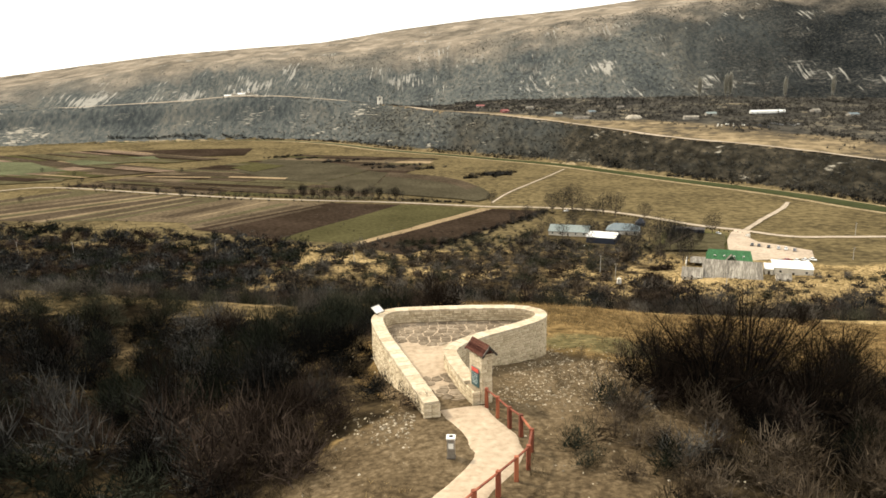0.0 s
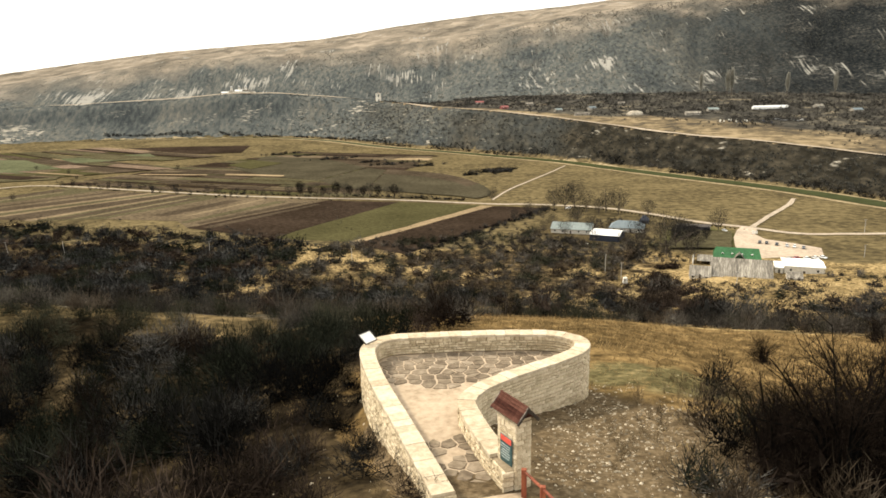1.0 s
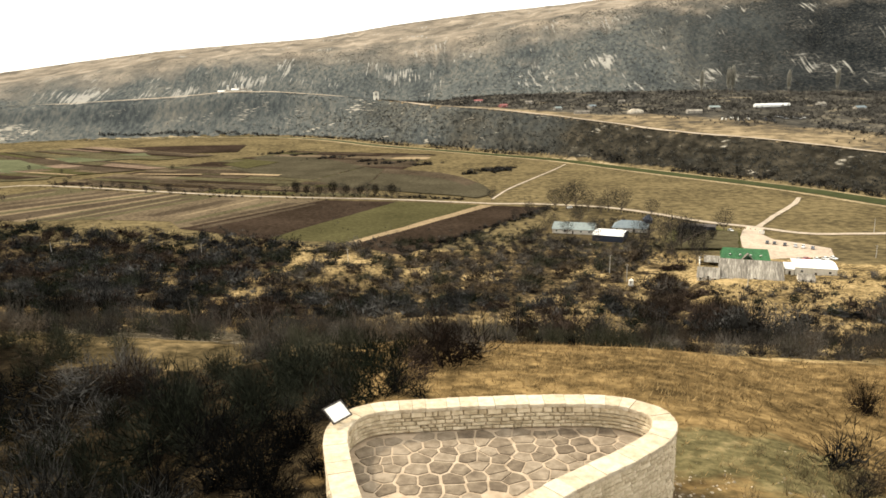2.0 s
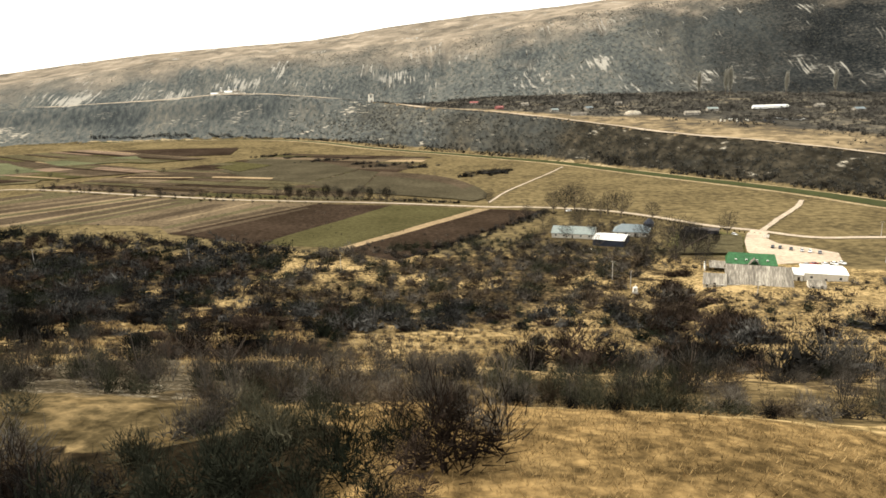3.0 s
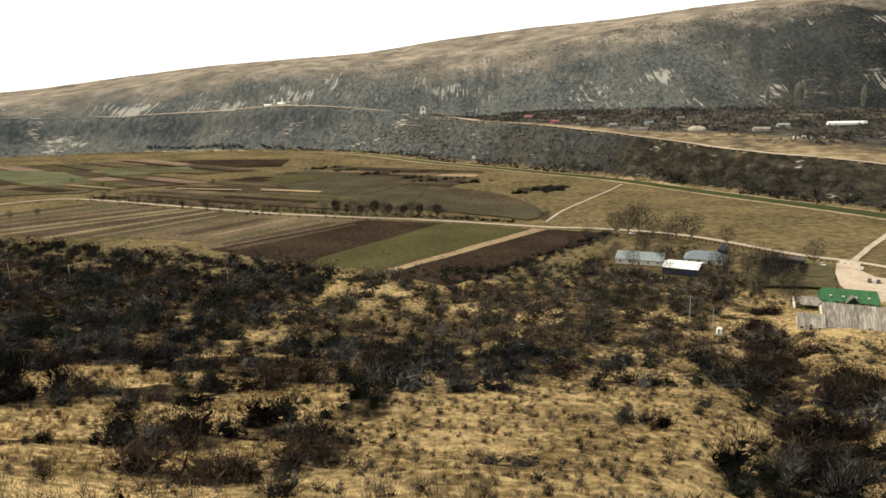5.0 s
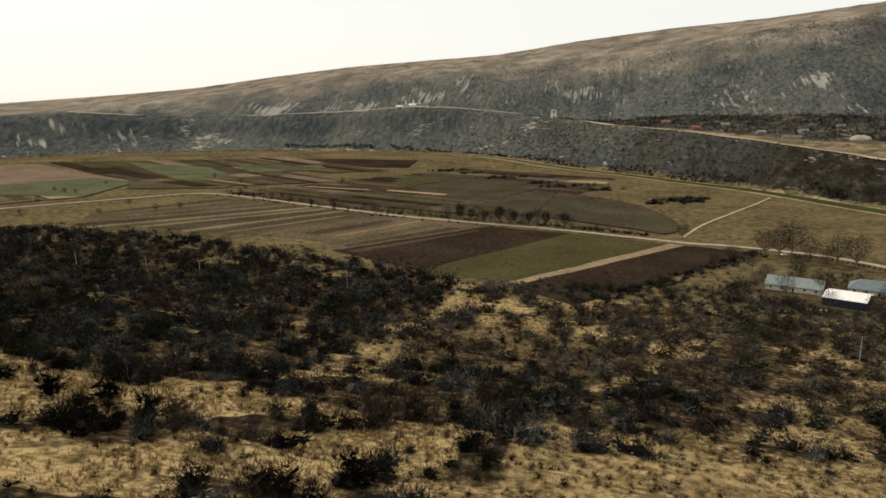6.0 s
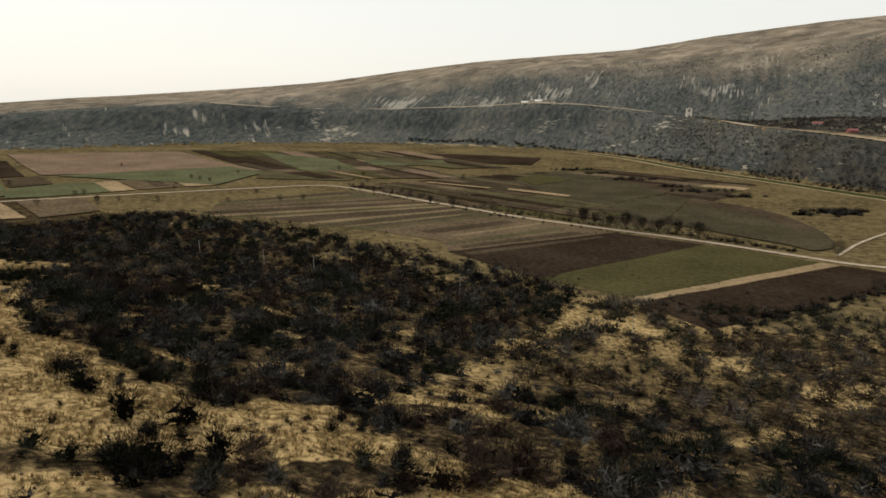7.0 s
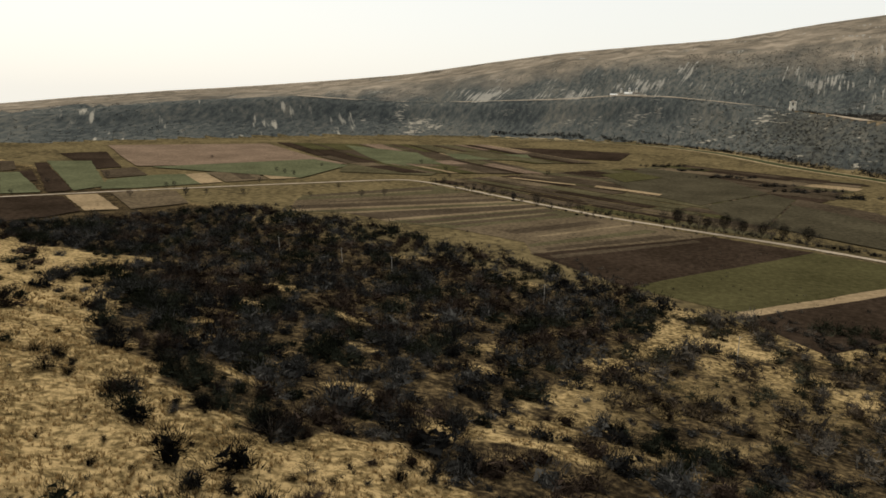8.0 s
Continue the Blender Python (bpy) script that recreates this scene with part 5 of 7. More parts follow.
WALL_LINE = [(-0.72, 28.9), (-2.0, 32.9), (-3.3, 36.9), (-4.03, 39.6), (-4.2, 41.3), (-3.45, 42.4), (-1.4, 42.75), (2.55, 42.9), (4.7, 42.65), (5.78, 41.75), (5.6, 40.55), (4.3, 39.3), (2.15, 37.75), (0.72, 36.4), (0.2, 35.3), (0.3, 34.3), (0.62, 32.9), (1.08, 31.4), (1.50, 30.28)]
THICK = 0.64
wall_line = curve_points(WALL_LINE, 0.16)
run = np.concatenate([[0], np.cumsum(np.linalg.norm(np.diff(wall_line, axis=0), axis=1))])
LONG = run[-1]


def along(d, off=0.0):
    """Plan position d metres along the parapet, off metres to its inner side."""
    p = np.array([np.interp(d, run, wall_line[:, k]) for k in (0, 1)])
    a = np.array([np.interp(max(d - 0.12, 0), run, wall_line[:, k]) for k in (0, 1)])
    b = np.array([np.interp(min(d + 0.12, LONG), run, wall_line[:, k]) for k in (0, 1)])
    t = (b - a) / np.linalg.norm(b - a)
    return p + np.array([t[1], -t[0]]) * off, math.atan2(t[1], t[0])


parapet = thing("parapet_wall", label="curved lookout parapet of pale limestone blocks on the knoll", category="wall")
# mortared core, set back behind the stone faces
core_n = 150
v, f = [], []
for k in range(core_n + 1):
    d = LONG * k / core_n
    for off in (-THICK / 2 + 0.05, THICK / 2 - 0.05):
        (x, y), _ = along(d, off)
        low = min(ground_z(x, y), FLOOR_Z) - 0.6
        v += [(x, y, low), (x, y, COPING_Z - 0.11)]
for k in range(core_n):
    a, b = 4 * k, 4 * k + 4
    f += [(a, a + 1, b + 1, b), (a + 2, b + 2, b + 3, a + 3), (a + 1, a + 3, b + 3, b + 1)]
f += [(0, 2, 3, 1), (4 * core_n, 4 * core_n + 1, 4 * core_n + 3, 4 * core_n + 2)]
part("core", mesh_of("core", v, f), M_MORTAR, parapet, "pale mortar between the stones")


def block(l, h, d, rng, chamfer=0.018):
    """A rough-hewn block: its face is uneven and chamfered; the back is left open in the wall. x along, y outwards, z up."""
    j = lambda s: rng.uniform(-s, s)  # noqa: E731
    back = [(-l / 2, 0, -h / 2), (l / 2, 0, -h / 2), (l / 2, 0, h / 2), (-l / 2, 0, h / 2)]
    rim = [(x + j(0.008), d * 0.55, z + j(0.008)) for x, _, z in back]
    face = [(x * (1 - 2 * chamfer / l) + j(0.008), d + j(0.012), z * (1 - 2 * chamfer / h) + j(0.008)) for x, _, z in back]
    verts = back + rim + face
    faces = []
    for a in (0, 4):
        for k in range(4):
            n = (k + 1) % 4
            faces.append((a + k, a + n, a + 4 + n, a + 4 + k))
    faces.append((8, 9, 10, 11))
    return np.array(verts), faces


rng = random.Random(77)
block_meshes = {}


def block_mesh(l, h):
    """Shared data for blocks of about that size."""
    key = (round(l / 0.06), round(h / 0.03), rng.randrange(3))
    if key not in block_meshes:
        vv, ff = block(key[0] * 0.06, key[1] * 0.03, 0.075, random.Random(hash(key) & 0xFFFF))
        me = bpy.data.meshes.new("stone")
        me.from_pydata([tuple(p) for p in vv], [], [tuple(q) for q in ff])
        me.materials.append(M_STONE)
        block_meshes[key] = me
    return block_meshes[key]


loose_v, loose_f, singles = [], [], 0
for side in (-1, 1):
    z_top = COPING_Z - 0.12
    course = 0
    z = z_top
    while z > 77.2:
        h = rng.choice([0.12, 0.15, 0.18, 0.21])
        d = rng.uniform(0, 0.2)
        while d < LONG - 0.1:
            l = rng.choice([0.18, 0.24, 0.30, 0.42, 0.48]) if h > 0.13 else rng.choice([0.24, 0.36, 0.48])
            l = min(l, LONG - d)
            (x, y), a = along(d + l / 2, side * (THICK / 2 - 0.055))
            low = FLOOR_Z if side > 0 else ground_z(x, y) - 0.1
            if z - h * 0.5 > low and l > 0.1:
                zc = z - h / 2
                out = a + (math.pi / 2 if side < 0 else -math.pi / 2)
                # the face that looks along the path, beside the kiosk, in single stones; the rest joined
                if side < 0 and 24.5 < d < 33.5 and zc > 79.6 and singles < 290:
                    ob = new("stone", block_mesh(l - 0.026, h - 0.022))
                    ob.matrix_world = Matrix.Translation((x, y, zc)) @ Matrix.Rotation(out - math.pi / 2, 4, "Z")
                    ob.parent = parapet
                    singles += 1
                else:
                    vv, ff = block(l - 0.030, h - 0.026, 0.075 + rng.uniform(-0.012, 0.018), rng)
                    c, s = math.cos(out - math.pi / 2), math.sin(out - math.pi / 2)
                    n0 = len(loose_v)
                    loose_v += [(x + p[0] * c - p[1] * s, y + p[0] * s + p[1] * c, zc + p[2]) for p in vv]
                    loose_f += [tuple(n0 + q for q in face) for face in ff]
            d += l
        z -= h
me = mesh_of("stone_courses", loose_v, loose_f)
tagged(part("stone_courses", me, M_STONE, parapet, "courses of small rough limestone blocks"), kind="stuff")
# blocks closing the two ends
for d, out in ((0.0, -1), (LONG, 1)):
    z = COPING_Z - 0.12
    while z > 80.0:
        h = rng.choice([0.15, 0.18])
        for off in (-0.21, 0.2):
            (x, y), a = along(d, off)
            vv, ff = block(0.38, h - 0.014, 0.06, rng)
            ob_me = bpy.data.meshes.new("stone")
            ob_me.from_pydata([tuple(p) for p in vv], [], ff)
            ob_me.materials.append(M_STONE)
            ob = new("stone", ob_me)
            turn = a if out > 0 else a + math.pi
            ob.matrix_world = Matrix.Translation((x, y, z - h / 2)) @ Matrix.Rotation(turn - math.pi / 2, 4, "Z")
            ob.parent = parapet
        z -= h
# coping slabs
d = 0.0
while d < LONG - 1.15:
    l = min(rng.uniform(0.38, 0.72), LONG - 1.0 - d)
    bm = bmesh.new()
    n = 4
    rows = []
    top, half = rng.uniform(-0.008, 0.012), THICK / 2 + 0.045
    for k in range(n + 1):
        dd = d + 0.006 + (l - 0.012) * k / n
        rows.append([bm.verts.new((*along(dd, o * half + rng.uniform(-0.012, 0.012))[0], zz)) for o, zz in ((-1, COPING_Z - 0.12), (-1, COPING_Z + top - 0.02), (-0.95, COPING_Z + top), (0.95, COPING_Z + top), (1, COPING_Z + top - 0.02), (1, COPING_Z - 0.12))])
    for a, b in zip(rows, rows[1:]):
        for k in range(6):
            bm.faces.new((a[k], a[(k + 1) % 6], b[(k + 1) % 6], b[k]))
    bm.faces.new(rows[0][::-1])
    bm.faces.new(rows[-1])
    part("coping_stone", bm, M_COPING, parapet)
    d += l

# paved floor inside: sandy bed, flagstones, blown sand over the middle
inner = [along(d, THICK / 2 + 0.02)[0] for d in np.linspace(0, LONG, 90)]


def inside(px, py, poly):
    hit = False
    for (ax, ay), (bx, by) in zip(poly, [*poly[1:], poly[0]]):
        if (ay > py) != (by > py) and px < (bx - ax) * (py - ay) / (by - ay) + ax:
            hit = not hit
    return hit


M_BED = M_SAND
floor_poly = [tuple(along(d, 0.1)[0]) for d in np.linspace(0, LONG, 120)] + [(1.7, 29.9), (1.6, 29.2)]
bm = bmesh.new()
prism(bm, floor_poly, 78.0, FLOOR_Z)
bmesh.ops.triangulate(bm, faces=bm.faces)
floor = tagged(part("pavement", bm, M_BED), "lookout floor of flagstones half covered by pale sand", "pavement", kind="structure")


def cell(p, others):
    """The Voronoi cell of p among its neighbours, as a polygon."""
    poly = [(p[0] - 1, p[1] - 1), (p[0] + 1, p[1] - 1), (p[0] + 1, p[1] + 1), (p[0] - 1, p[1] + 1)]
    for q in others:
        mx, my, nx, ny = (p[0] + q[0]) / 2, (p[1] + q[1]) / 2, q[0] - p[0], q[1] - p[1]
        out = []
        for a, b in zip(poly, [*poly[1:], poly[0]]):
            fa, fb = (a[0] - mx) * nx + (a[1] - my) * ny, (b[0] - mx) * nx + (b[1] - my) * ny
            if fa <= 0:
                out.append(a)
            if (fa <= 0) != (fb <= 0):
                t = fa / (fa - fb)
                out.append((a[0] + (b[0] - a[0]) * t, a[1] + (b[1] - a[1]) * t))
        poly = out
        if not poly:
            break
    return poly


seeds = []
y = 28.2
while y < 43.0:
    x = -4.2 + (0.3 if int(y / 0.5) % 2 else 0)
    while x < 6.0:
        q = (x + rng.uniform(-0.2, 0.2), y + rng.uniform(-0.17, 0.17))
        seeds.append(q)
        x += rng.choice([0.52, 0.62, 0.72])
    y += 0.52
for q in seeds:
    covered = 33.9 < q[1] - 0.12 * math.sin(q[0] * 2.3) < 38.7 + 0.25 * math.sin(q[0] * 1.7)
    if covered or not inside(*q, [tuple(p) for p in inner] + [(1.15, 30.9), (1.3, 28.9), (-0.3, 28.2), (1.6, 28.0)]):
        continue
    if q[1] < 34 and rng.random() < 0.12:
        continue
    near_q = [r for r in seeds if r != q and abs(r[0] - q[0]) < 1.6 and abs(r[1] - q[1]) < 1.6]
    poly = cell(q, near_q)
    shrink = [((a - q[0]) * 0.87 + q[0], (b - q[1]) * 0.87 + q[1]) for a, b in poly]
    if len(shrink) < 3:
        continue
    bm = bmesh.new()
    zf = FLOOR_Z if q[1] > 29.3 else FLOOR_Z
    prism(bm, shrink, zf - 0.02, zf + 0.022 + rng.uniform(0, 0.012))
    bmesh.ops.bevel(bm, geom=[e for e in bm.edges if all(w.co.z > zf for w in e.verts)], offset=0.012, segments=1, affect="EDGES")
    part("flagstone", bm, M_FLAG, floor)

# ---- sandy path up to the lookout ----
PATH_L = [(-0.42, 29.5), (0.2, 28.2), (0.85, 26.0), (0.95, 24.9), (-0.5, 21.9), (-2.2, 19.5), (-4.0, 15.0), (-6.0, 8.0)]
PATH_R = [(1.75, 30.0), (2.2, 28.2), (2.95, 26.2), (2.6, 24.3), (1.4, 22.0), (0.0, 19.3), (-1.8, 15.0), (-3.8, 8.0)]
lc, rc = curve_points(PATH_L, 0.25), curve_points(PATH_R, 0.25)
n = 90
lc = np.stack([np.interp(np.linspace(0, 1, n), np.linspace(0, 1, len(lc)), lc[:, k]) for k in (0, 1)], -1)
rc = np.stack([np.interp(np.linspace(0, 1, n), np.linspace(0, 1, len(rc)), rc[:, k]) for k in (0, 1)], -1)
u = np.linspace(-0.04, 1.04, 13)
grid = lc[:, None] * (1 - u)[None, :, None] + rc[:, None] * u[None, :, None]
grid[:, [0, -1]] += (np.stack([lattice(np.arange(n) / 3.0, 0, 5), lattice(np.arange(n) / 3.0, 4, 6)], -1)[:, None] - 0.5) * 0.3


def path_z(x, y):
    """Height of the trodden path: level with the floor at the entrance."""
    z = land(x, y)[0] + 0.06
    return np.where(np.asarray(y) > 27, np.maximum(z, FLOOR_Z + 0.01), z)


z = path_z(grid[..., 0], grid[..., 1]) + 0.03 * np.sin(np.pi * np.clip(u, 0, 1))[None] - 0.09 * ((u < 0) | (u > 1))[None]
idx = np.arange(n * 13).reshape(n, 13)
f = np.stack([idx[:-1, :-1], idx[1:, :-1], idx[1:, 1:], idx[:-1, 1:]], -1).reshape(-1, 4)
tagged(new("path", mesh_of("path", np.concatenate([grid, z[..., None]], -1).reshape(-1, 3), f, (M_SAND,), None, True)), "pale sandy footpath leading to the lookout", "path", kind="structure")

M_PEBBLE = material("dusty_rubble", [(0.28, (0.14, 0.115, 0.08)), (0.50, (0.28, 0.235, 0.165)), (0.75, (0.50, 0.43, 0.32))], 3.0, 0.95, 0.3, 9.0, island=0.6)
# loose stones on the trodden soil
rock_v, rock_f = [], []
heaps = [(5.0, 33.5), (7.0, 36.0), (4.5, 36.5), (6.5, 38.5), (7.5, 34.5), (3.2, 32.0), (9.0, 37.5), (5.5, 31.5), (-1.2, 27.6), (-2.4, 28.2), (8.5, 30.5), (6.2, 41.5)]
for _ in range(4200):
    hx, hy = rng.choice(heaps)
    x, y = (hx + rng.gauss(0, 1.1), hy + rng.gauss(0, 0.9)) if rng.random() < 0.75 else (rng.uniform(-7, 12), rng.uniform(19, 46))
    if inside(x, y, floor_poly) or -1.5 < x < 3.2 and y < 29.5:
        continue
    r = rng.choice([0.02, 0.03, 0.04, 0.07]) * rng.uniform(0.7, 1.4)
    z0 = ground_z(x, y)
    n0 = len(rock_v)
    for k in range(5):
        a = k * 1.2566 + rng.uniform(-0.3, 0.3)
        rock_v.append((x + math.cos(a) * r * rng.uniform(0.8, 1.3), y + math.sin(a) * r * rng.uniform(0.8, 1.3), z0 - 0.02))
    rock_v += [(x + rng.uniform(-r, r) * 0.4, y + rng.uniform(-r, r) * 0.4, z0 + r * rng.uniform(0.5, 0.9))]
    rock_f += [(n0 + k, n0 + (k + 1) % 5, n0 + 5) for k in range(5)]
tagged(new("loose_stones", mesh_of("loose_stones", rock_v, rock_f, (M_PEBBLE,))), "scattered pale limestone rubble on the soil", "stones", kind="stuff")

# ---- kiosk with a gabled roof over a sign ----
axis = math.atan2(-1.23, 0.70)
kiosk_at = Matrix.Translation((1.58, 30.85, 0)) @ Matrix.Rotation(axis, 4, "Z")
kz = ground_z(1.45, 30.8)
kiosk = thing("sign_kiosk", Matrix.Translation((0, 0, kz)) @ kiosk_at, "stone pillar kiosk with a dark red boarded gable roof", "sign")
EAVE, APEX = 83.08 - kz, 83.58 - kz
bm = bmesh.new()
box(bm, (1.05, 0.55, EAVE + 0.3), Matrix.Translation((0.0, 0, (EAVE - 0.3) / 2)), 0.03)
pillar = part("pillar", bm, M_MORTAR, kiosk)
z = -0.1
while z < EAVE - 0.02:
    h = rng.choice([0.12, 0.15, 0.18])
    for face_turn, span, dist in ((0, 1.05, 0.275), (math.pi, 1.05, 0.275), (math.pi / 2, 0.55, 0.525), (-math.pi / 2, 0.55, 0.525)):
        d = -span / 2
        while d < span / 2 - 0.05:
            l = min(rng.choice([0.2, 0.28, 0.36]), span / 2 - d)
            vv, ff = block(l - 0.014, min(h, EAVE - z) - 0.012, 0.045, rng)
            me = bpy.data.meshes.new("stone")
            me.from_pydata([tuple(p) for p in vv], [], ff)
            me.materials.append(M_STONE)
            ob = new("stone", me)
            ob.parent = pillar
            ob.matrix_local = Matrix.Translation((0.0, 0, z + h / 2)) @ Matrix.Rotation(face_turn, 4, "Z") @ Matrix.Translation((d + l / 2, dist - 0.012, 0))
            d += l
    z += h
for x in (-0.5, 0.5):
    bm = bmesh.new()
    p = [(-0.36, EAVE), (0.36, EAVE), (0, APEX - 0.06)]
    lo, hi = ([bm.verts.new((x + e, a, b)) for a, b in p] for e in (-0.03, 0.03))
    bm.faces.new(hi)
    bm.faces.new(lo[::-1])
    for k in range(3):
        bm.faces.new((lo[k], lo[(k + 1) % 3], hi[(k + 1) % 3], hi[k]))
    part("gable", bm, M_ROOFWOOD, kiosk)
roof = part("roof", box(bmesh.new(), (1.5, 0.06, 0.06), Matrix.Translation((0.0, 0, APEX + 0.0)), 0.01), M_ROOFWOOD, kiosk, "dark red ridge board")
pitch = math.atan2(APEX - EAVE + 0.02, 0.50)
for side in (-1, 1):
    for k in range(5):
        bm = bmesh.new()
        box(bm, (1.48 + rng.uniform(-0.03, 0.03), 0.136, 0.022), Matrix(), 0.006)
        ob = part("roof_board", bm, M_ROOFWOOD, roof)
        m = Matrix.Translation((0.0, 0, APEX)) @ Matrix.Rotation(side * -pitch if side > 0 else pitch, 4, "X")
        ob.matrix_local = m @ Matrix.Translation((0, side * (0.062 + k * 0.120), -0.016 * (k % 2) + 0.0))
    for x in (-0.75, 0.75):
        bm = bmesh.new()
        box(bm, (0.05, 0.66, 0.10), Matrix(), 0.008)
        ob = part("barge_board", bm, M_FRAME, roof, "dark edge board")
        m = Matrix.Translation((x, 0, APEX)) @ Matrix.Rotation(side * -pitch if side > 0 else pitch, 4, "X")
        ob.matrix_local = m @ Matrix.Translation((0, side * 0.32, -0.055))
bm = bmesh.new()
box(bm, (0.66, 0.03, 0.95), Matrix.Translation((0.05, -0.345, 81.93 - kz)), 0.01)
panel = part("sign_panel", bm, M_PANEL, kiosk, "dark teal information panel")
part("heading", box(bmesh.new(), (0.60, 0.02, 0.20), Matrix.Translation((0.05, -0.355, 82.28 - kz)), 0.004), M_REDSIGN, panel, "red heading field")
for k in range(6):
    part("text_bar", box(bmesh.new(), (0.5 - 0.1 * (k % 3 == 2), 0.008, 0.018), Matrix.Translation((0.02, -0.364, 82.08 - kz - 0.09 * k)), 0.0), M_PRINT, panel)

# ---- lectern sign on the parapet ----
lx, ly = -4.28, 41.55
lectern = thing("lectern_sign", Matrix.Translation((lx, ly, COPING_Z)) @ Matrix.Rotation(radians(54), 4, "Z"), "white tilted information board on the parapet corner", "sign")
part("post", rod(bmesh.new(), (0, 0, -0.02), (0, 0, 0.30), 0.045), M_FRAME, lectern)
tilt = Matrix.Translation((0, 0, 0.34)) @ Matrix.Rotation(radians(38), 4, "X")
part("board", box(bmesh.new(), (0.74, 0.56, 0.03), tilt, 0.006), M_BOARD, lectern)
frame_bm = bmesh.new()
for dx, dy, w_, h_ in ((0, 0.29, 0.82, 0.05), (0, -0.29, 0.82, 0.05), (0.385, 0, 0.05, 0.56), (-0.385, 0, 0.05, 0.56)):
    box(frame_bm, (w_, h_, 0.05), tilt @ Matrix.Translation((dx, dy, 0)), 0.006)
part("board_frame", frame_bm, M_FRAME, lectern)

# ---- litter bin ----
bz = ground_z(0.1, 24.9)
bin_ = thing("litter_bin", Matrix.Translation((0.1, 24.9, bz)) @ Matrix.Rotation(radians(-4), 4, "Z"), "grey steel litter bin with a pale label", "bin")
bm = bmesh.new()
box(bm, (0.30, 0.30, 0.82), Matrix.Translation((0, 0, 0.40)), 0.02)
part("body", bm, M_STEEL, bin_)
part("top", box(bmesh.new(), (0.36, 0.36, 0.07), Matrix.Translation((0, 0, 0.86)), 0.02), M_BOARD, bin_, "pale top plate")
# black disc on the closed top stands in for the dark hole
part("opening", rod(bmesh.new(), (0, 0, 0.888), (0, 0, 0.904), 0.09, sides=18), M_BLACK, bin_)
part("label", box(bmesh.new(), (0.20, 0.012, 0.22), Matrix.Translation((0, -0.155, 0.55)), 0.002), M_BOARD, bin_, "pale notice")
part("plinth", box(bmesh.new(), (0.34, 0.34, 0.05), Matrix.Translation((0, 0, 0.01)), 0.01), M_FRAME, bin_)

# ---- wooden railing ----
railing = thing("railing", label="red painted wooden railing beside the footpath", category="railing")
POSTS = [(1.78, 29.75), (2.2, 28.6), (2.62, 27.5), (3.02, 26.7), (3.3, 25.4), (3.0, 23.9), (2.45, 23.0), (1.7, 21.8), (0.8, 20.5), (-0.2, 19.0), (-1.2, 17.3)]
heads = []
for x, y in POSTS:
    z = ground_z(x, y)
    bm = bmesh.new()
    box(bm, (0.16, 0.16, 1.18), Matrix.Translation((x, y, z + 0.42)) @ Matrix.Rotation(rng.uniform(-0.5, 0.5), 4, "Z") @ Matrix.Rotation(rng.uniform(-0.03, 0.03), 4, "X"), 0.012)
    part("post", bm, M_REDWOOD, railing)
    heads.append(Vector((x, y, z + 0.93)))
for a, b in zip(heads, heads[1:]):
    m = Matrix.Translation((a + b) / 2) @ (b - a).to_track_quat("X", "Z").to_matrix().to_4x4()
    part("handrail", box(bmesh.new(), ((b - a).length + 0.05, 0.085, 0.06), m, 0.01), M_REDWOOD, railing)

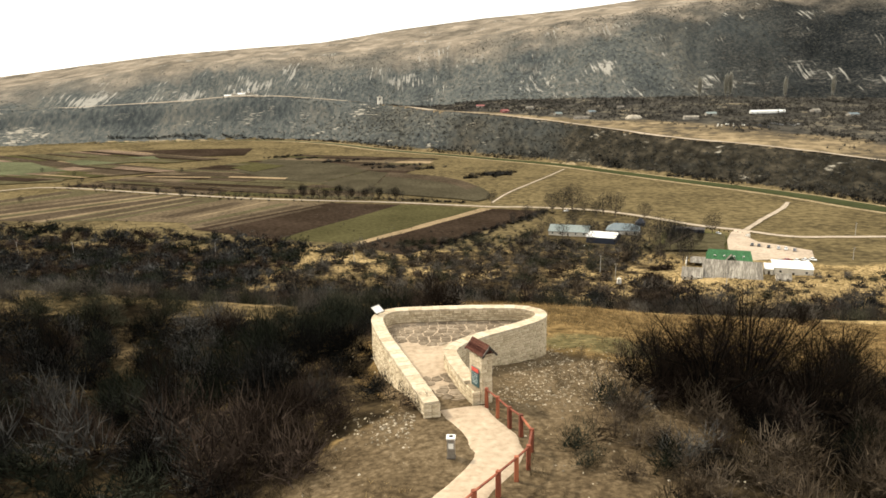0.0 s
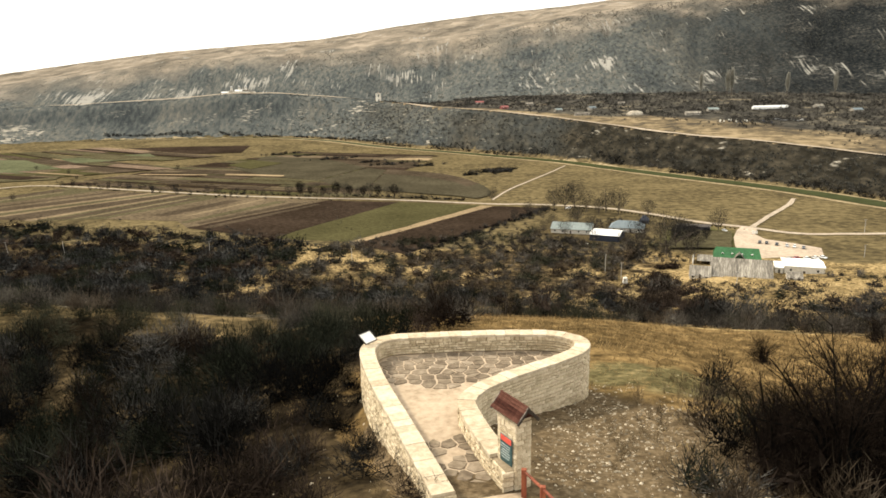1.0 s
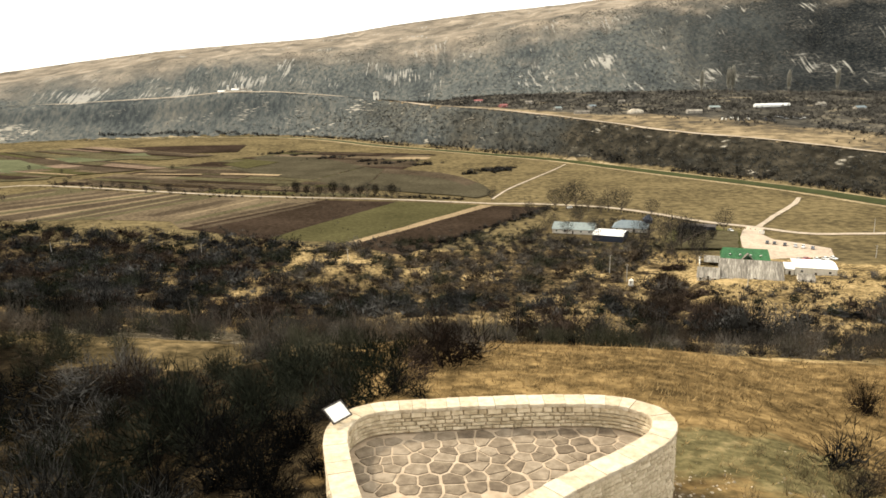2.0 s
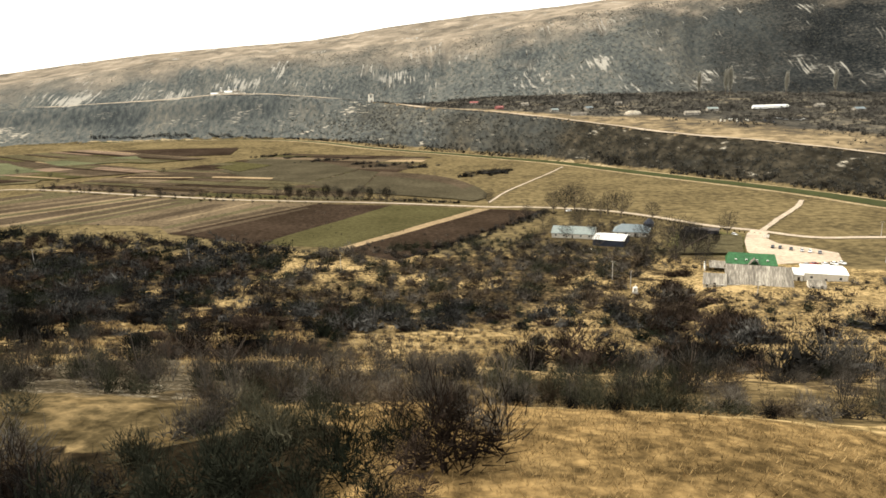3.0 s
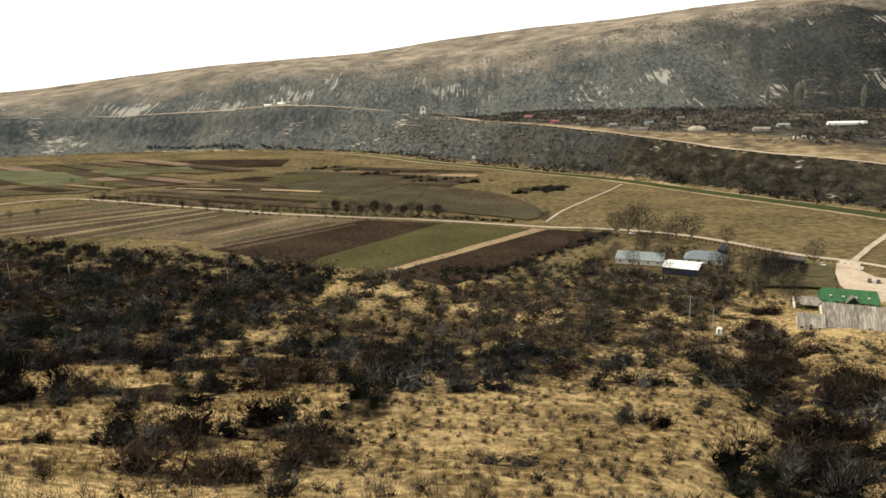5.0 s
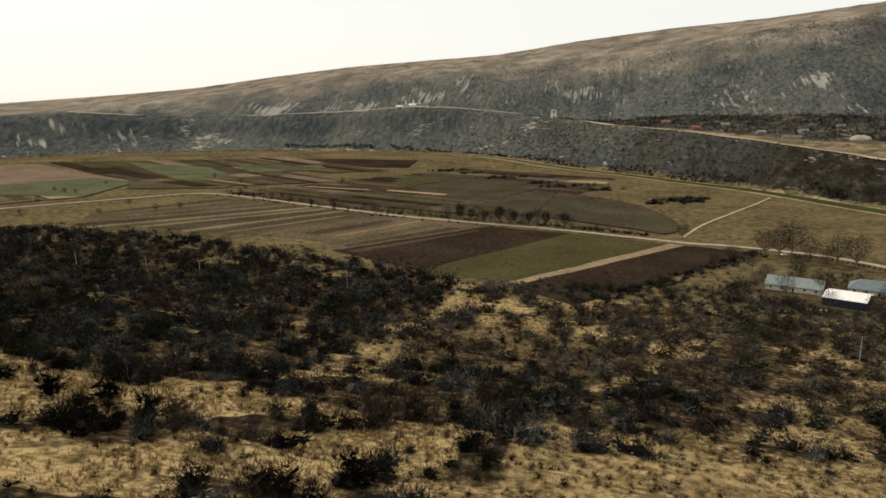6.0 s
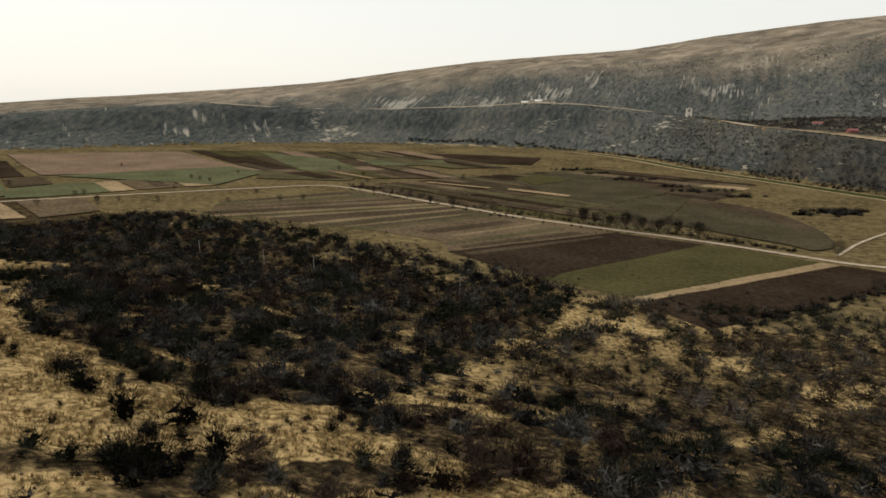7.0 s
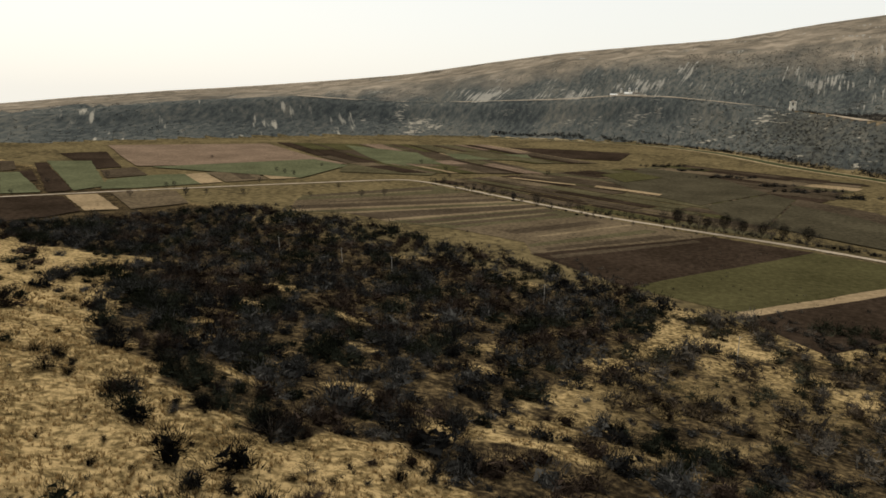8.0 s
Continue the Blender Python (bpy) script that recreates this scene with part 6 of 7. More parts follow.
# ---- trees ----
def bare_tree(rng, h, spread, name="tree", twig_mat=None, twigs=420, thick=0.03, upright=0.0):
    """A leafless tree: tapered trunk with limbs, and a crown of fine twigs."""
    tree = thing(name)
    bm = bmesh.new()
    trunk_top = h * rng.uniform(0.16, 0.24)
    rod(bm, (0, 0, -0.3), (0, 0, trunk_top), h * 0.017, h * 0.012, 7)
    tips = []
    for k in range(rng.randint(6, 8)):
        a = k * 2.4 + rng.uniform(-0.4, 0.4)
        start = Vector((0, 0, trunk_top * rng.uniform(0.75, 1.0)))
        out = spread * rng.uniform(0.25, 0.5) * (1 - upright)
        knee = start + Vector((math.cos(a) * out * 0.6, math.sin(a) * out * 0.6, h * rng.uniform(0.12, 0.25)))
        end = knee + Vector((math.cos(a + 0.3) * out * 0.6, math.sin(a + 0.3) * out * 0.6, h * rng.uniform(0.15, 0.36)))
        rod(bm, start, knee, h * 0.0075, h * 0.005, 4)
        rod(bm, knee, end, h * 0.005, h * 0.002, 4)
        tips += [(knee, end)] * 2
    lead = Vector((rng.uniform(-0.1, 0.1) * spread, rng.uniform(-0.1, 0.1) * spread, h * 0.86))
    rod(bm, (0, 0, trunk_top * 0.95), lead, h * 0.012, h * 0.003, 5)
    tips.append((Vector((0, 0, trunk_top)), lead))
    part("trunk", bm, M_BARK, tree)
    tri = []
    for _ in range(twigs):
        a, b = rng.choice(tips)
        d = Vector((rng.gauss(0, 1), rng.gauss(0, 1), rng.gauss(0.1, 1))).normalized() * rng.uniform(0.25, 1.0) ** 0.5
        full = Vector((0, 0, h * 0.53)) + Vector((d.x * spread * 0.46 * (0.70 + 0.30 * d.z), d.y * spread * 0.46 * (0.70 + 0.30 * d.z), d.z * h * (0.40 + 0.06 * upright)))
        s0 = full.lerp(a.lerp(b, rng.uniform(0.1, 1.0)), rng.uniform(0.0, 0.5))
        way = d * 0.8 + Vector((rng.gauss(0, 0.6), rng.gauss(0, 0.6), rng.gauss(0.35 + upright, 0.4)))
        way = way.normalized() * h * rng.uniform(0.05, 0.13)
        off = Vector((0, 0, 0))
        side = way.cross(Vector((rng.uniform(-1, 1), rng.uniform(-1, 1), rng.uniform(-1, 1)))).normalized() * thick
        tri += [s0 + off - side, s0 + off + side, s0 + off + way]
    part("crown", mesh_of("crown", np.array([tuple(q) for q in tri]), np.arange(len(tri)).reshape(-1, 3)), twig_mat or M_TWIG, tree)
    return tree


M_PALETWIG = material("pale_grey_twigs", [(0.3, (0.20, 0.19, 0.155)), (0.5, (0.30, 0.285, 0.235)), (0.7, (0.40, 0.375, 0.315))], 0.3, 0.9, 0, island=0.3)


def tall_shrub(rng, twigs=2600, core=200, thick=0.0075, twig_mat=None, stems=16):
    """A tangled bare shrub about 6 m high: thin stems that fork from one root, side branches with fine twigs, and a mass of twigs."""
    ob = thing("tall_shrub")
    bm = bmesh.new()
    tri = []

    def shoot(p, q, t):
        side = (q - p).cross(Vector((rng.uniform(-1, 1), rng.uniform(-1, 1), 0.3))).normalized() * t
        tri.extend([tuple(p - side), tuple(p + side), tuple(q)])

    for _ in range(stems):
        a, out = rng.uniform(0, 6.28), rng.uniform(0.3, 3.2)
        knee = Vector((math.cos(a) * out * 0.35, math.sin(a) * out * 0.35, rng.uniform(1.2, 2.4)))
        end = Vector((math.cos(a) * out, math.sin(a) * out, rng.uniform(3.4, 5.4) - 0.35 * out))
        rod(bm, (math.cos(a) * 0.25, math.sin(a) * 0.25, -0.3), knee, 0.05, 0.032, 4)
        rod(bm, knee, end, 0.032, 0.010, 4)
        for _ in range(twigs // 220):
            p = knee.lerp(end, rng.uniform(-0.2, 1.0))
            q = p + Vector((math.cos(a) * 0.3 + rng.gauss(0, 0.55), math.sin(a) * 0.3 + rng.gauss(0, 0.55), rng.uniform(0.4, 1.3)))
            shoot(p, q, 0.014)
            for _ in range(7):
                m = p.lerp(q, rng.uniform(0.25, 1.0))
                shoot(m, m + Vector((rng.gauss(0, 0.24), rng.gauss(0, 0.24), rng.uniform(0.0, 0.5))), 0.0055)
    part("trunk", bm, M_TWIG, ob)
    tri = np.concatenate([np.array(tri, np.float32), clump(rng, twigs, 4.8, 7.4, thick, 0, 0.14, core, (5, 7), 0.35, 0.09)])
    part("crown", mesh_of("crown", tri, np.arange(len(tri)).reshape(-1, 3)), twig_mat or M_TWIG, ob)
    return ob


def plant(tree, x, y, scale, label, group, category="tree", squash=1.0):
    ob = copy_thing(tree, Matrix.Translation((x, y, ground_z(x, y))) @ Matrix.Rotation(x * 1.7 + y, 4, "Z"))
    ob.scale = (scale, scale, scale * squash)
    return tagged(ob, label, category, group)


rng = random.Random(301)
kinds = [bare_tree(rng, 9, 10, twig_mat=M_GREYTWIG, twigs=1300, thick=0.027) for _ in range(3)]
dark = bare_tree(rng, 9, 7, twig_mat=M_TWIG, twigs=2200, thick=0.026)
poplar = bare_tree(rng, 38, 7.5, twig_mat=M_PALETWIG, twigs=3200, thick=0.12, upright=0.85)
small = [bare_tree(rng, 4, 4.6, twigs=520, thick=0.014) for _ in range(2)]
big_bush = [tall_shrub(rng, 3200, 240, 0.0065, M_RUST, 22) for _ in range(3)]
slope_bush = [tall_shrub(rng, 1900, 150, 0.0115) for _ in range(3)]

for k, (x, y, sc) in enumerate([(93, 543, 1.5), (101, 548, 1.6), (84, 540, 1.3), (121, 528, 1.3), (128, 518, 1.45), (146, 505, 1.0), (124, 392, 1.7), (133, 404, 1.4), (140, 412, 1.2), (176, 452, 1.1), (40, 592, 0.8), (92, 487, 1.0), (116, 425, 1.0), (124, 436, 1.1), (131, 426, 0.9), (70, 500, 0.9), (62, 520, 0.8), (76, 445, 0.8), (95, 455, 0.9), (128, 366, 0.9), (50, 505, 0.6), (108, 535, 1.2), (114, 520, 0.9), (137, 398, 1.2), (145, 402, 1.0), (86, 470, 0.9), (72, 470, 0.8), (64, 455, 0.7), (105, 412, 0.8), (112, 402, 0.8), (90, 425, 0.7), (120, 380, 0.8)]):
    plant(kinds[k % 3], x, y, 1.75 * sc, "bare grey-brown tree near the sheds by the road", "trees near the sheds")
for x, y, sc in ((147, 421, 1.4), (153, 428, 1.2), (158, 424, 1.1), (141, 428, 1.2)):
    plant(dark, x, y, sc, "dark bare tree in the garden by the road", "garden trees")
for k in range(17):
    x, y = on_road(118 + k * 6.5 + rng.uniform(-2.5, 2.5), 7 + rng.uniform(-1.5, 2.0))
    plant(dark if k % 2 else kinds[k % 3], x, y, rng.uniform(1.3, 1.9), "slim bare tree in a row beside the gravel road", "roadside trees")
for k in range(34):
    x, y = on_road(240 + k * 8.5 + rng.uniform(-5, 5), rng.choice([-7, 7.5, 8]) + rng.uniform(-1.5, 2.5))
    plant(kinds[k % 3], x, y, rng.uniform(0.5, 0.95), "small bare tree beside the gravel road", "roadside trees")
for th, r in ((-21.1, 1233), (-23.3, 1250), (-23.0, 1246), (-27.1, 1288), (-30.2, 1325)):
    x, y = polar(th, r - 22)
    plant(poplar, x, y, rng.uniform(1.0, 1.25), "tall slender bare poplar at the foot of the hillside", "poplars")
for x, y in ((-717, 518), (-712, 580), (-785, 787), (-601, 800), (-599, 566), (-544, 544), (-530, 555), (-502, 573), (-570, 505), (-549, 641), (-568, 713), (-441, 595), (-404, 622),
             (-391, 639), (-666, 455), (-457, 655), (-607, 726), (-584, 715), (-450, 850), (-520, 905), (-330, 880), (-410, 790), (-595, 572), (-540, 540)):
    plant(kinds[int(-x) % 3], x, y, rng.uniform(0.7, 1.0), "lone bare tree among the fields", "field trees")
for x, y, sc in ((6.7, 92, 1.1), (-22, 99, 1.4), (-26, 88, 1.2), (-102, 199, 1.7), (-86, 190, 1.2), (40, 96, 1.0), (-30, 112, 1.2), (-8, 104, 0.9), (24, 100, 1.1), (-118, 206, 1.1), (-92, 214, 1.2), (-47, 150, 1.3), (-70, 168, 1.1), (20, 150, 1.1), (52, 120, 1.2), (-150, 226, 1.3)):
    plant(small[int(abs(x)) % 2], x, y, sc, "small bare thorn tree on the slope", "slope saplings")
for x, y, sc in ((12.2, 30.4, 1.15), (14.8, 32.4, 1.30), (10.4, 31.6, 0.8), (17.6, 31.4, 1.02), (16.4, 35.5, 1.0), (12.6, 35.0, 0.6), (20.8, 33.8, 0.85), (23.5, 41.0, 0.7), (26.5, 44, 0.8), (24.5, 36, 0.55), (29.5, 37.5, 0.65), (-8.6, 33.5, 0.55), (-21, 47, 0.7), (-33, 55, 0.7), (-14.5, 30, 0.6), (-27, 38, 0.65), (-10.5, 38.5, 0.6), (-17.5, 39.5, 0.7), (-12.5, 46.5, 0.6), (-24, 31, 0.65), (-38, 46, 0.8), (-19, 25.5, 0.5), (14.6, 29.5, 0.4), (19.5, 32.0, 0.45)):
    plant((big_bush if sc > 0.65 else slope_bush)[int(abs(x)) % 3], x, y, sc, "tall tangled bare shrub beside the lookout", "tall shrubs", "shrub")
for x, y, sc in ((-149, 188, 1.0), (-165, 195, 0.8), (-145, 190, 0.7), (-131, 189, 0.9), (-116, 197, 0.9), (-128, 210, 0.8), (-266, 262, 0.9), (-232, 244, 0.9), (-234, 259, 0.9), (-113, 223, 0.8), (-106, 227, 0.85), (-94, 222, 1.0), (-86, 220, 1.0), (-147, 214, 0.8), (-87, 188, 0.5), (-82, 191, 0.45), (-114, 171, 0.35), (-113, 176, 0.3), (-126, 196, 0.35), (-120, 170, 0.3), (-101, 172, 0.3), (-78, 202, 0.9), (-74, 206, 0.9), (-300, 298, 0.8), (-284, 284, 0.7), (-262, 276, 0.6), (-322, 332, 0.8), (-252, 264, 0.7), (-308, 285, 0.5), (-58, 300, 0.9), (-44, 322, 0.8), (-70, 318, 0.9), (-36, 296, 0.8), (-52, 276, 0.9), (-28, 318, 0.8), (-64, 338, 0.8), (-24, 344, 0.7)):
    plant(slope_bush[int(abs(x)) % 3], x, y, sc, "rounded dark bare bush on the golden slope", "slope bushes", "shrub", 0.8)
for x, y, sc in ((14.8, 25.4, 0.45), (13.5, 27.4, 0.4), (24.0, 37.0, 0.5), (9.6, 23.4, 0.35), (15.9, 25.2, 0.45), (8.7, 25.5, 0.3), (17.7, 33.2, 0.4), (16.3, 73.2, 0.3), (6.0, 69.6, 0.25), (25.2, 98.9, 0.25), (16.9, 69.3, 0.3), (7.9, 67.6, 0.25), (40.1, 102.4, 0.3), (3.5, 73.5, 0.35)):
    plant(slope_bush[int(abs(x)) % 3], x, y, sc, "low tangled bare shrub in the dry grass of the knoll", "low shrubs", "shrub", 0.85)
plant(big_bush[0], -0.4, 64.5, 0.42, "low spreading bare shrub on the grassy brow", "tall shrubs", "shrub")
plant(big_bush[1], 33, 62, 0.45, "low spreading bare shrub on the grassy brow", "tall shrubs", "shrub")
plant(big_bush[1], 21, 55, 0.40, "low spreading bare shrub on the grassy brow", "tall shrubs", "shrub")
for t in (*kinds, dark, poplar, *small, *big_bush, *slope_bush):
    for o in (*t.children_recursive, t):
        bpy.data.objects.remove(o)

# large dark bushes in the ravine below the barns
g = np.random.default_rng(400)
ravine = np.concatenate([g.normal(0, 1, (n, 2)) * (a, b) + (x, y) for x, y, a, b, n in ((82, 268, 3.6, 4, 16), (88, 283, 4, 4, 16), (94, 298, 4, 4, 14), (99, 312, 3.4, 4, 14), (104, 324, 3, 4, 8),
                                                                                     (77, 216, 3, 3, 10), (82, 226, 3.6, 3.5, 12), (87, 237, 3, 3.5, 10), (60, 196, 3, 4, 6), (52, 180, 3, 4, 5), (112, 352, 3, 5, 6))])
strew("ravine_bushes", mid, ravine, g.uniform(6.0, 11.0, len(ravine)), M_RUST, "large dark bare bushes in the ravine", "bushes", 399)

# scattered bushes and weeds where the scrub runs out into the strips of field
edge_x = g.uniform(-480, 70, 900)
edge_y = np.interp(edge_x, FRONT_X, FRONT_Y) + np.abs(g.normal(0, 14, 900)) - 3
edge = np.stack([edge_x, edge_y], -1)
edge = edge[fbm(edge[:, 0] / 25, edge[:, 1] / 25, 3, 398) > 0.5]
strew("field_edge_bushes", sparse, edge, g.uniform(1.2, 4.0, len(edge)), M_SOFTTWIG, "bare bushes along the edge of the fields", "bushes", 397)

# an overgrown hedge between the ploughed strip and the orchard
u = g.random(150)
hedge = np.stack([-24 + 106 * u, 402 + 154 * u], -1) + g.normal(0, 1, (150, 2)) * 3.0 + (3, -3)
strew("hedge_bushes", sparse, hedge, g.uniform(2.5, 6.0, len(hedge)), M_TWIG, "overgrown dark bare hedge beside the ploughed field", "bushes", 395)

# bushes along the river meadow and the foot of the ridge
g = np.random.default_rng(401)
spots = []
for cx, cy, wx, wy, n in ((60, 806, 34, 16, 90), (-60, 905, 40, 12, 30), (-20, 880, 20, 8, 18), (-95, 935, 18, 8, 16), (-150, 985, 40, 12, 30), (-205, 1040, 30, 10, 22), (30, 775, 9, 6, 12), (-240, 1075, 34, 12, 30)):
    q = g.normal(0, 0.45, (n, 2)) * (wx, wy)
    a = math.radians(35)
    spots.append(np.stack([cx + q[:, 0] * math.cos(a) - q[:, 1] * math.sin(a), cy + q[:, 0] * math.sin(a) + q[:, 1] * math.cos(a)], -1))
spots = np.concatenate(spots)
strew("meadow_bushes", sparse, spots, g.uniform(4.5, 9.0, len(spots)), M_TWIG, "dark bare bushes on the river meadow", "bushes", 402)
line = curve_points(RIVER, 3.0)
d = np.gradient(line, axis=0)
d /= np.linalg.norm(d, axis=1)[:, None]
norm = np.stack([d[:, 1], -d[:, 0]], -1)
bank = np.concatenate([line + norm * (24 + g.normal(0, 4, (len(line), 1))) for _ in range(3)])
bank = bank[(fbm(bank[:, 0] / 30, bank[:, 1] / 30, 2, 405) > 0.40)]
strew("bank_bushes", round_, bank, g.uniform(3.0, 7.0, len(bank)), M_TWIG, "dark bare bushes along the far river bank", "bushes", 403)
near_bank = line - norm * (15 + g.normal(0, 1.5, (len(line), 1)))
near_bank = near_bank[fbm(near_bank[:, 0] / 30, near_bank[:, 1] / 30, 2, 408) > 0.56]
strew("reeds", little, near_bank, g.uniform(1.0, 2.2, len(near_bank)), M_STRAW, "pale dry reeds along the near river bank", "reeds", 404)
road_bush = np.array([on_road(g.uniform(62, 165), 11 + abs(g.normal(0, 4))) for _ in range(110)] + [on_road(g.uniform(170, 520), g.choice([-9, 9, 12]) + g.normal(0, 2.5)) for _ in range(170)])
strew("roadside_bushes", little, road_bush, g.uniform(2.0, 5.5, len(road_bush)), M_TWIG, "low bare bushes beside the gravel road", "bushes", 406)
orchard = jittered(42, 128, 370, 500, 4.0, 407)
orchard = orchard[(np.hypot(orchard[:, 0] - 100, orchard[:, 1] - 440) > 20) & (np.hypot(orchard[:, 0] - 80, orchard[:, 1] - 458) > 17) & (orchard[:, 1] < 455 + 0.6 * (orchard[:, 0] - 42))]
strew("orchard_bushes", little, orchard, g.uniform(2.0, 5.0, len(orchard)), M_SOFTTWIG, "rows of low bare orchard trees before the sheds", "bushes", 409)
weeds = np.concatenate([jittered(-420, 120, 560, 1000, 9.0, 410), jittered(-440, 40, 470, 700, 8.0, 413)])
weeds = weeds[(fbm(weeds[:, 0] / 40, weeds[:, 1] / 40, 3, 411) > 0.55)]
weeds = np.concatenate([weeds, np.array([(-717, 518), (-712, 580), (-601, 800), (-599, 566), (-544, 544), (-530, 555), (-502, 573), (-570, 505)])[g.integers(0, 8, 90)] + g.normal(0, 4.5, (90, 2))])
strew("field_weeds", far, weeds, g.uniform(0.6, 2.0, len(weeds)), M_SOFTTWIG, "dry weeds and small bushes on field margins", "weeds", 412)

# ---- buildings in the valley ----
M_GREENROOF = material("green_sheet_roof", [(0.3, (0.010, 0.052, 0.014)), (0.5, (0.017, 0.085, 0.022)), (0.7, (0.035, 0.125, 0.042))], 0.8, 0.5, 0.2, 2.0, coarse=0.15, coarse_amount=0.4)
M_GREYROOF = material("weathered_slate_roof", [(0.30, (0.09, 0.080, 0.066)), (0.5, (0.185, 0.165, 0.135)), (0.70, (0.36, 0.33, 0.27))], 0.7, 0.85, 0.3, 2.0, coarse=0.15, coarse_amount=0.5, each=0.2, stretch=(2.6, 0.3, 0.3))
M_WHITEROOF = material("white_sheet_roof", [(0.3, (0.70, 0.68, 0.63)), (0.7, (0.80, 0.79, 0.75))], 0.8, 0.5, 0.1, 2.0, coarse=0.1, coarse_amount=0.3)
M_SHEDROOF = material("grey_green_sheet_roof", [(0.3, (0.13, 0.155, 0.145)), (0.7, (0.23, 0.26, 0.245))], 0.7, 0.75, 0.2, 2.0, coarse=0.12, coarse_amount=0.4)
M_BLUEROOF = material("grey_blue_sheet_roof", [(0.3, (0.10, 0.125, 0.135)), (0.7, (0.16, 0.19, 0.20))], 0.7, 0.75, 0.2, 2.0, coarse=0.12, coarse_amount=0.3)
M_PLASTER = material("pale_plaster", [(0.3, (0.50, 0.46, 0.38)), (0.7, (0.66, 0.61, 0.52))], 0.8, 0.9, 0.2, 4.0, coarse=0.2, coarse_amount=0.4)
M_NAVY = material("dark_navy_cladding", [(0.3, (0.018, 0.022, 0.035)), (0.7, (0.032, 0.038, 0.055))], 0.8, 0.6, 0.2, 3.0)
M_DARKGREEN = material("dark_green_paint", [(0.3, (0.018, 0.05, 0.022)), (0.7, (0.032, 0.075, 0.035))], 0.8, 0.6, 0.1, 3.0)
M_REDROOF = material("red_tile_roof", [(0.3, (0.17, 0.058, 0.052)), (0.7, (0.27, 0.09, 0.08))], 0.8, 0.8, 0.2, 3.0)
M_GLASS = material("dark_window_glass", [(0.4, (0.02, 0.025, 0.03)), (0.6, (0.035, 0.04, 0.045))], 1.0, 0.08, 0.0, spec=0.6)
M_LIME = material("limestone_ashlar", [(0.3, (0.55, 0.51, 0.43)), (0.7, (0.72, 0.68, 0.59))], 0.7, 0.85, 0.3, 2.0, coarse=0.1, coarse_amount=0.3)


def roof_sheet(bm, l, w, h0, h1, over, hip=0.0, thick=0.12):
    """A gabled (or hipped) roof of two or four slopes with thickness, over a plan l by w; ridge along x."""
    hl, hw = l / 2 + over, w / 2 + over
    drop = over * (h1 - h0) / (w / 2)
    e, r = h0 - drop, h1
    ridge = [(-hl + hip, 0, r), (hl - hip, 0, r)]
    eaves = [(-hl, -hw, e), (hl, -hw, e), (hl, hw, e), (-hl, hw, e)]
    top = [bm.verts.new(p) for p in (*eaves, *ridge)]
    low = [bm.verts.new((x, y, z - thick)) for x, y, z in (*eaves, *ridge)]
    for a in ((0, 1, 5, 4), (2, 3, 4, 5), (1, 2, 5), (3, 0, 4)):
        if len(a) == 3 and not hip:
            continue
        bm.faces.new([top[k] for k in a])
        bm.faces.new([low[k] for k in a][::-1])
    edge = [(0, 1), (1, 2), (2, 3), (3, 0)] if hip else [(0, 1), (1, 5), (5, 2), (2, 3), (3, 4), (4, 0)]
    for a, b in edge:
        bm.faces.new((top[a], low[a], low[b], top[b]))
    return bm


def walls_of(bm, l, w, h0, h1, gable=True):
    """Walls up to the eaves, with gable ends."""
    lo = [bm.verts.new((x, y, -0.5)) for x, y in ((-l / 2, -w / 2), (l / 2, -w / 2), (l / 2, w / 2), (-l / 2, w / 2))]
    hi = [bm.verts.new((v.co.x, v.co.y, h0)) for v in lo]
    for k in range(4):
        bm.faces.new((lo[k], lo[(k + 1) % 4], hi[(k + 1) % 4], hi[k]))
    if gable:
        for a, b, x in ((1, 2, l / 2), (3, 0, -l / 2)):
            t = bm.verts.new((x, 0, h1 - 0.15))
            bm.faces.new((hi[a], hi[b], t))
    return bm


def house(name, x, y, turn, l, w, h0, h1, wall, roof, label, windows=0, hip=0.0, over=0.4, door=True, ribs=0, category="building", z=None):
    ob = thing(name, Matrix.Translation((x, y, ground_z(x, y) if z is None else z)) @ Matrix.Rotation(radians(turn), 4, "Z"), label, category)
    part("wall", walls_of(bmesh.new(), l, w, h0, h1, not hip), wall, ob)
    top = part("roof", roof_sheet(bmesh.new(), l, w, h0, h1, over, hip), roof, ob)
    slope = math.atan2(h1 - h0, w / 2)
    run_ = math.hypot(h1 - h0, w / 2)
    for side in (-1, 1):
        for k in range(ribs):
            xx = -l / 2 + l * (k + 0.5) / ribs
            rib = part("roof_seam", box(bmesh.new(), (0.08, run_ + 0.3, 0.06), Matrix(), 0.0), roof, top)
            rib.matrix_local = Matrix.Translation((xx, side * w / 4, (h0 + h1) / 2 + 0.03)) @ Matrix.Rotation(-side * slope, 4, "X")
    for k in range(windows):
        xx = -l / 2 + l * (k + 0.5) / windows
        if door and k == windows // 2:
            part("door", box(bmesh.new(), (1.0, 0.08, 2.0), Matrix.Translation((xx, -w / 2 - 0.02, 1.0)), 0.01), M_FRAME, ob)
            continue
        win = part("window", box(bmesh.new(), (1.3, 0.10, 1.3), Matrix.Translation((xx, -w / 2 - 0.01, h0 * 0.55)), 0.01), M_BOARD, ob, "pale window frame")
        part("pane", box(bmesh.new(), (1.1, 0.05, 1.1), Matrix.Translation((xx, -w / 2 - 0.05, h0 * 0.55)), 0.0), M_GLASS, win, "dark window pane")
    return ob


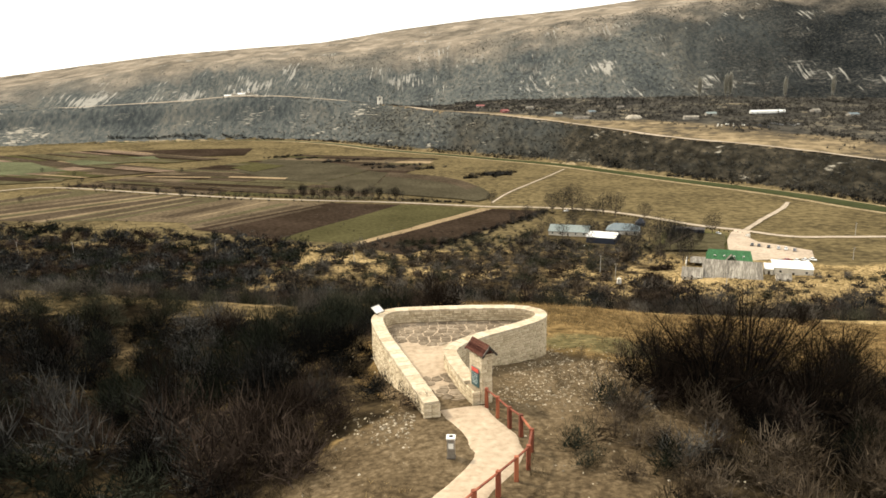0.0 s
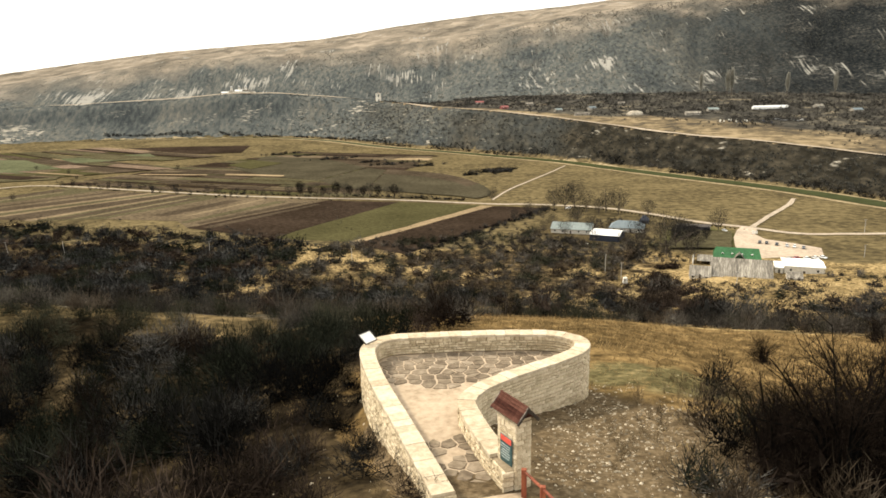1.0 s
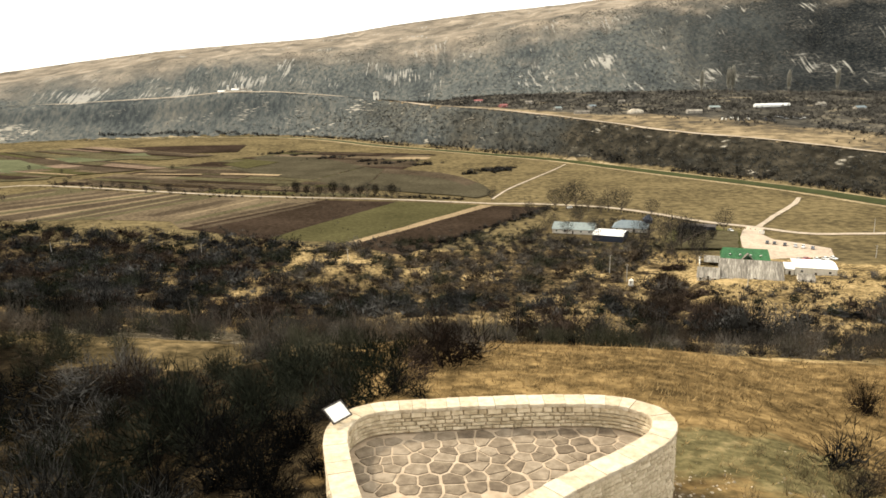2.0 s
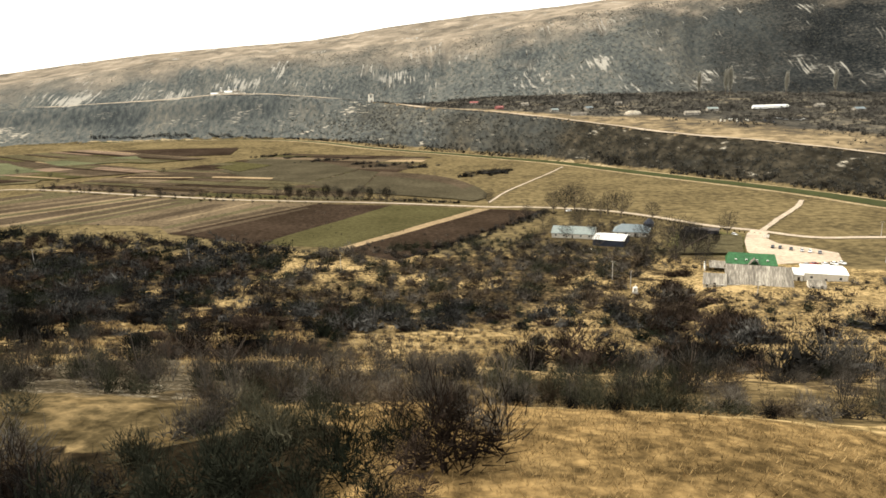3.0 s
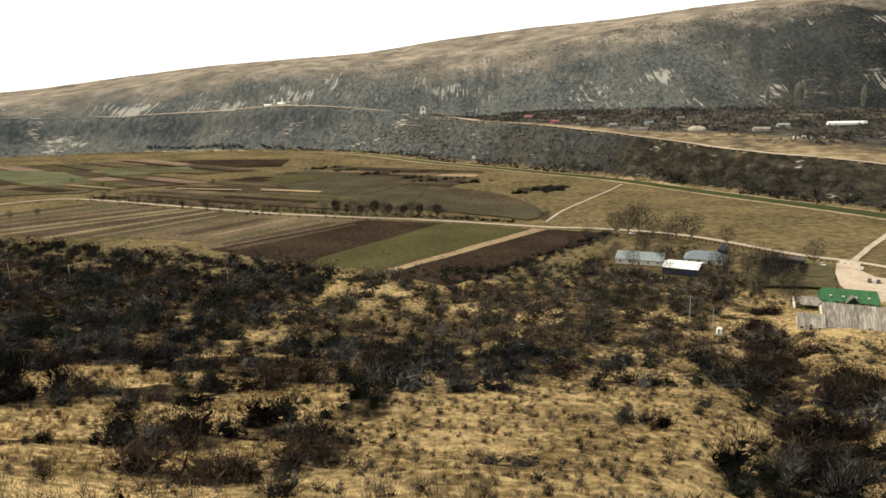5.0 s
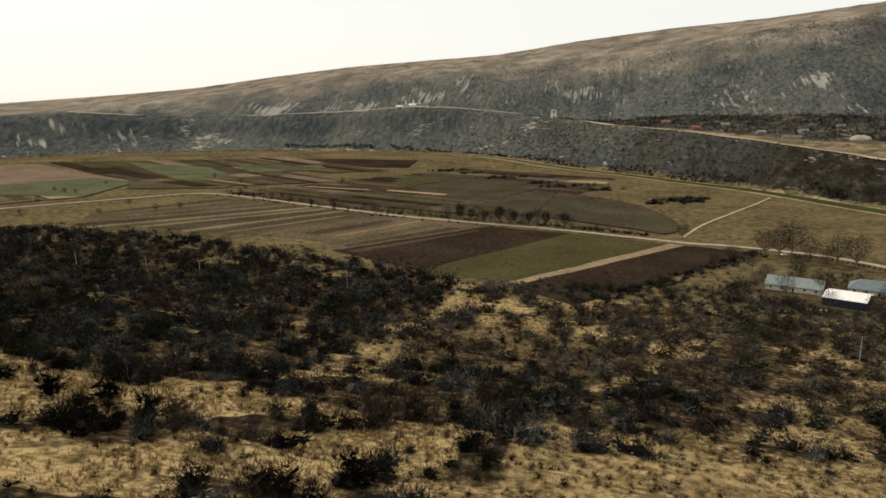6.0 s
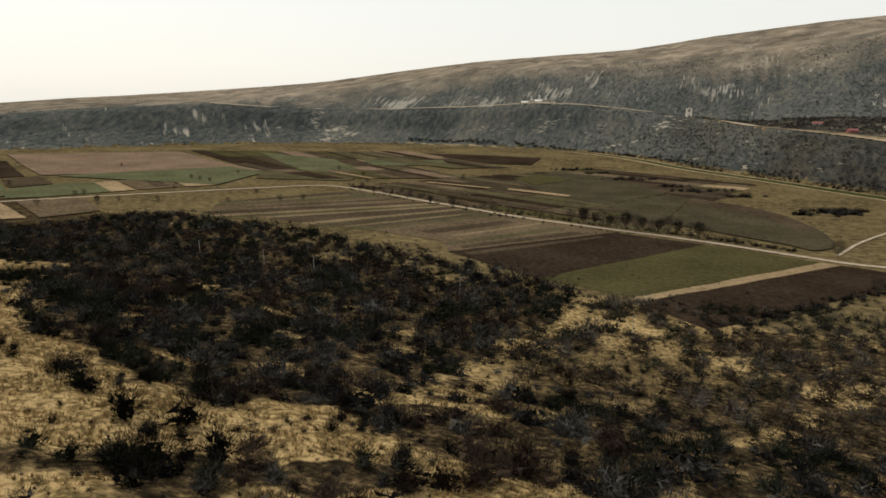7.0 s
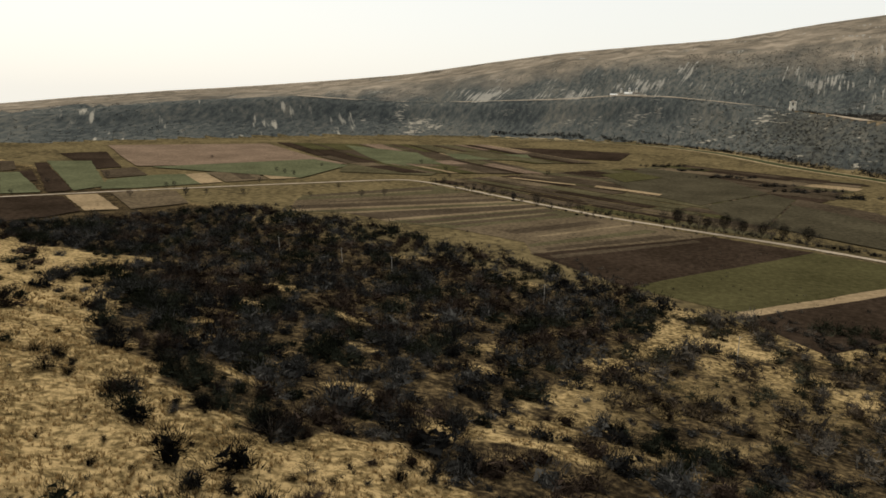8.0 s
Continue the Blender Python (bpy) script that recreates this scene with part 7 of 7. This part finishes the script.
green = house("restaurant", 154.6, 371.3, -21, 22.6, 14, 3.2, 7.0, M_DARKGREEN, M_GREENROOF, "long low building with a bright green sheet roof", 7, 1.2, 0.5, True, 8)
for k in range(4):
    d = part("dormer", box(bmesh.new(), (0.9, 0.7, 0.7), Matrix.Translation((-7.2 + k * 4.8, -5.0, 4.6)), 0.05), M_BOARD, green, "small white roof dormer")
    part("pane", box(bmesh.new(), (0.6, 0.06, 0.45), Matrix.Translation((-7.2 + k * 4.8, -5.38, 4.6)), 0.0), M_GLASS, d)
part("entrance_roof", roof_sheet(bmesh.new(), 4.0, 5.0, 3.2, 6.0, 0.3), M_GREYROOF, green, "grey gabled porch roof").matrix_local = Matrix.Translation((1.0, -7.3, 0)) @ Matrix.Rotation(radians(90), 4, "Z")
old = house("old_barn", 142.4, 337.5, -21.4, 26.6, 32, 1.2, 6.6, M_PLASTER, M_GREYROOF, "long old barn under a weathered grey slate roof", 8, 0, 0.5, True, 12)
annexe = house("barn_annexe", 121.0, 332.1, -21.4, 9.2, 15, 1.2, 4.4, M_PLASTER, M_GREYROOF, "low grey-roofed annexe beside the old barn", 3, 0, 0.3, True, 4)
white = house("white_hall", 172.3, 337.8, -20, 17.3, 17.0, 4.2, 5.0, M_PLASTER, M_WHITEROOF, "pale hall under a bright white sheet roof", 3, 0, 0.3, True, 6)
house("white_lean_to", 161.3, 338.8, -22, 3.6, 13, 3.0, 3.6, M_PLASTER, M_WHITEROOF, "small lean-to under a white sheet roof", 1, 0, 0.3, True, 2)
house("low_store", 159.5, 319.5, -23, 6.3, 12, 1.6, 2.8, M_PLASTER, M_GREYROOF, "low grey-roofed store before the hall", 2, 0, 0.3, True, 3)
house("grey_shed", 84, 461.8, -19, 25.6, 17, 3.0, 6.0, M_PLASTER, M_SHEDROOF, "long shed under a grey-green sheet roof", 5, 0, 0.5, True, 9)
house("white_shed", 101, 436.8, -24.7, 17.8, 19, 4.0, 5.4, M_NAVY, M_WHITEROOF, "dark navy shed under a white sheet roof", 0, 0, 0.4, False, 6)
house("blue_roofed_house", 120, 462, -20, 21, 15, 3.0, 6.4, M_PLASTER, M_BLUEROOF, "house under a grey-blue hipped sheet roof", 4, 5.0, 0.6, True, 5)
house("garden_hut", 138, 486, -20, 6, 6, 2.4, 5.5, M_NAVY, M_NAVY, "small dark garden hut with a steep roof", 0, 2.8, 0.3, False)
house("black_pavilion", 162, 457, -24, 20, 7, 3.4, 4.4, M_NAVY, M_FRAME, "dark open pavilion behind the garden trees", 0, 0, 0.4, False, 5)

# terrace wall beside the restaurant
terrace = thing("terrace_wall", Matrix.Translation((131, 370, ground_z(131, 370))) @ Matrix.Rotation(radians(-20), 4, "Z"), "white low terrace wall with dark fence", "wall")
part("wall", box(bmesh.new(), (0.5, 16, 2.0), Matrix.Translation((0, 0, 0.8)), 0.05), M_BOARD, terrace)
part("fence", box(bmesh.new(), (0.25, 16, 1.2), Matrix.Translation((0.6, 0, 2.2)), 0.05), M_NAVY, terrace, "dark fence panel")
part("awning", box(bmesh.new(), (9, 15, 0.15), Matrix.Translation((6.5, 0, 2.4)), 0.05), M_GREYROOF, terrace, "grey awning roof")
part("support", box(bmesh.new(), (0.2, 0.2, 2.4), Matrix.Translation((10.5, -7, 1.2)), 0.02), M_FRAME, terrace)
tank = thing("green_tank", Matrix.Translation((141, 358, ground_z(141, 358))), "round green tank beside the barn", "tank")
part("body", rod(bmesh.new(), (0, 0, -0.2), (0, 0, 3.8), 2.0, 1.7, 16), M_GREENROOF, tank)
part("lid", rod(bmesh.new(), (0, 0, 3.75), (0, 0, 4.3), 1.7, 0.4, 16), M_GREENROOF, tank)


# ---- cars ----
def paint(name, rgb):
    return material(name, [(0.4, tuple(c * 0.9 for c in rgb)), (0.6, rgb)], 1.0, 0.3, 0.0, spec=0.6)


M_TYRE = material("tyre_rubber", [(0.4, (0.012, 0.012, 0.012)), (0.6, (0.025, 0.025, 0.025))], 4.0, 0.8, 0.1)
M_LAMP = material("red_tail_lamp", [(0.4, (0.35, 0.02, 0.02)), (0.6, (0.45, 0.03, 0.03))], 2.0, 0.3, 0.0)


def car(x, y, turn, body, label, group="cars on the parking place", size=1.0):
    ob = thing("car", Matrix.Translation((x, y, max(ground_z(x, y), 0.62))) @ Matrix.Rotation(radians(turn), 4, "Z"), label, "car", group)
    side = [(-2.1, 0.35), (-2.15, 0.75), (-1.95, 0.95), (-1.1, 1.0), (1.75, 1.0), (2.05, 0.9), (2.1, 0.35)]
    top = [(-0.95, 0.98), (-0.35, 1.46), (1.15, 1.48), (1.75, 0.98)]
    for nm, prof, half, inset, mt in (("body", side, 0.86, 0.05, body), ("cabin", top, 0.80, 0.14, M_GLASS)):
        bm = bmesh.new()
        rows_ = []
        for yy, k in ((-half, 1), (-half + inset, 0), (half - inset, 0), (half, 1)):
            mid_z = 0.6 if nm == "body" else 1.0
            rows_.append([bm.verts.new((px * (0.98 if k and nm == "body" else 1.0) * (0.97 if k and nm == "cabin" else 1), yy, pz if not k else (pz + (mid_z - pz) * 0.12))) for px, pz in prof])
        n_ = len(prof)
        for a, b in zip(rows_, rows_[1:]):
            for q in range(n_):
                bm.faces.new((a[q], a[(q + 1) % n_], b[(q + 1) % n_], b[q]))
        bm.faces.new(rows_[0][::-1])
        bm.faces.new(rows_[-1])
        p = part(nm, bm, mt, ob)
    part("roof", box(bmesh.new(), (1.45, 1.36, 0.06), Matrix.Translation((0.42, 0, 1.485)), 0.02), body, ob)
    for px in (-1.35, 1.3):
        for py in (-0.78, 0.78):
            w = part("wheel", rod(bmesh.new(), (px, py - 0.1, 0.31), (px, py + 0.1, 0.31), 0.32, sides=14), M_TYRE, ob)
            part("rim", rod(bmesh.new(), (px, py - 0.11, 0.31), (px, py + 0.11, 0.31), 0.19, sides=10), M_STEEL, w)
    for py in (-0.62, 0.62):
        part("headlight", box(bmesh.new(), (0.06, 0.3, 0.14), Matrix.Translation((-2.12, py, 0.72)), 0.02), M_BOARD, ob)
        part("tail_lamp", box(bmesh.new(), (0.06, 0.28, 0.16), Matrix.Translation((2.07, py, 0.8)), 0.02), M_LAMP, ob)
    ob.scale = (size, size, size)
    return ob


P_BLACK, P_GREY, P_SILVER, P_WHITE, P_RED = paint("black_car_paint", (0.015, 0.015, 0.017)), paint("grey_car_paint", (0.12, 0.12, 0.13)), paint("silver_car_paint", (0.45, 0.45, 0.45)), paint("white_car_paint", (0.75, 0.75, 0.73)), paint("red_car_paint", (0.40, 0.04, 0.03))
for x, y, p, label in ((185.7, 413.5, P_BLACK, "black car parked at the edge of the gravel lot"), (188.9, 411.5, P_BLACK, "black car parked at the edge of the gravel lot"), (193.0, 407.5, P_BLACK, "black car parked at the edge of the gravel lot"),
                       (197.0, 403.5, P_SILVER, "silver car parked at the edge of the gravel lot"), (200.2, 401.0, P_WHITE, "white car parked at the edge of the gravel lot"), (203.6, 397.5, P_GREY, "grey car parked at the edge of the gravel lot")):
    car(x, y, 62 + rng.uniform(-5, 5), p, label)
car(179, 449, 100, P_WHITE, "white car beside the garden by the road")
car(181, 369, 30, P_GREY, "grey car parked behind the hall")
car(187, 372, 200, P_RED, "red car parked behind the hall")
for k, (x, y) in enumerate(((191, 369), (196, 370), (201, 372))):
    car(x, y, 95 + 6 * k, P_WHITE, "white car parked behind the hall")
car(96, 545, 20, P_WHITE, "white car under trees beside the road")

# signboard by the junction
board = thing("road_sign", Matrix.Translation((193, 437, 0.3)) @ Matrix.Rotation(radians(-25), 4, "Z"), "white signboard on posts at the road junction", "sign")
part("panel", box(bmesh.new(), (3.0, 0.12, 1.8), Matrix.Translation((0, 0, 1.9)), 0.02), M_BOARD, board)
for px in (-1.2, 1.2):
    part("post", box(bmesh.new(), (0.12, 0.12, 1.2), Matrix.Translation((px, 0, 0.45)), 0.01), M_FRAME, board)

# clipped dark bushes in a row along the road
rng = random.Random(500)
tri = clump(rng, 70, 1.0, 0.7, 0.12, 4, 0.3)
hedge_mesh = mesh_of("hedge_bush", tri, np.arange(len(tri)).reshape(-1, 3), (M_EVERGREEN,))
hedge_line = curve_points([(196, 452), (172, 477), (150, 508), (120, 540), (98, 552)], 0.5)
hd = np.concatenate([[0], np.cumsum(np.linalg.norm(np.diff(hedge_line, axis=0), axis=1))])
for k, d in enumerate(np.arange(0, hd[-1], 3.1)):
    x, y = (np.interp(d, hd, hedge_line[:, j]) for j in (0, 1))
    ob = tagged(new("hedge_bush", hedge_mesh), "small clipped dark bush in a roadside row", "bush", "clipped roadside bushes")
    ob.matrix_world = Matrix.Translation((x, y, ground_z(x, y))) @ Matrix.Rotation(k * 1.3, 4, "Z") @ Matrix.Scale(rng.uniform(1.2, 1.6), 4)

# ---- power poles ----
M_POLE = material("grey_concrete_pole", [(0.3, (0.30, 0.28, 0.25)), (0.7, (0.42, 0.40, 0.36))], 3.0, 0.9, 0.2)
pole_tops = []


def power_pole(x, y, h=9.0, lean=0.0, label="grey concrete power pole standing among the shrubs"):
    z = ground_z(x, y)
    ob = thing("power_pole", Matrix.Translation((x, y, z)) @ Matrix.Rotation(lean, 4, "Y"), label, "pole", "power poles")
    part("shaft", rod(bmesh.new(), (0, 0, -0.5), (0, 0, h), 0.17, 0.11, 8), M_POLE, ob)
    arm = part("crossarm", box(bmesh.new(), (1.6, 0.1, 0.1), Matrix.Translation((0, 0, h - 0.5)), 0.01), M_FRAME, ob)
    for px in (-0.7, 0, 0.7):
        part("insulator", rod(bmesh.new(), (px, 0, h - 0.46), (px, 0, h - 0.25), 0.06, 0.04, 8), M_BOARD, arm)
    pole_tops.append(Vector((x, y, z + h - 0.3)))
    return ob


for x, y, lean in ((-308, 416, -0.06), (-258, 412, -0.08), (-223, 409, -0.03), (-136, 403, 0.02), (-50, 372, 0.0), (78, 342, 0.0)):
    power_pole(x, y, 9.0, lean)
lines = thing("power_line", label="thin sagging cables between the concrete poles", category="cable")
for a, b in zip(pole_tops, pole_tops[1:]):
    for off in (-0.7, 0.7):
        bm = bmesh.new()
        pts = [a.lerp(b, k / 8) + Vector((off * 0.3, off, -1.6 * (1 - (k / 4 - 1) ** 2))) for k in range(9)]
        for p, q in zip(pts, pts[1:]):
            rod(bm, p, q, 0.018, None, 3)
        part("cable", bm, M_FRAME, lines)
power_pole(80.5, 321, 8.0, 0.0, "grey pole beside the white transformer box")
power_pole(120, 289, 7.0, 0.05, "grey wooden pole on the dry slope")
power_pole(262, 438, 9.0, 0.0, "grey pole beside the gravel road")
power_pole(223, 372, 7.0, 0.0, "grey pole beside the parking place")
trafo = thing("transformer_box", Matrix.Translation((80, 312, ground_z(80, 312))), "white transformer box on a concrete base", "transformer")
part("base", box(bmesh.new(), (2.2, 1.8, 0.8), Matrix.Translation((0, 0, 0.2)), 0.05), M_POLE, trafo)
cab = part("cabinet", box(bmesh.new(), (1.7, 1.3, 2.0), Matrix.Translation((0, 0, 1.6)), 0.05), M_BOARD, trafo)
part("door", box(bmesh.new(), (0.7, 0.06, 1.5), Matrix.Translation((-0.4, -0.66, 1.6)), 0.01), M_STEEL, cab)
part("bushing", rod(bmesh.new(), (0, 0, 2.55), (0, 0, 3.4), 0.25, 0.12, 8), M_BOARD, trafo)
junk = thing("scrap_pile", Matrix.Translation((88, 421, ground_z(88, 421))), "pale timber and scrap heaped before the shed", "scrap")
for k in range(9):
    part("plank", box(bmesh.new(), (rng.uniform(1.5, 4), 0.5, 0.3), Matrix.Translation((rng.uniform(-8, 9), rng.uniform(-2, 2), 0.25)) @ Matrix.Rotation(rng.uniform(0, 3), 4, "Z"), 0.02), rng.choice([M_BOARD, M_PLASTER, M_GREYROOF]), junk)

# ---- tower and monastery on the ridge ----
tx, ty = polar(4.85, 1406)
tz = ground_z(tx, ty)
tower = thing("bell_tower", Matrix.Translation((tx, ty, tz)) @ Matrix.Rotation(radians(12), 4, "Z"), "pale limestone bell tower on the ridge crest", "tower")
bm = bmesh.new()
box(bm, (10, 10, 9), Matrix.Translation((0, 0, 3.0)), 0.3)
part("base", bm, M_LIME, tower)
for sx in (-1, 1):
    for sy in (-1, 1):
        part("pier", box(bmesh.new(), (2.6, 2.6, 6.0), Matrix.Translation((sx * 3.4, sy * 3.4, 10.4)), 0.15), M_LIME, tower)
part("cornice", box(bmesh.new(), (10.4, 10.4, 1.4), Matrix.Translation((0, 0, 13.9)), 0.2), M_LIME, tower)
part("bell", rod(bmesh.new(), (0, 0, 10.5), (0, 0, 12.8), 1.2, 0.5, 12), M_FRAME, tower)
part("roof", rod(bmesh.new(), (0, 0, 14.5), (0, 0, 17.8), 5.6, 0.3, 4), M_GREYROOF, tower, "low grey pyramid roof")
# black slab on the wall stands in for the dark of a doorway
part("doorway", box(bmesh.new(), (2.0, 0.3, 4.0), Matrix.Translation((0, -5.0, 1.6)), 0.05), M_BLACK, tower, "dark doorway")
for k, (th, dr, l, w, h0, h1) in enumerate(((15.4, 10, 14, 9, 5, 8), (15.9, 16, 18, 10, 6, 9), (16.5, 12, 12, 8, 4, 7), (16.9, 14, 20, 7, 3.5, 6), (14.9, 14, 10, 7, 3.5, 6))):
    x, y = polar(th, np.interp(th, RIDGE_TH, CREST_R) + dr)
    ob = house("monastery_building", x, y, 15 + 4 * k, l, w, h0, h1, M_LIME, M_WHITEROOF if k % 2 else M_GREYROOF, "pale monastery building on the ridge crest", 3)
    tagged(ob, group="monastery buildings")
    if k in (0, 1, 2):
        drum = part("drum", rod(bmesh.new(), (0, 0, h1 - 1.0), (0, 0, h1 + 5), 2.2, 2.0, 12), M_LIME, ob)
        bm = bmesh.new()
        bmesh.ops.create_uvsphere(bm, u_segments=12, v_segments=8, radius=2.4, matrix=Matrix.Translation((0, 0, h1 + 5.6)))
        part("dome", bm, M_STEEL, drum, "grey metal dome")
for th in np.arange(14.2, 18.2, 0.35):
    x, y = polar(th, np.interp(th, RIDGE_TH, CREST_R) + 8)
    ob = tagged(new("hedge_bush", hedge_mesh), "dark clipped bush by the monastery wall", "bush", "monastery bushes")
    ob.matrix_world = Matrix.Translation((x, y, ground_z(x, y))) @ Matrix.Scale(3.2, 4)

# ---- village behind the ridge ----
M_OLDWALL = material("old_plaster", [(0.3, (0.20, 0.18, 0.15)), (0.7, (0.36, 0.33, 0.28))], 0.8, 0.9, 0.2, 4.0, coarse=0.2, coarse_amount=0.4)
rng = random.Random(600)
for th, r, l, w, wall, roof, label in ((-5.7, 1119, 12, 9, M_REDROOF, M_REDROOF, "small house under a bright red roof"), (-3.6, 1225, 14, 8, M_PLASTER, M_REDROOF, "low house under a reddish roof"),
                                (-12.2, 1010, 22, 8, M_PLASTER, M_GREYROOF, "long pale village house"), (-12.9, 1070, 12, 9, M_LIME, M_BLUEROOF, "pale village house with a grey roof"),
                                (-10.2, 1060, 11, 8, M_LIME, M_WHITEROOF, "grey village house among bare garden trees"), (-20.9, 985, 20, 10, M_PLASTER, M_GREYROOF, "grey village house with a broad gable"), (-22.3, 1020, 14, 9, M_PLASTER, M_SHEDROOF, "grey village house among bare garden trees"),
                                (-29.5, 1090, 13, 8, M_LIME, M_GREYROOF, "pale village house among bare garden trees"), (-32.0, 1060, 14, 9, M_LIME, M_BLUEROOF, "pale village house with a grey roof"),
                                (-15.2, 1120, 10, 8, M_LIME, M_GREYROOF, "pale village house among bare garden trees"), (-7.8, 1150, 12, 8, M_PLASTER, M_GREYROOF, "grey village house among bare garden trees")):
    x, y = polar(th, r)
    tagged(house("village_house", x, y, rng.uniform(-25, 25), l, w, 2.6, 4.8, M_OLDWALL if wall != M_REDROOF else wall, roof if roof != M_WHITEROOF else M_SHEDROOF, label, 3), group="village houses")
gx, gy = polar(-26.3, 1065)
house("greenhouse", gx, gy, 8, 52, 6, 2.5, 4.5, M_WHITEROOF, M_WHITEROOF, "long white plastic-covered greenhouse", 0, 0, 0.2, False, 10)
dx, dy = polar(-16.45, 998)
bm = bmesh.new()
bmesh.ops.create_uvsphere(bm, u_segments=20, v_segments=12, radius=10, matrix=Matrix.Translation((dx, dy, ground_z(dx, dy) - 1.0)) @ Matrix.Diagonal((1.2, 0.8, 0.62, 1)))
for v in bm.verts:
    v.co += Vector((noise.noise(v.co * 0.3), noise.noise(v.co * 0.3 + Vector((5, 0, 0))), noise.noise(v.co * 0.25))) * 1.2
tagged(part("lime_heap", bm, M_CHALK), "rounded pale heap of quarry lime beside the village", "heap")
for k in range(26):
    th, r = -24.7 + rng.gauss(0, 0.9), 925 + rng.gauss(0, 9)
    x, y = polar(th, r)
    bm = bmesh.new()
    box(bm, (1.2, 0.4, rng.uniform(1.8, 2.6)), Matrix.Translation((0, 0, 0.9)), 0.08)
    box(bm, (1.8, 1.2, 0.4), Matrix.Translation((0, 0, 0.1)), 0.05)
    ob = tagged(part("gravestone", bm, rng.choice([M_NAVY, M_BLACK, M_BOARD])), "upright gravestone in the dry grass plateau", "gravestone", "gravestones")
    ob.matrix_world = Matrix.Translation((x, y, ground_z(x, y))) @ Matrix.Rotation(rng.uniform(-0.3, 0.3), 4, "Z")
for k in range(9):
    th, r = -29.0 + k * 0.28 + rng.uniform(-0.1, 0.1), 950 + rng.uniform(-8, 8)
    x, y = polar(th, r)
    car(x, y, rng.uniform(0, 180), [P_BLACK, P_WHITE, P_SILVER][k % 3], "car parked on the grassy plateau", "cars on the plateau")
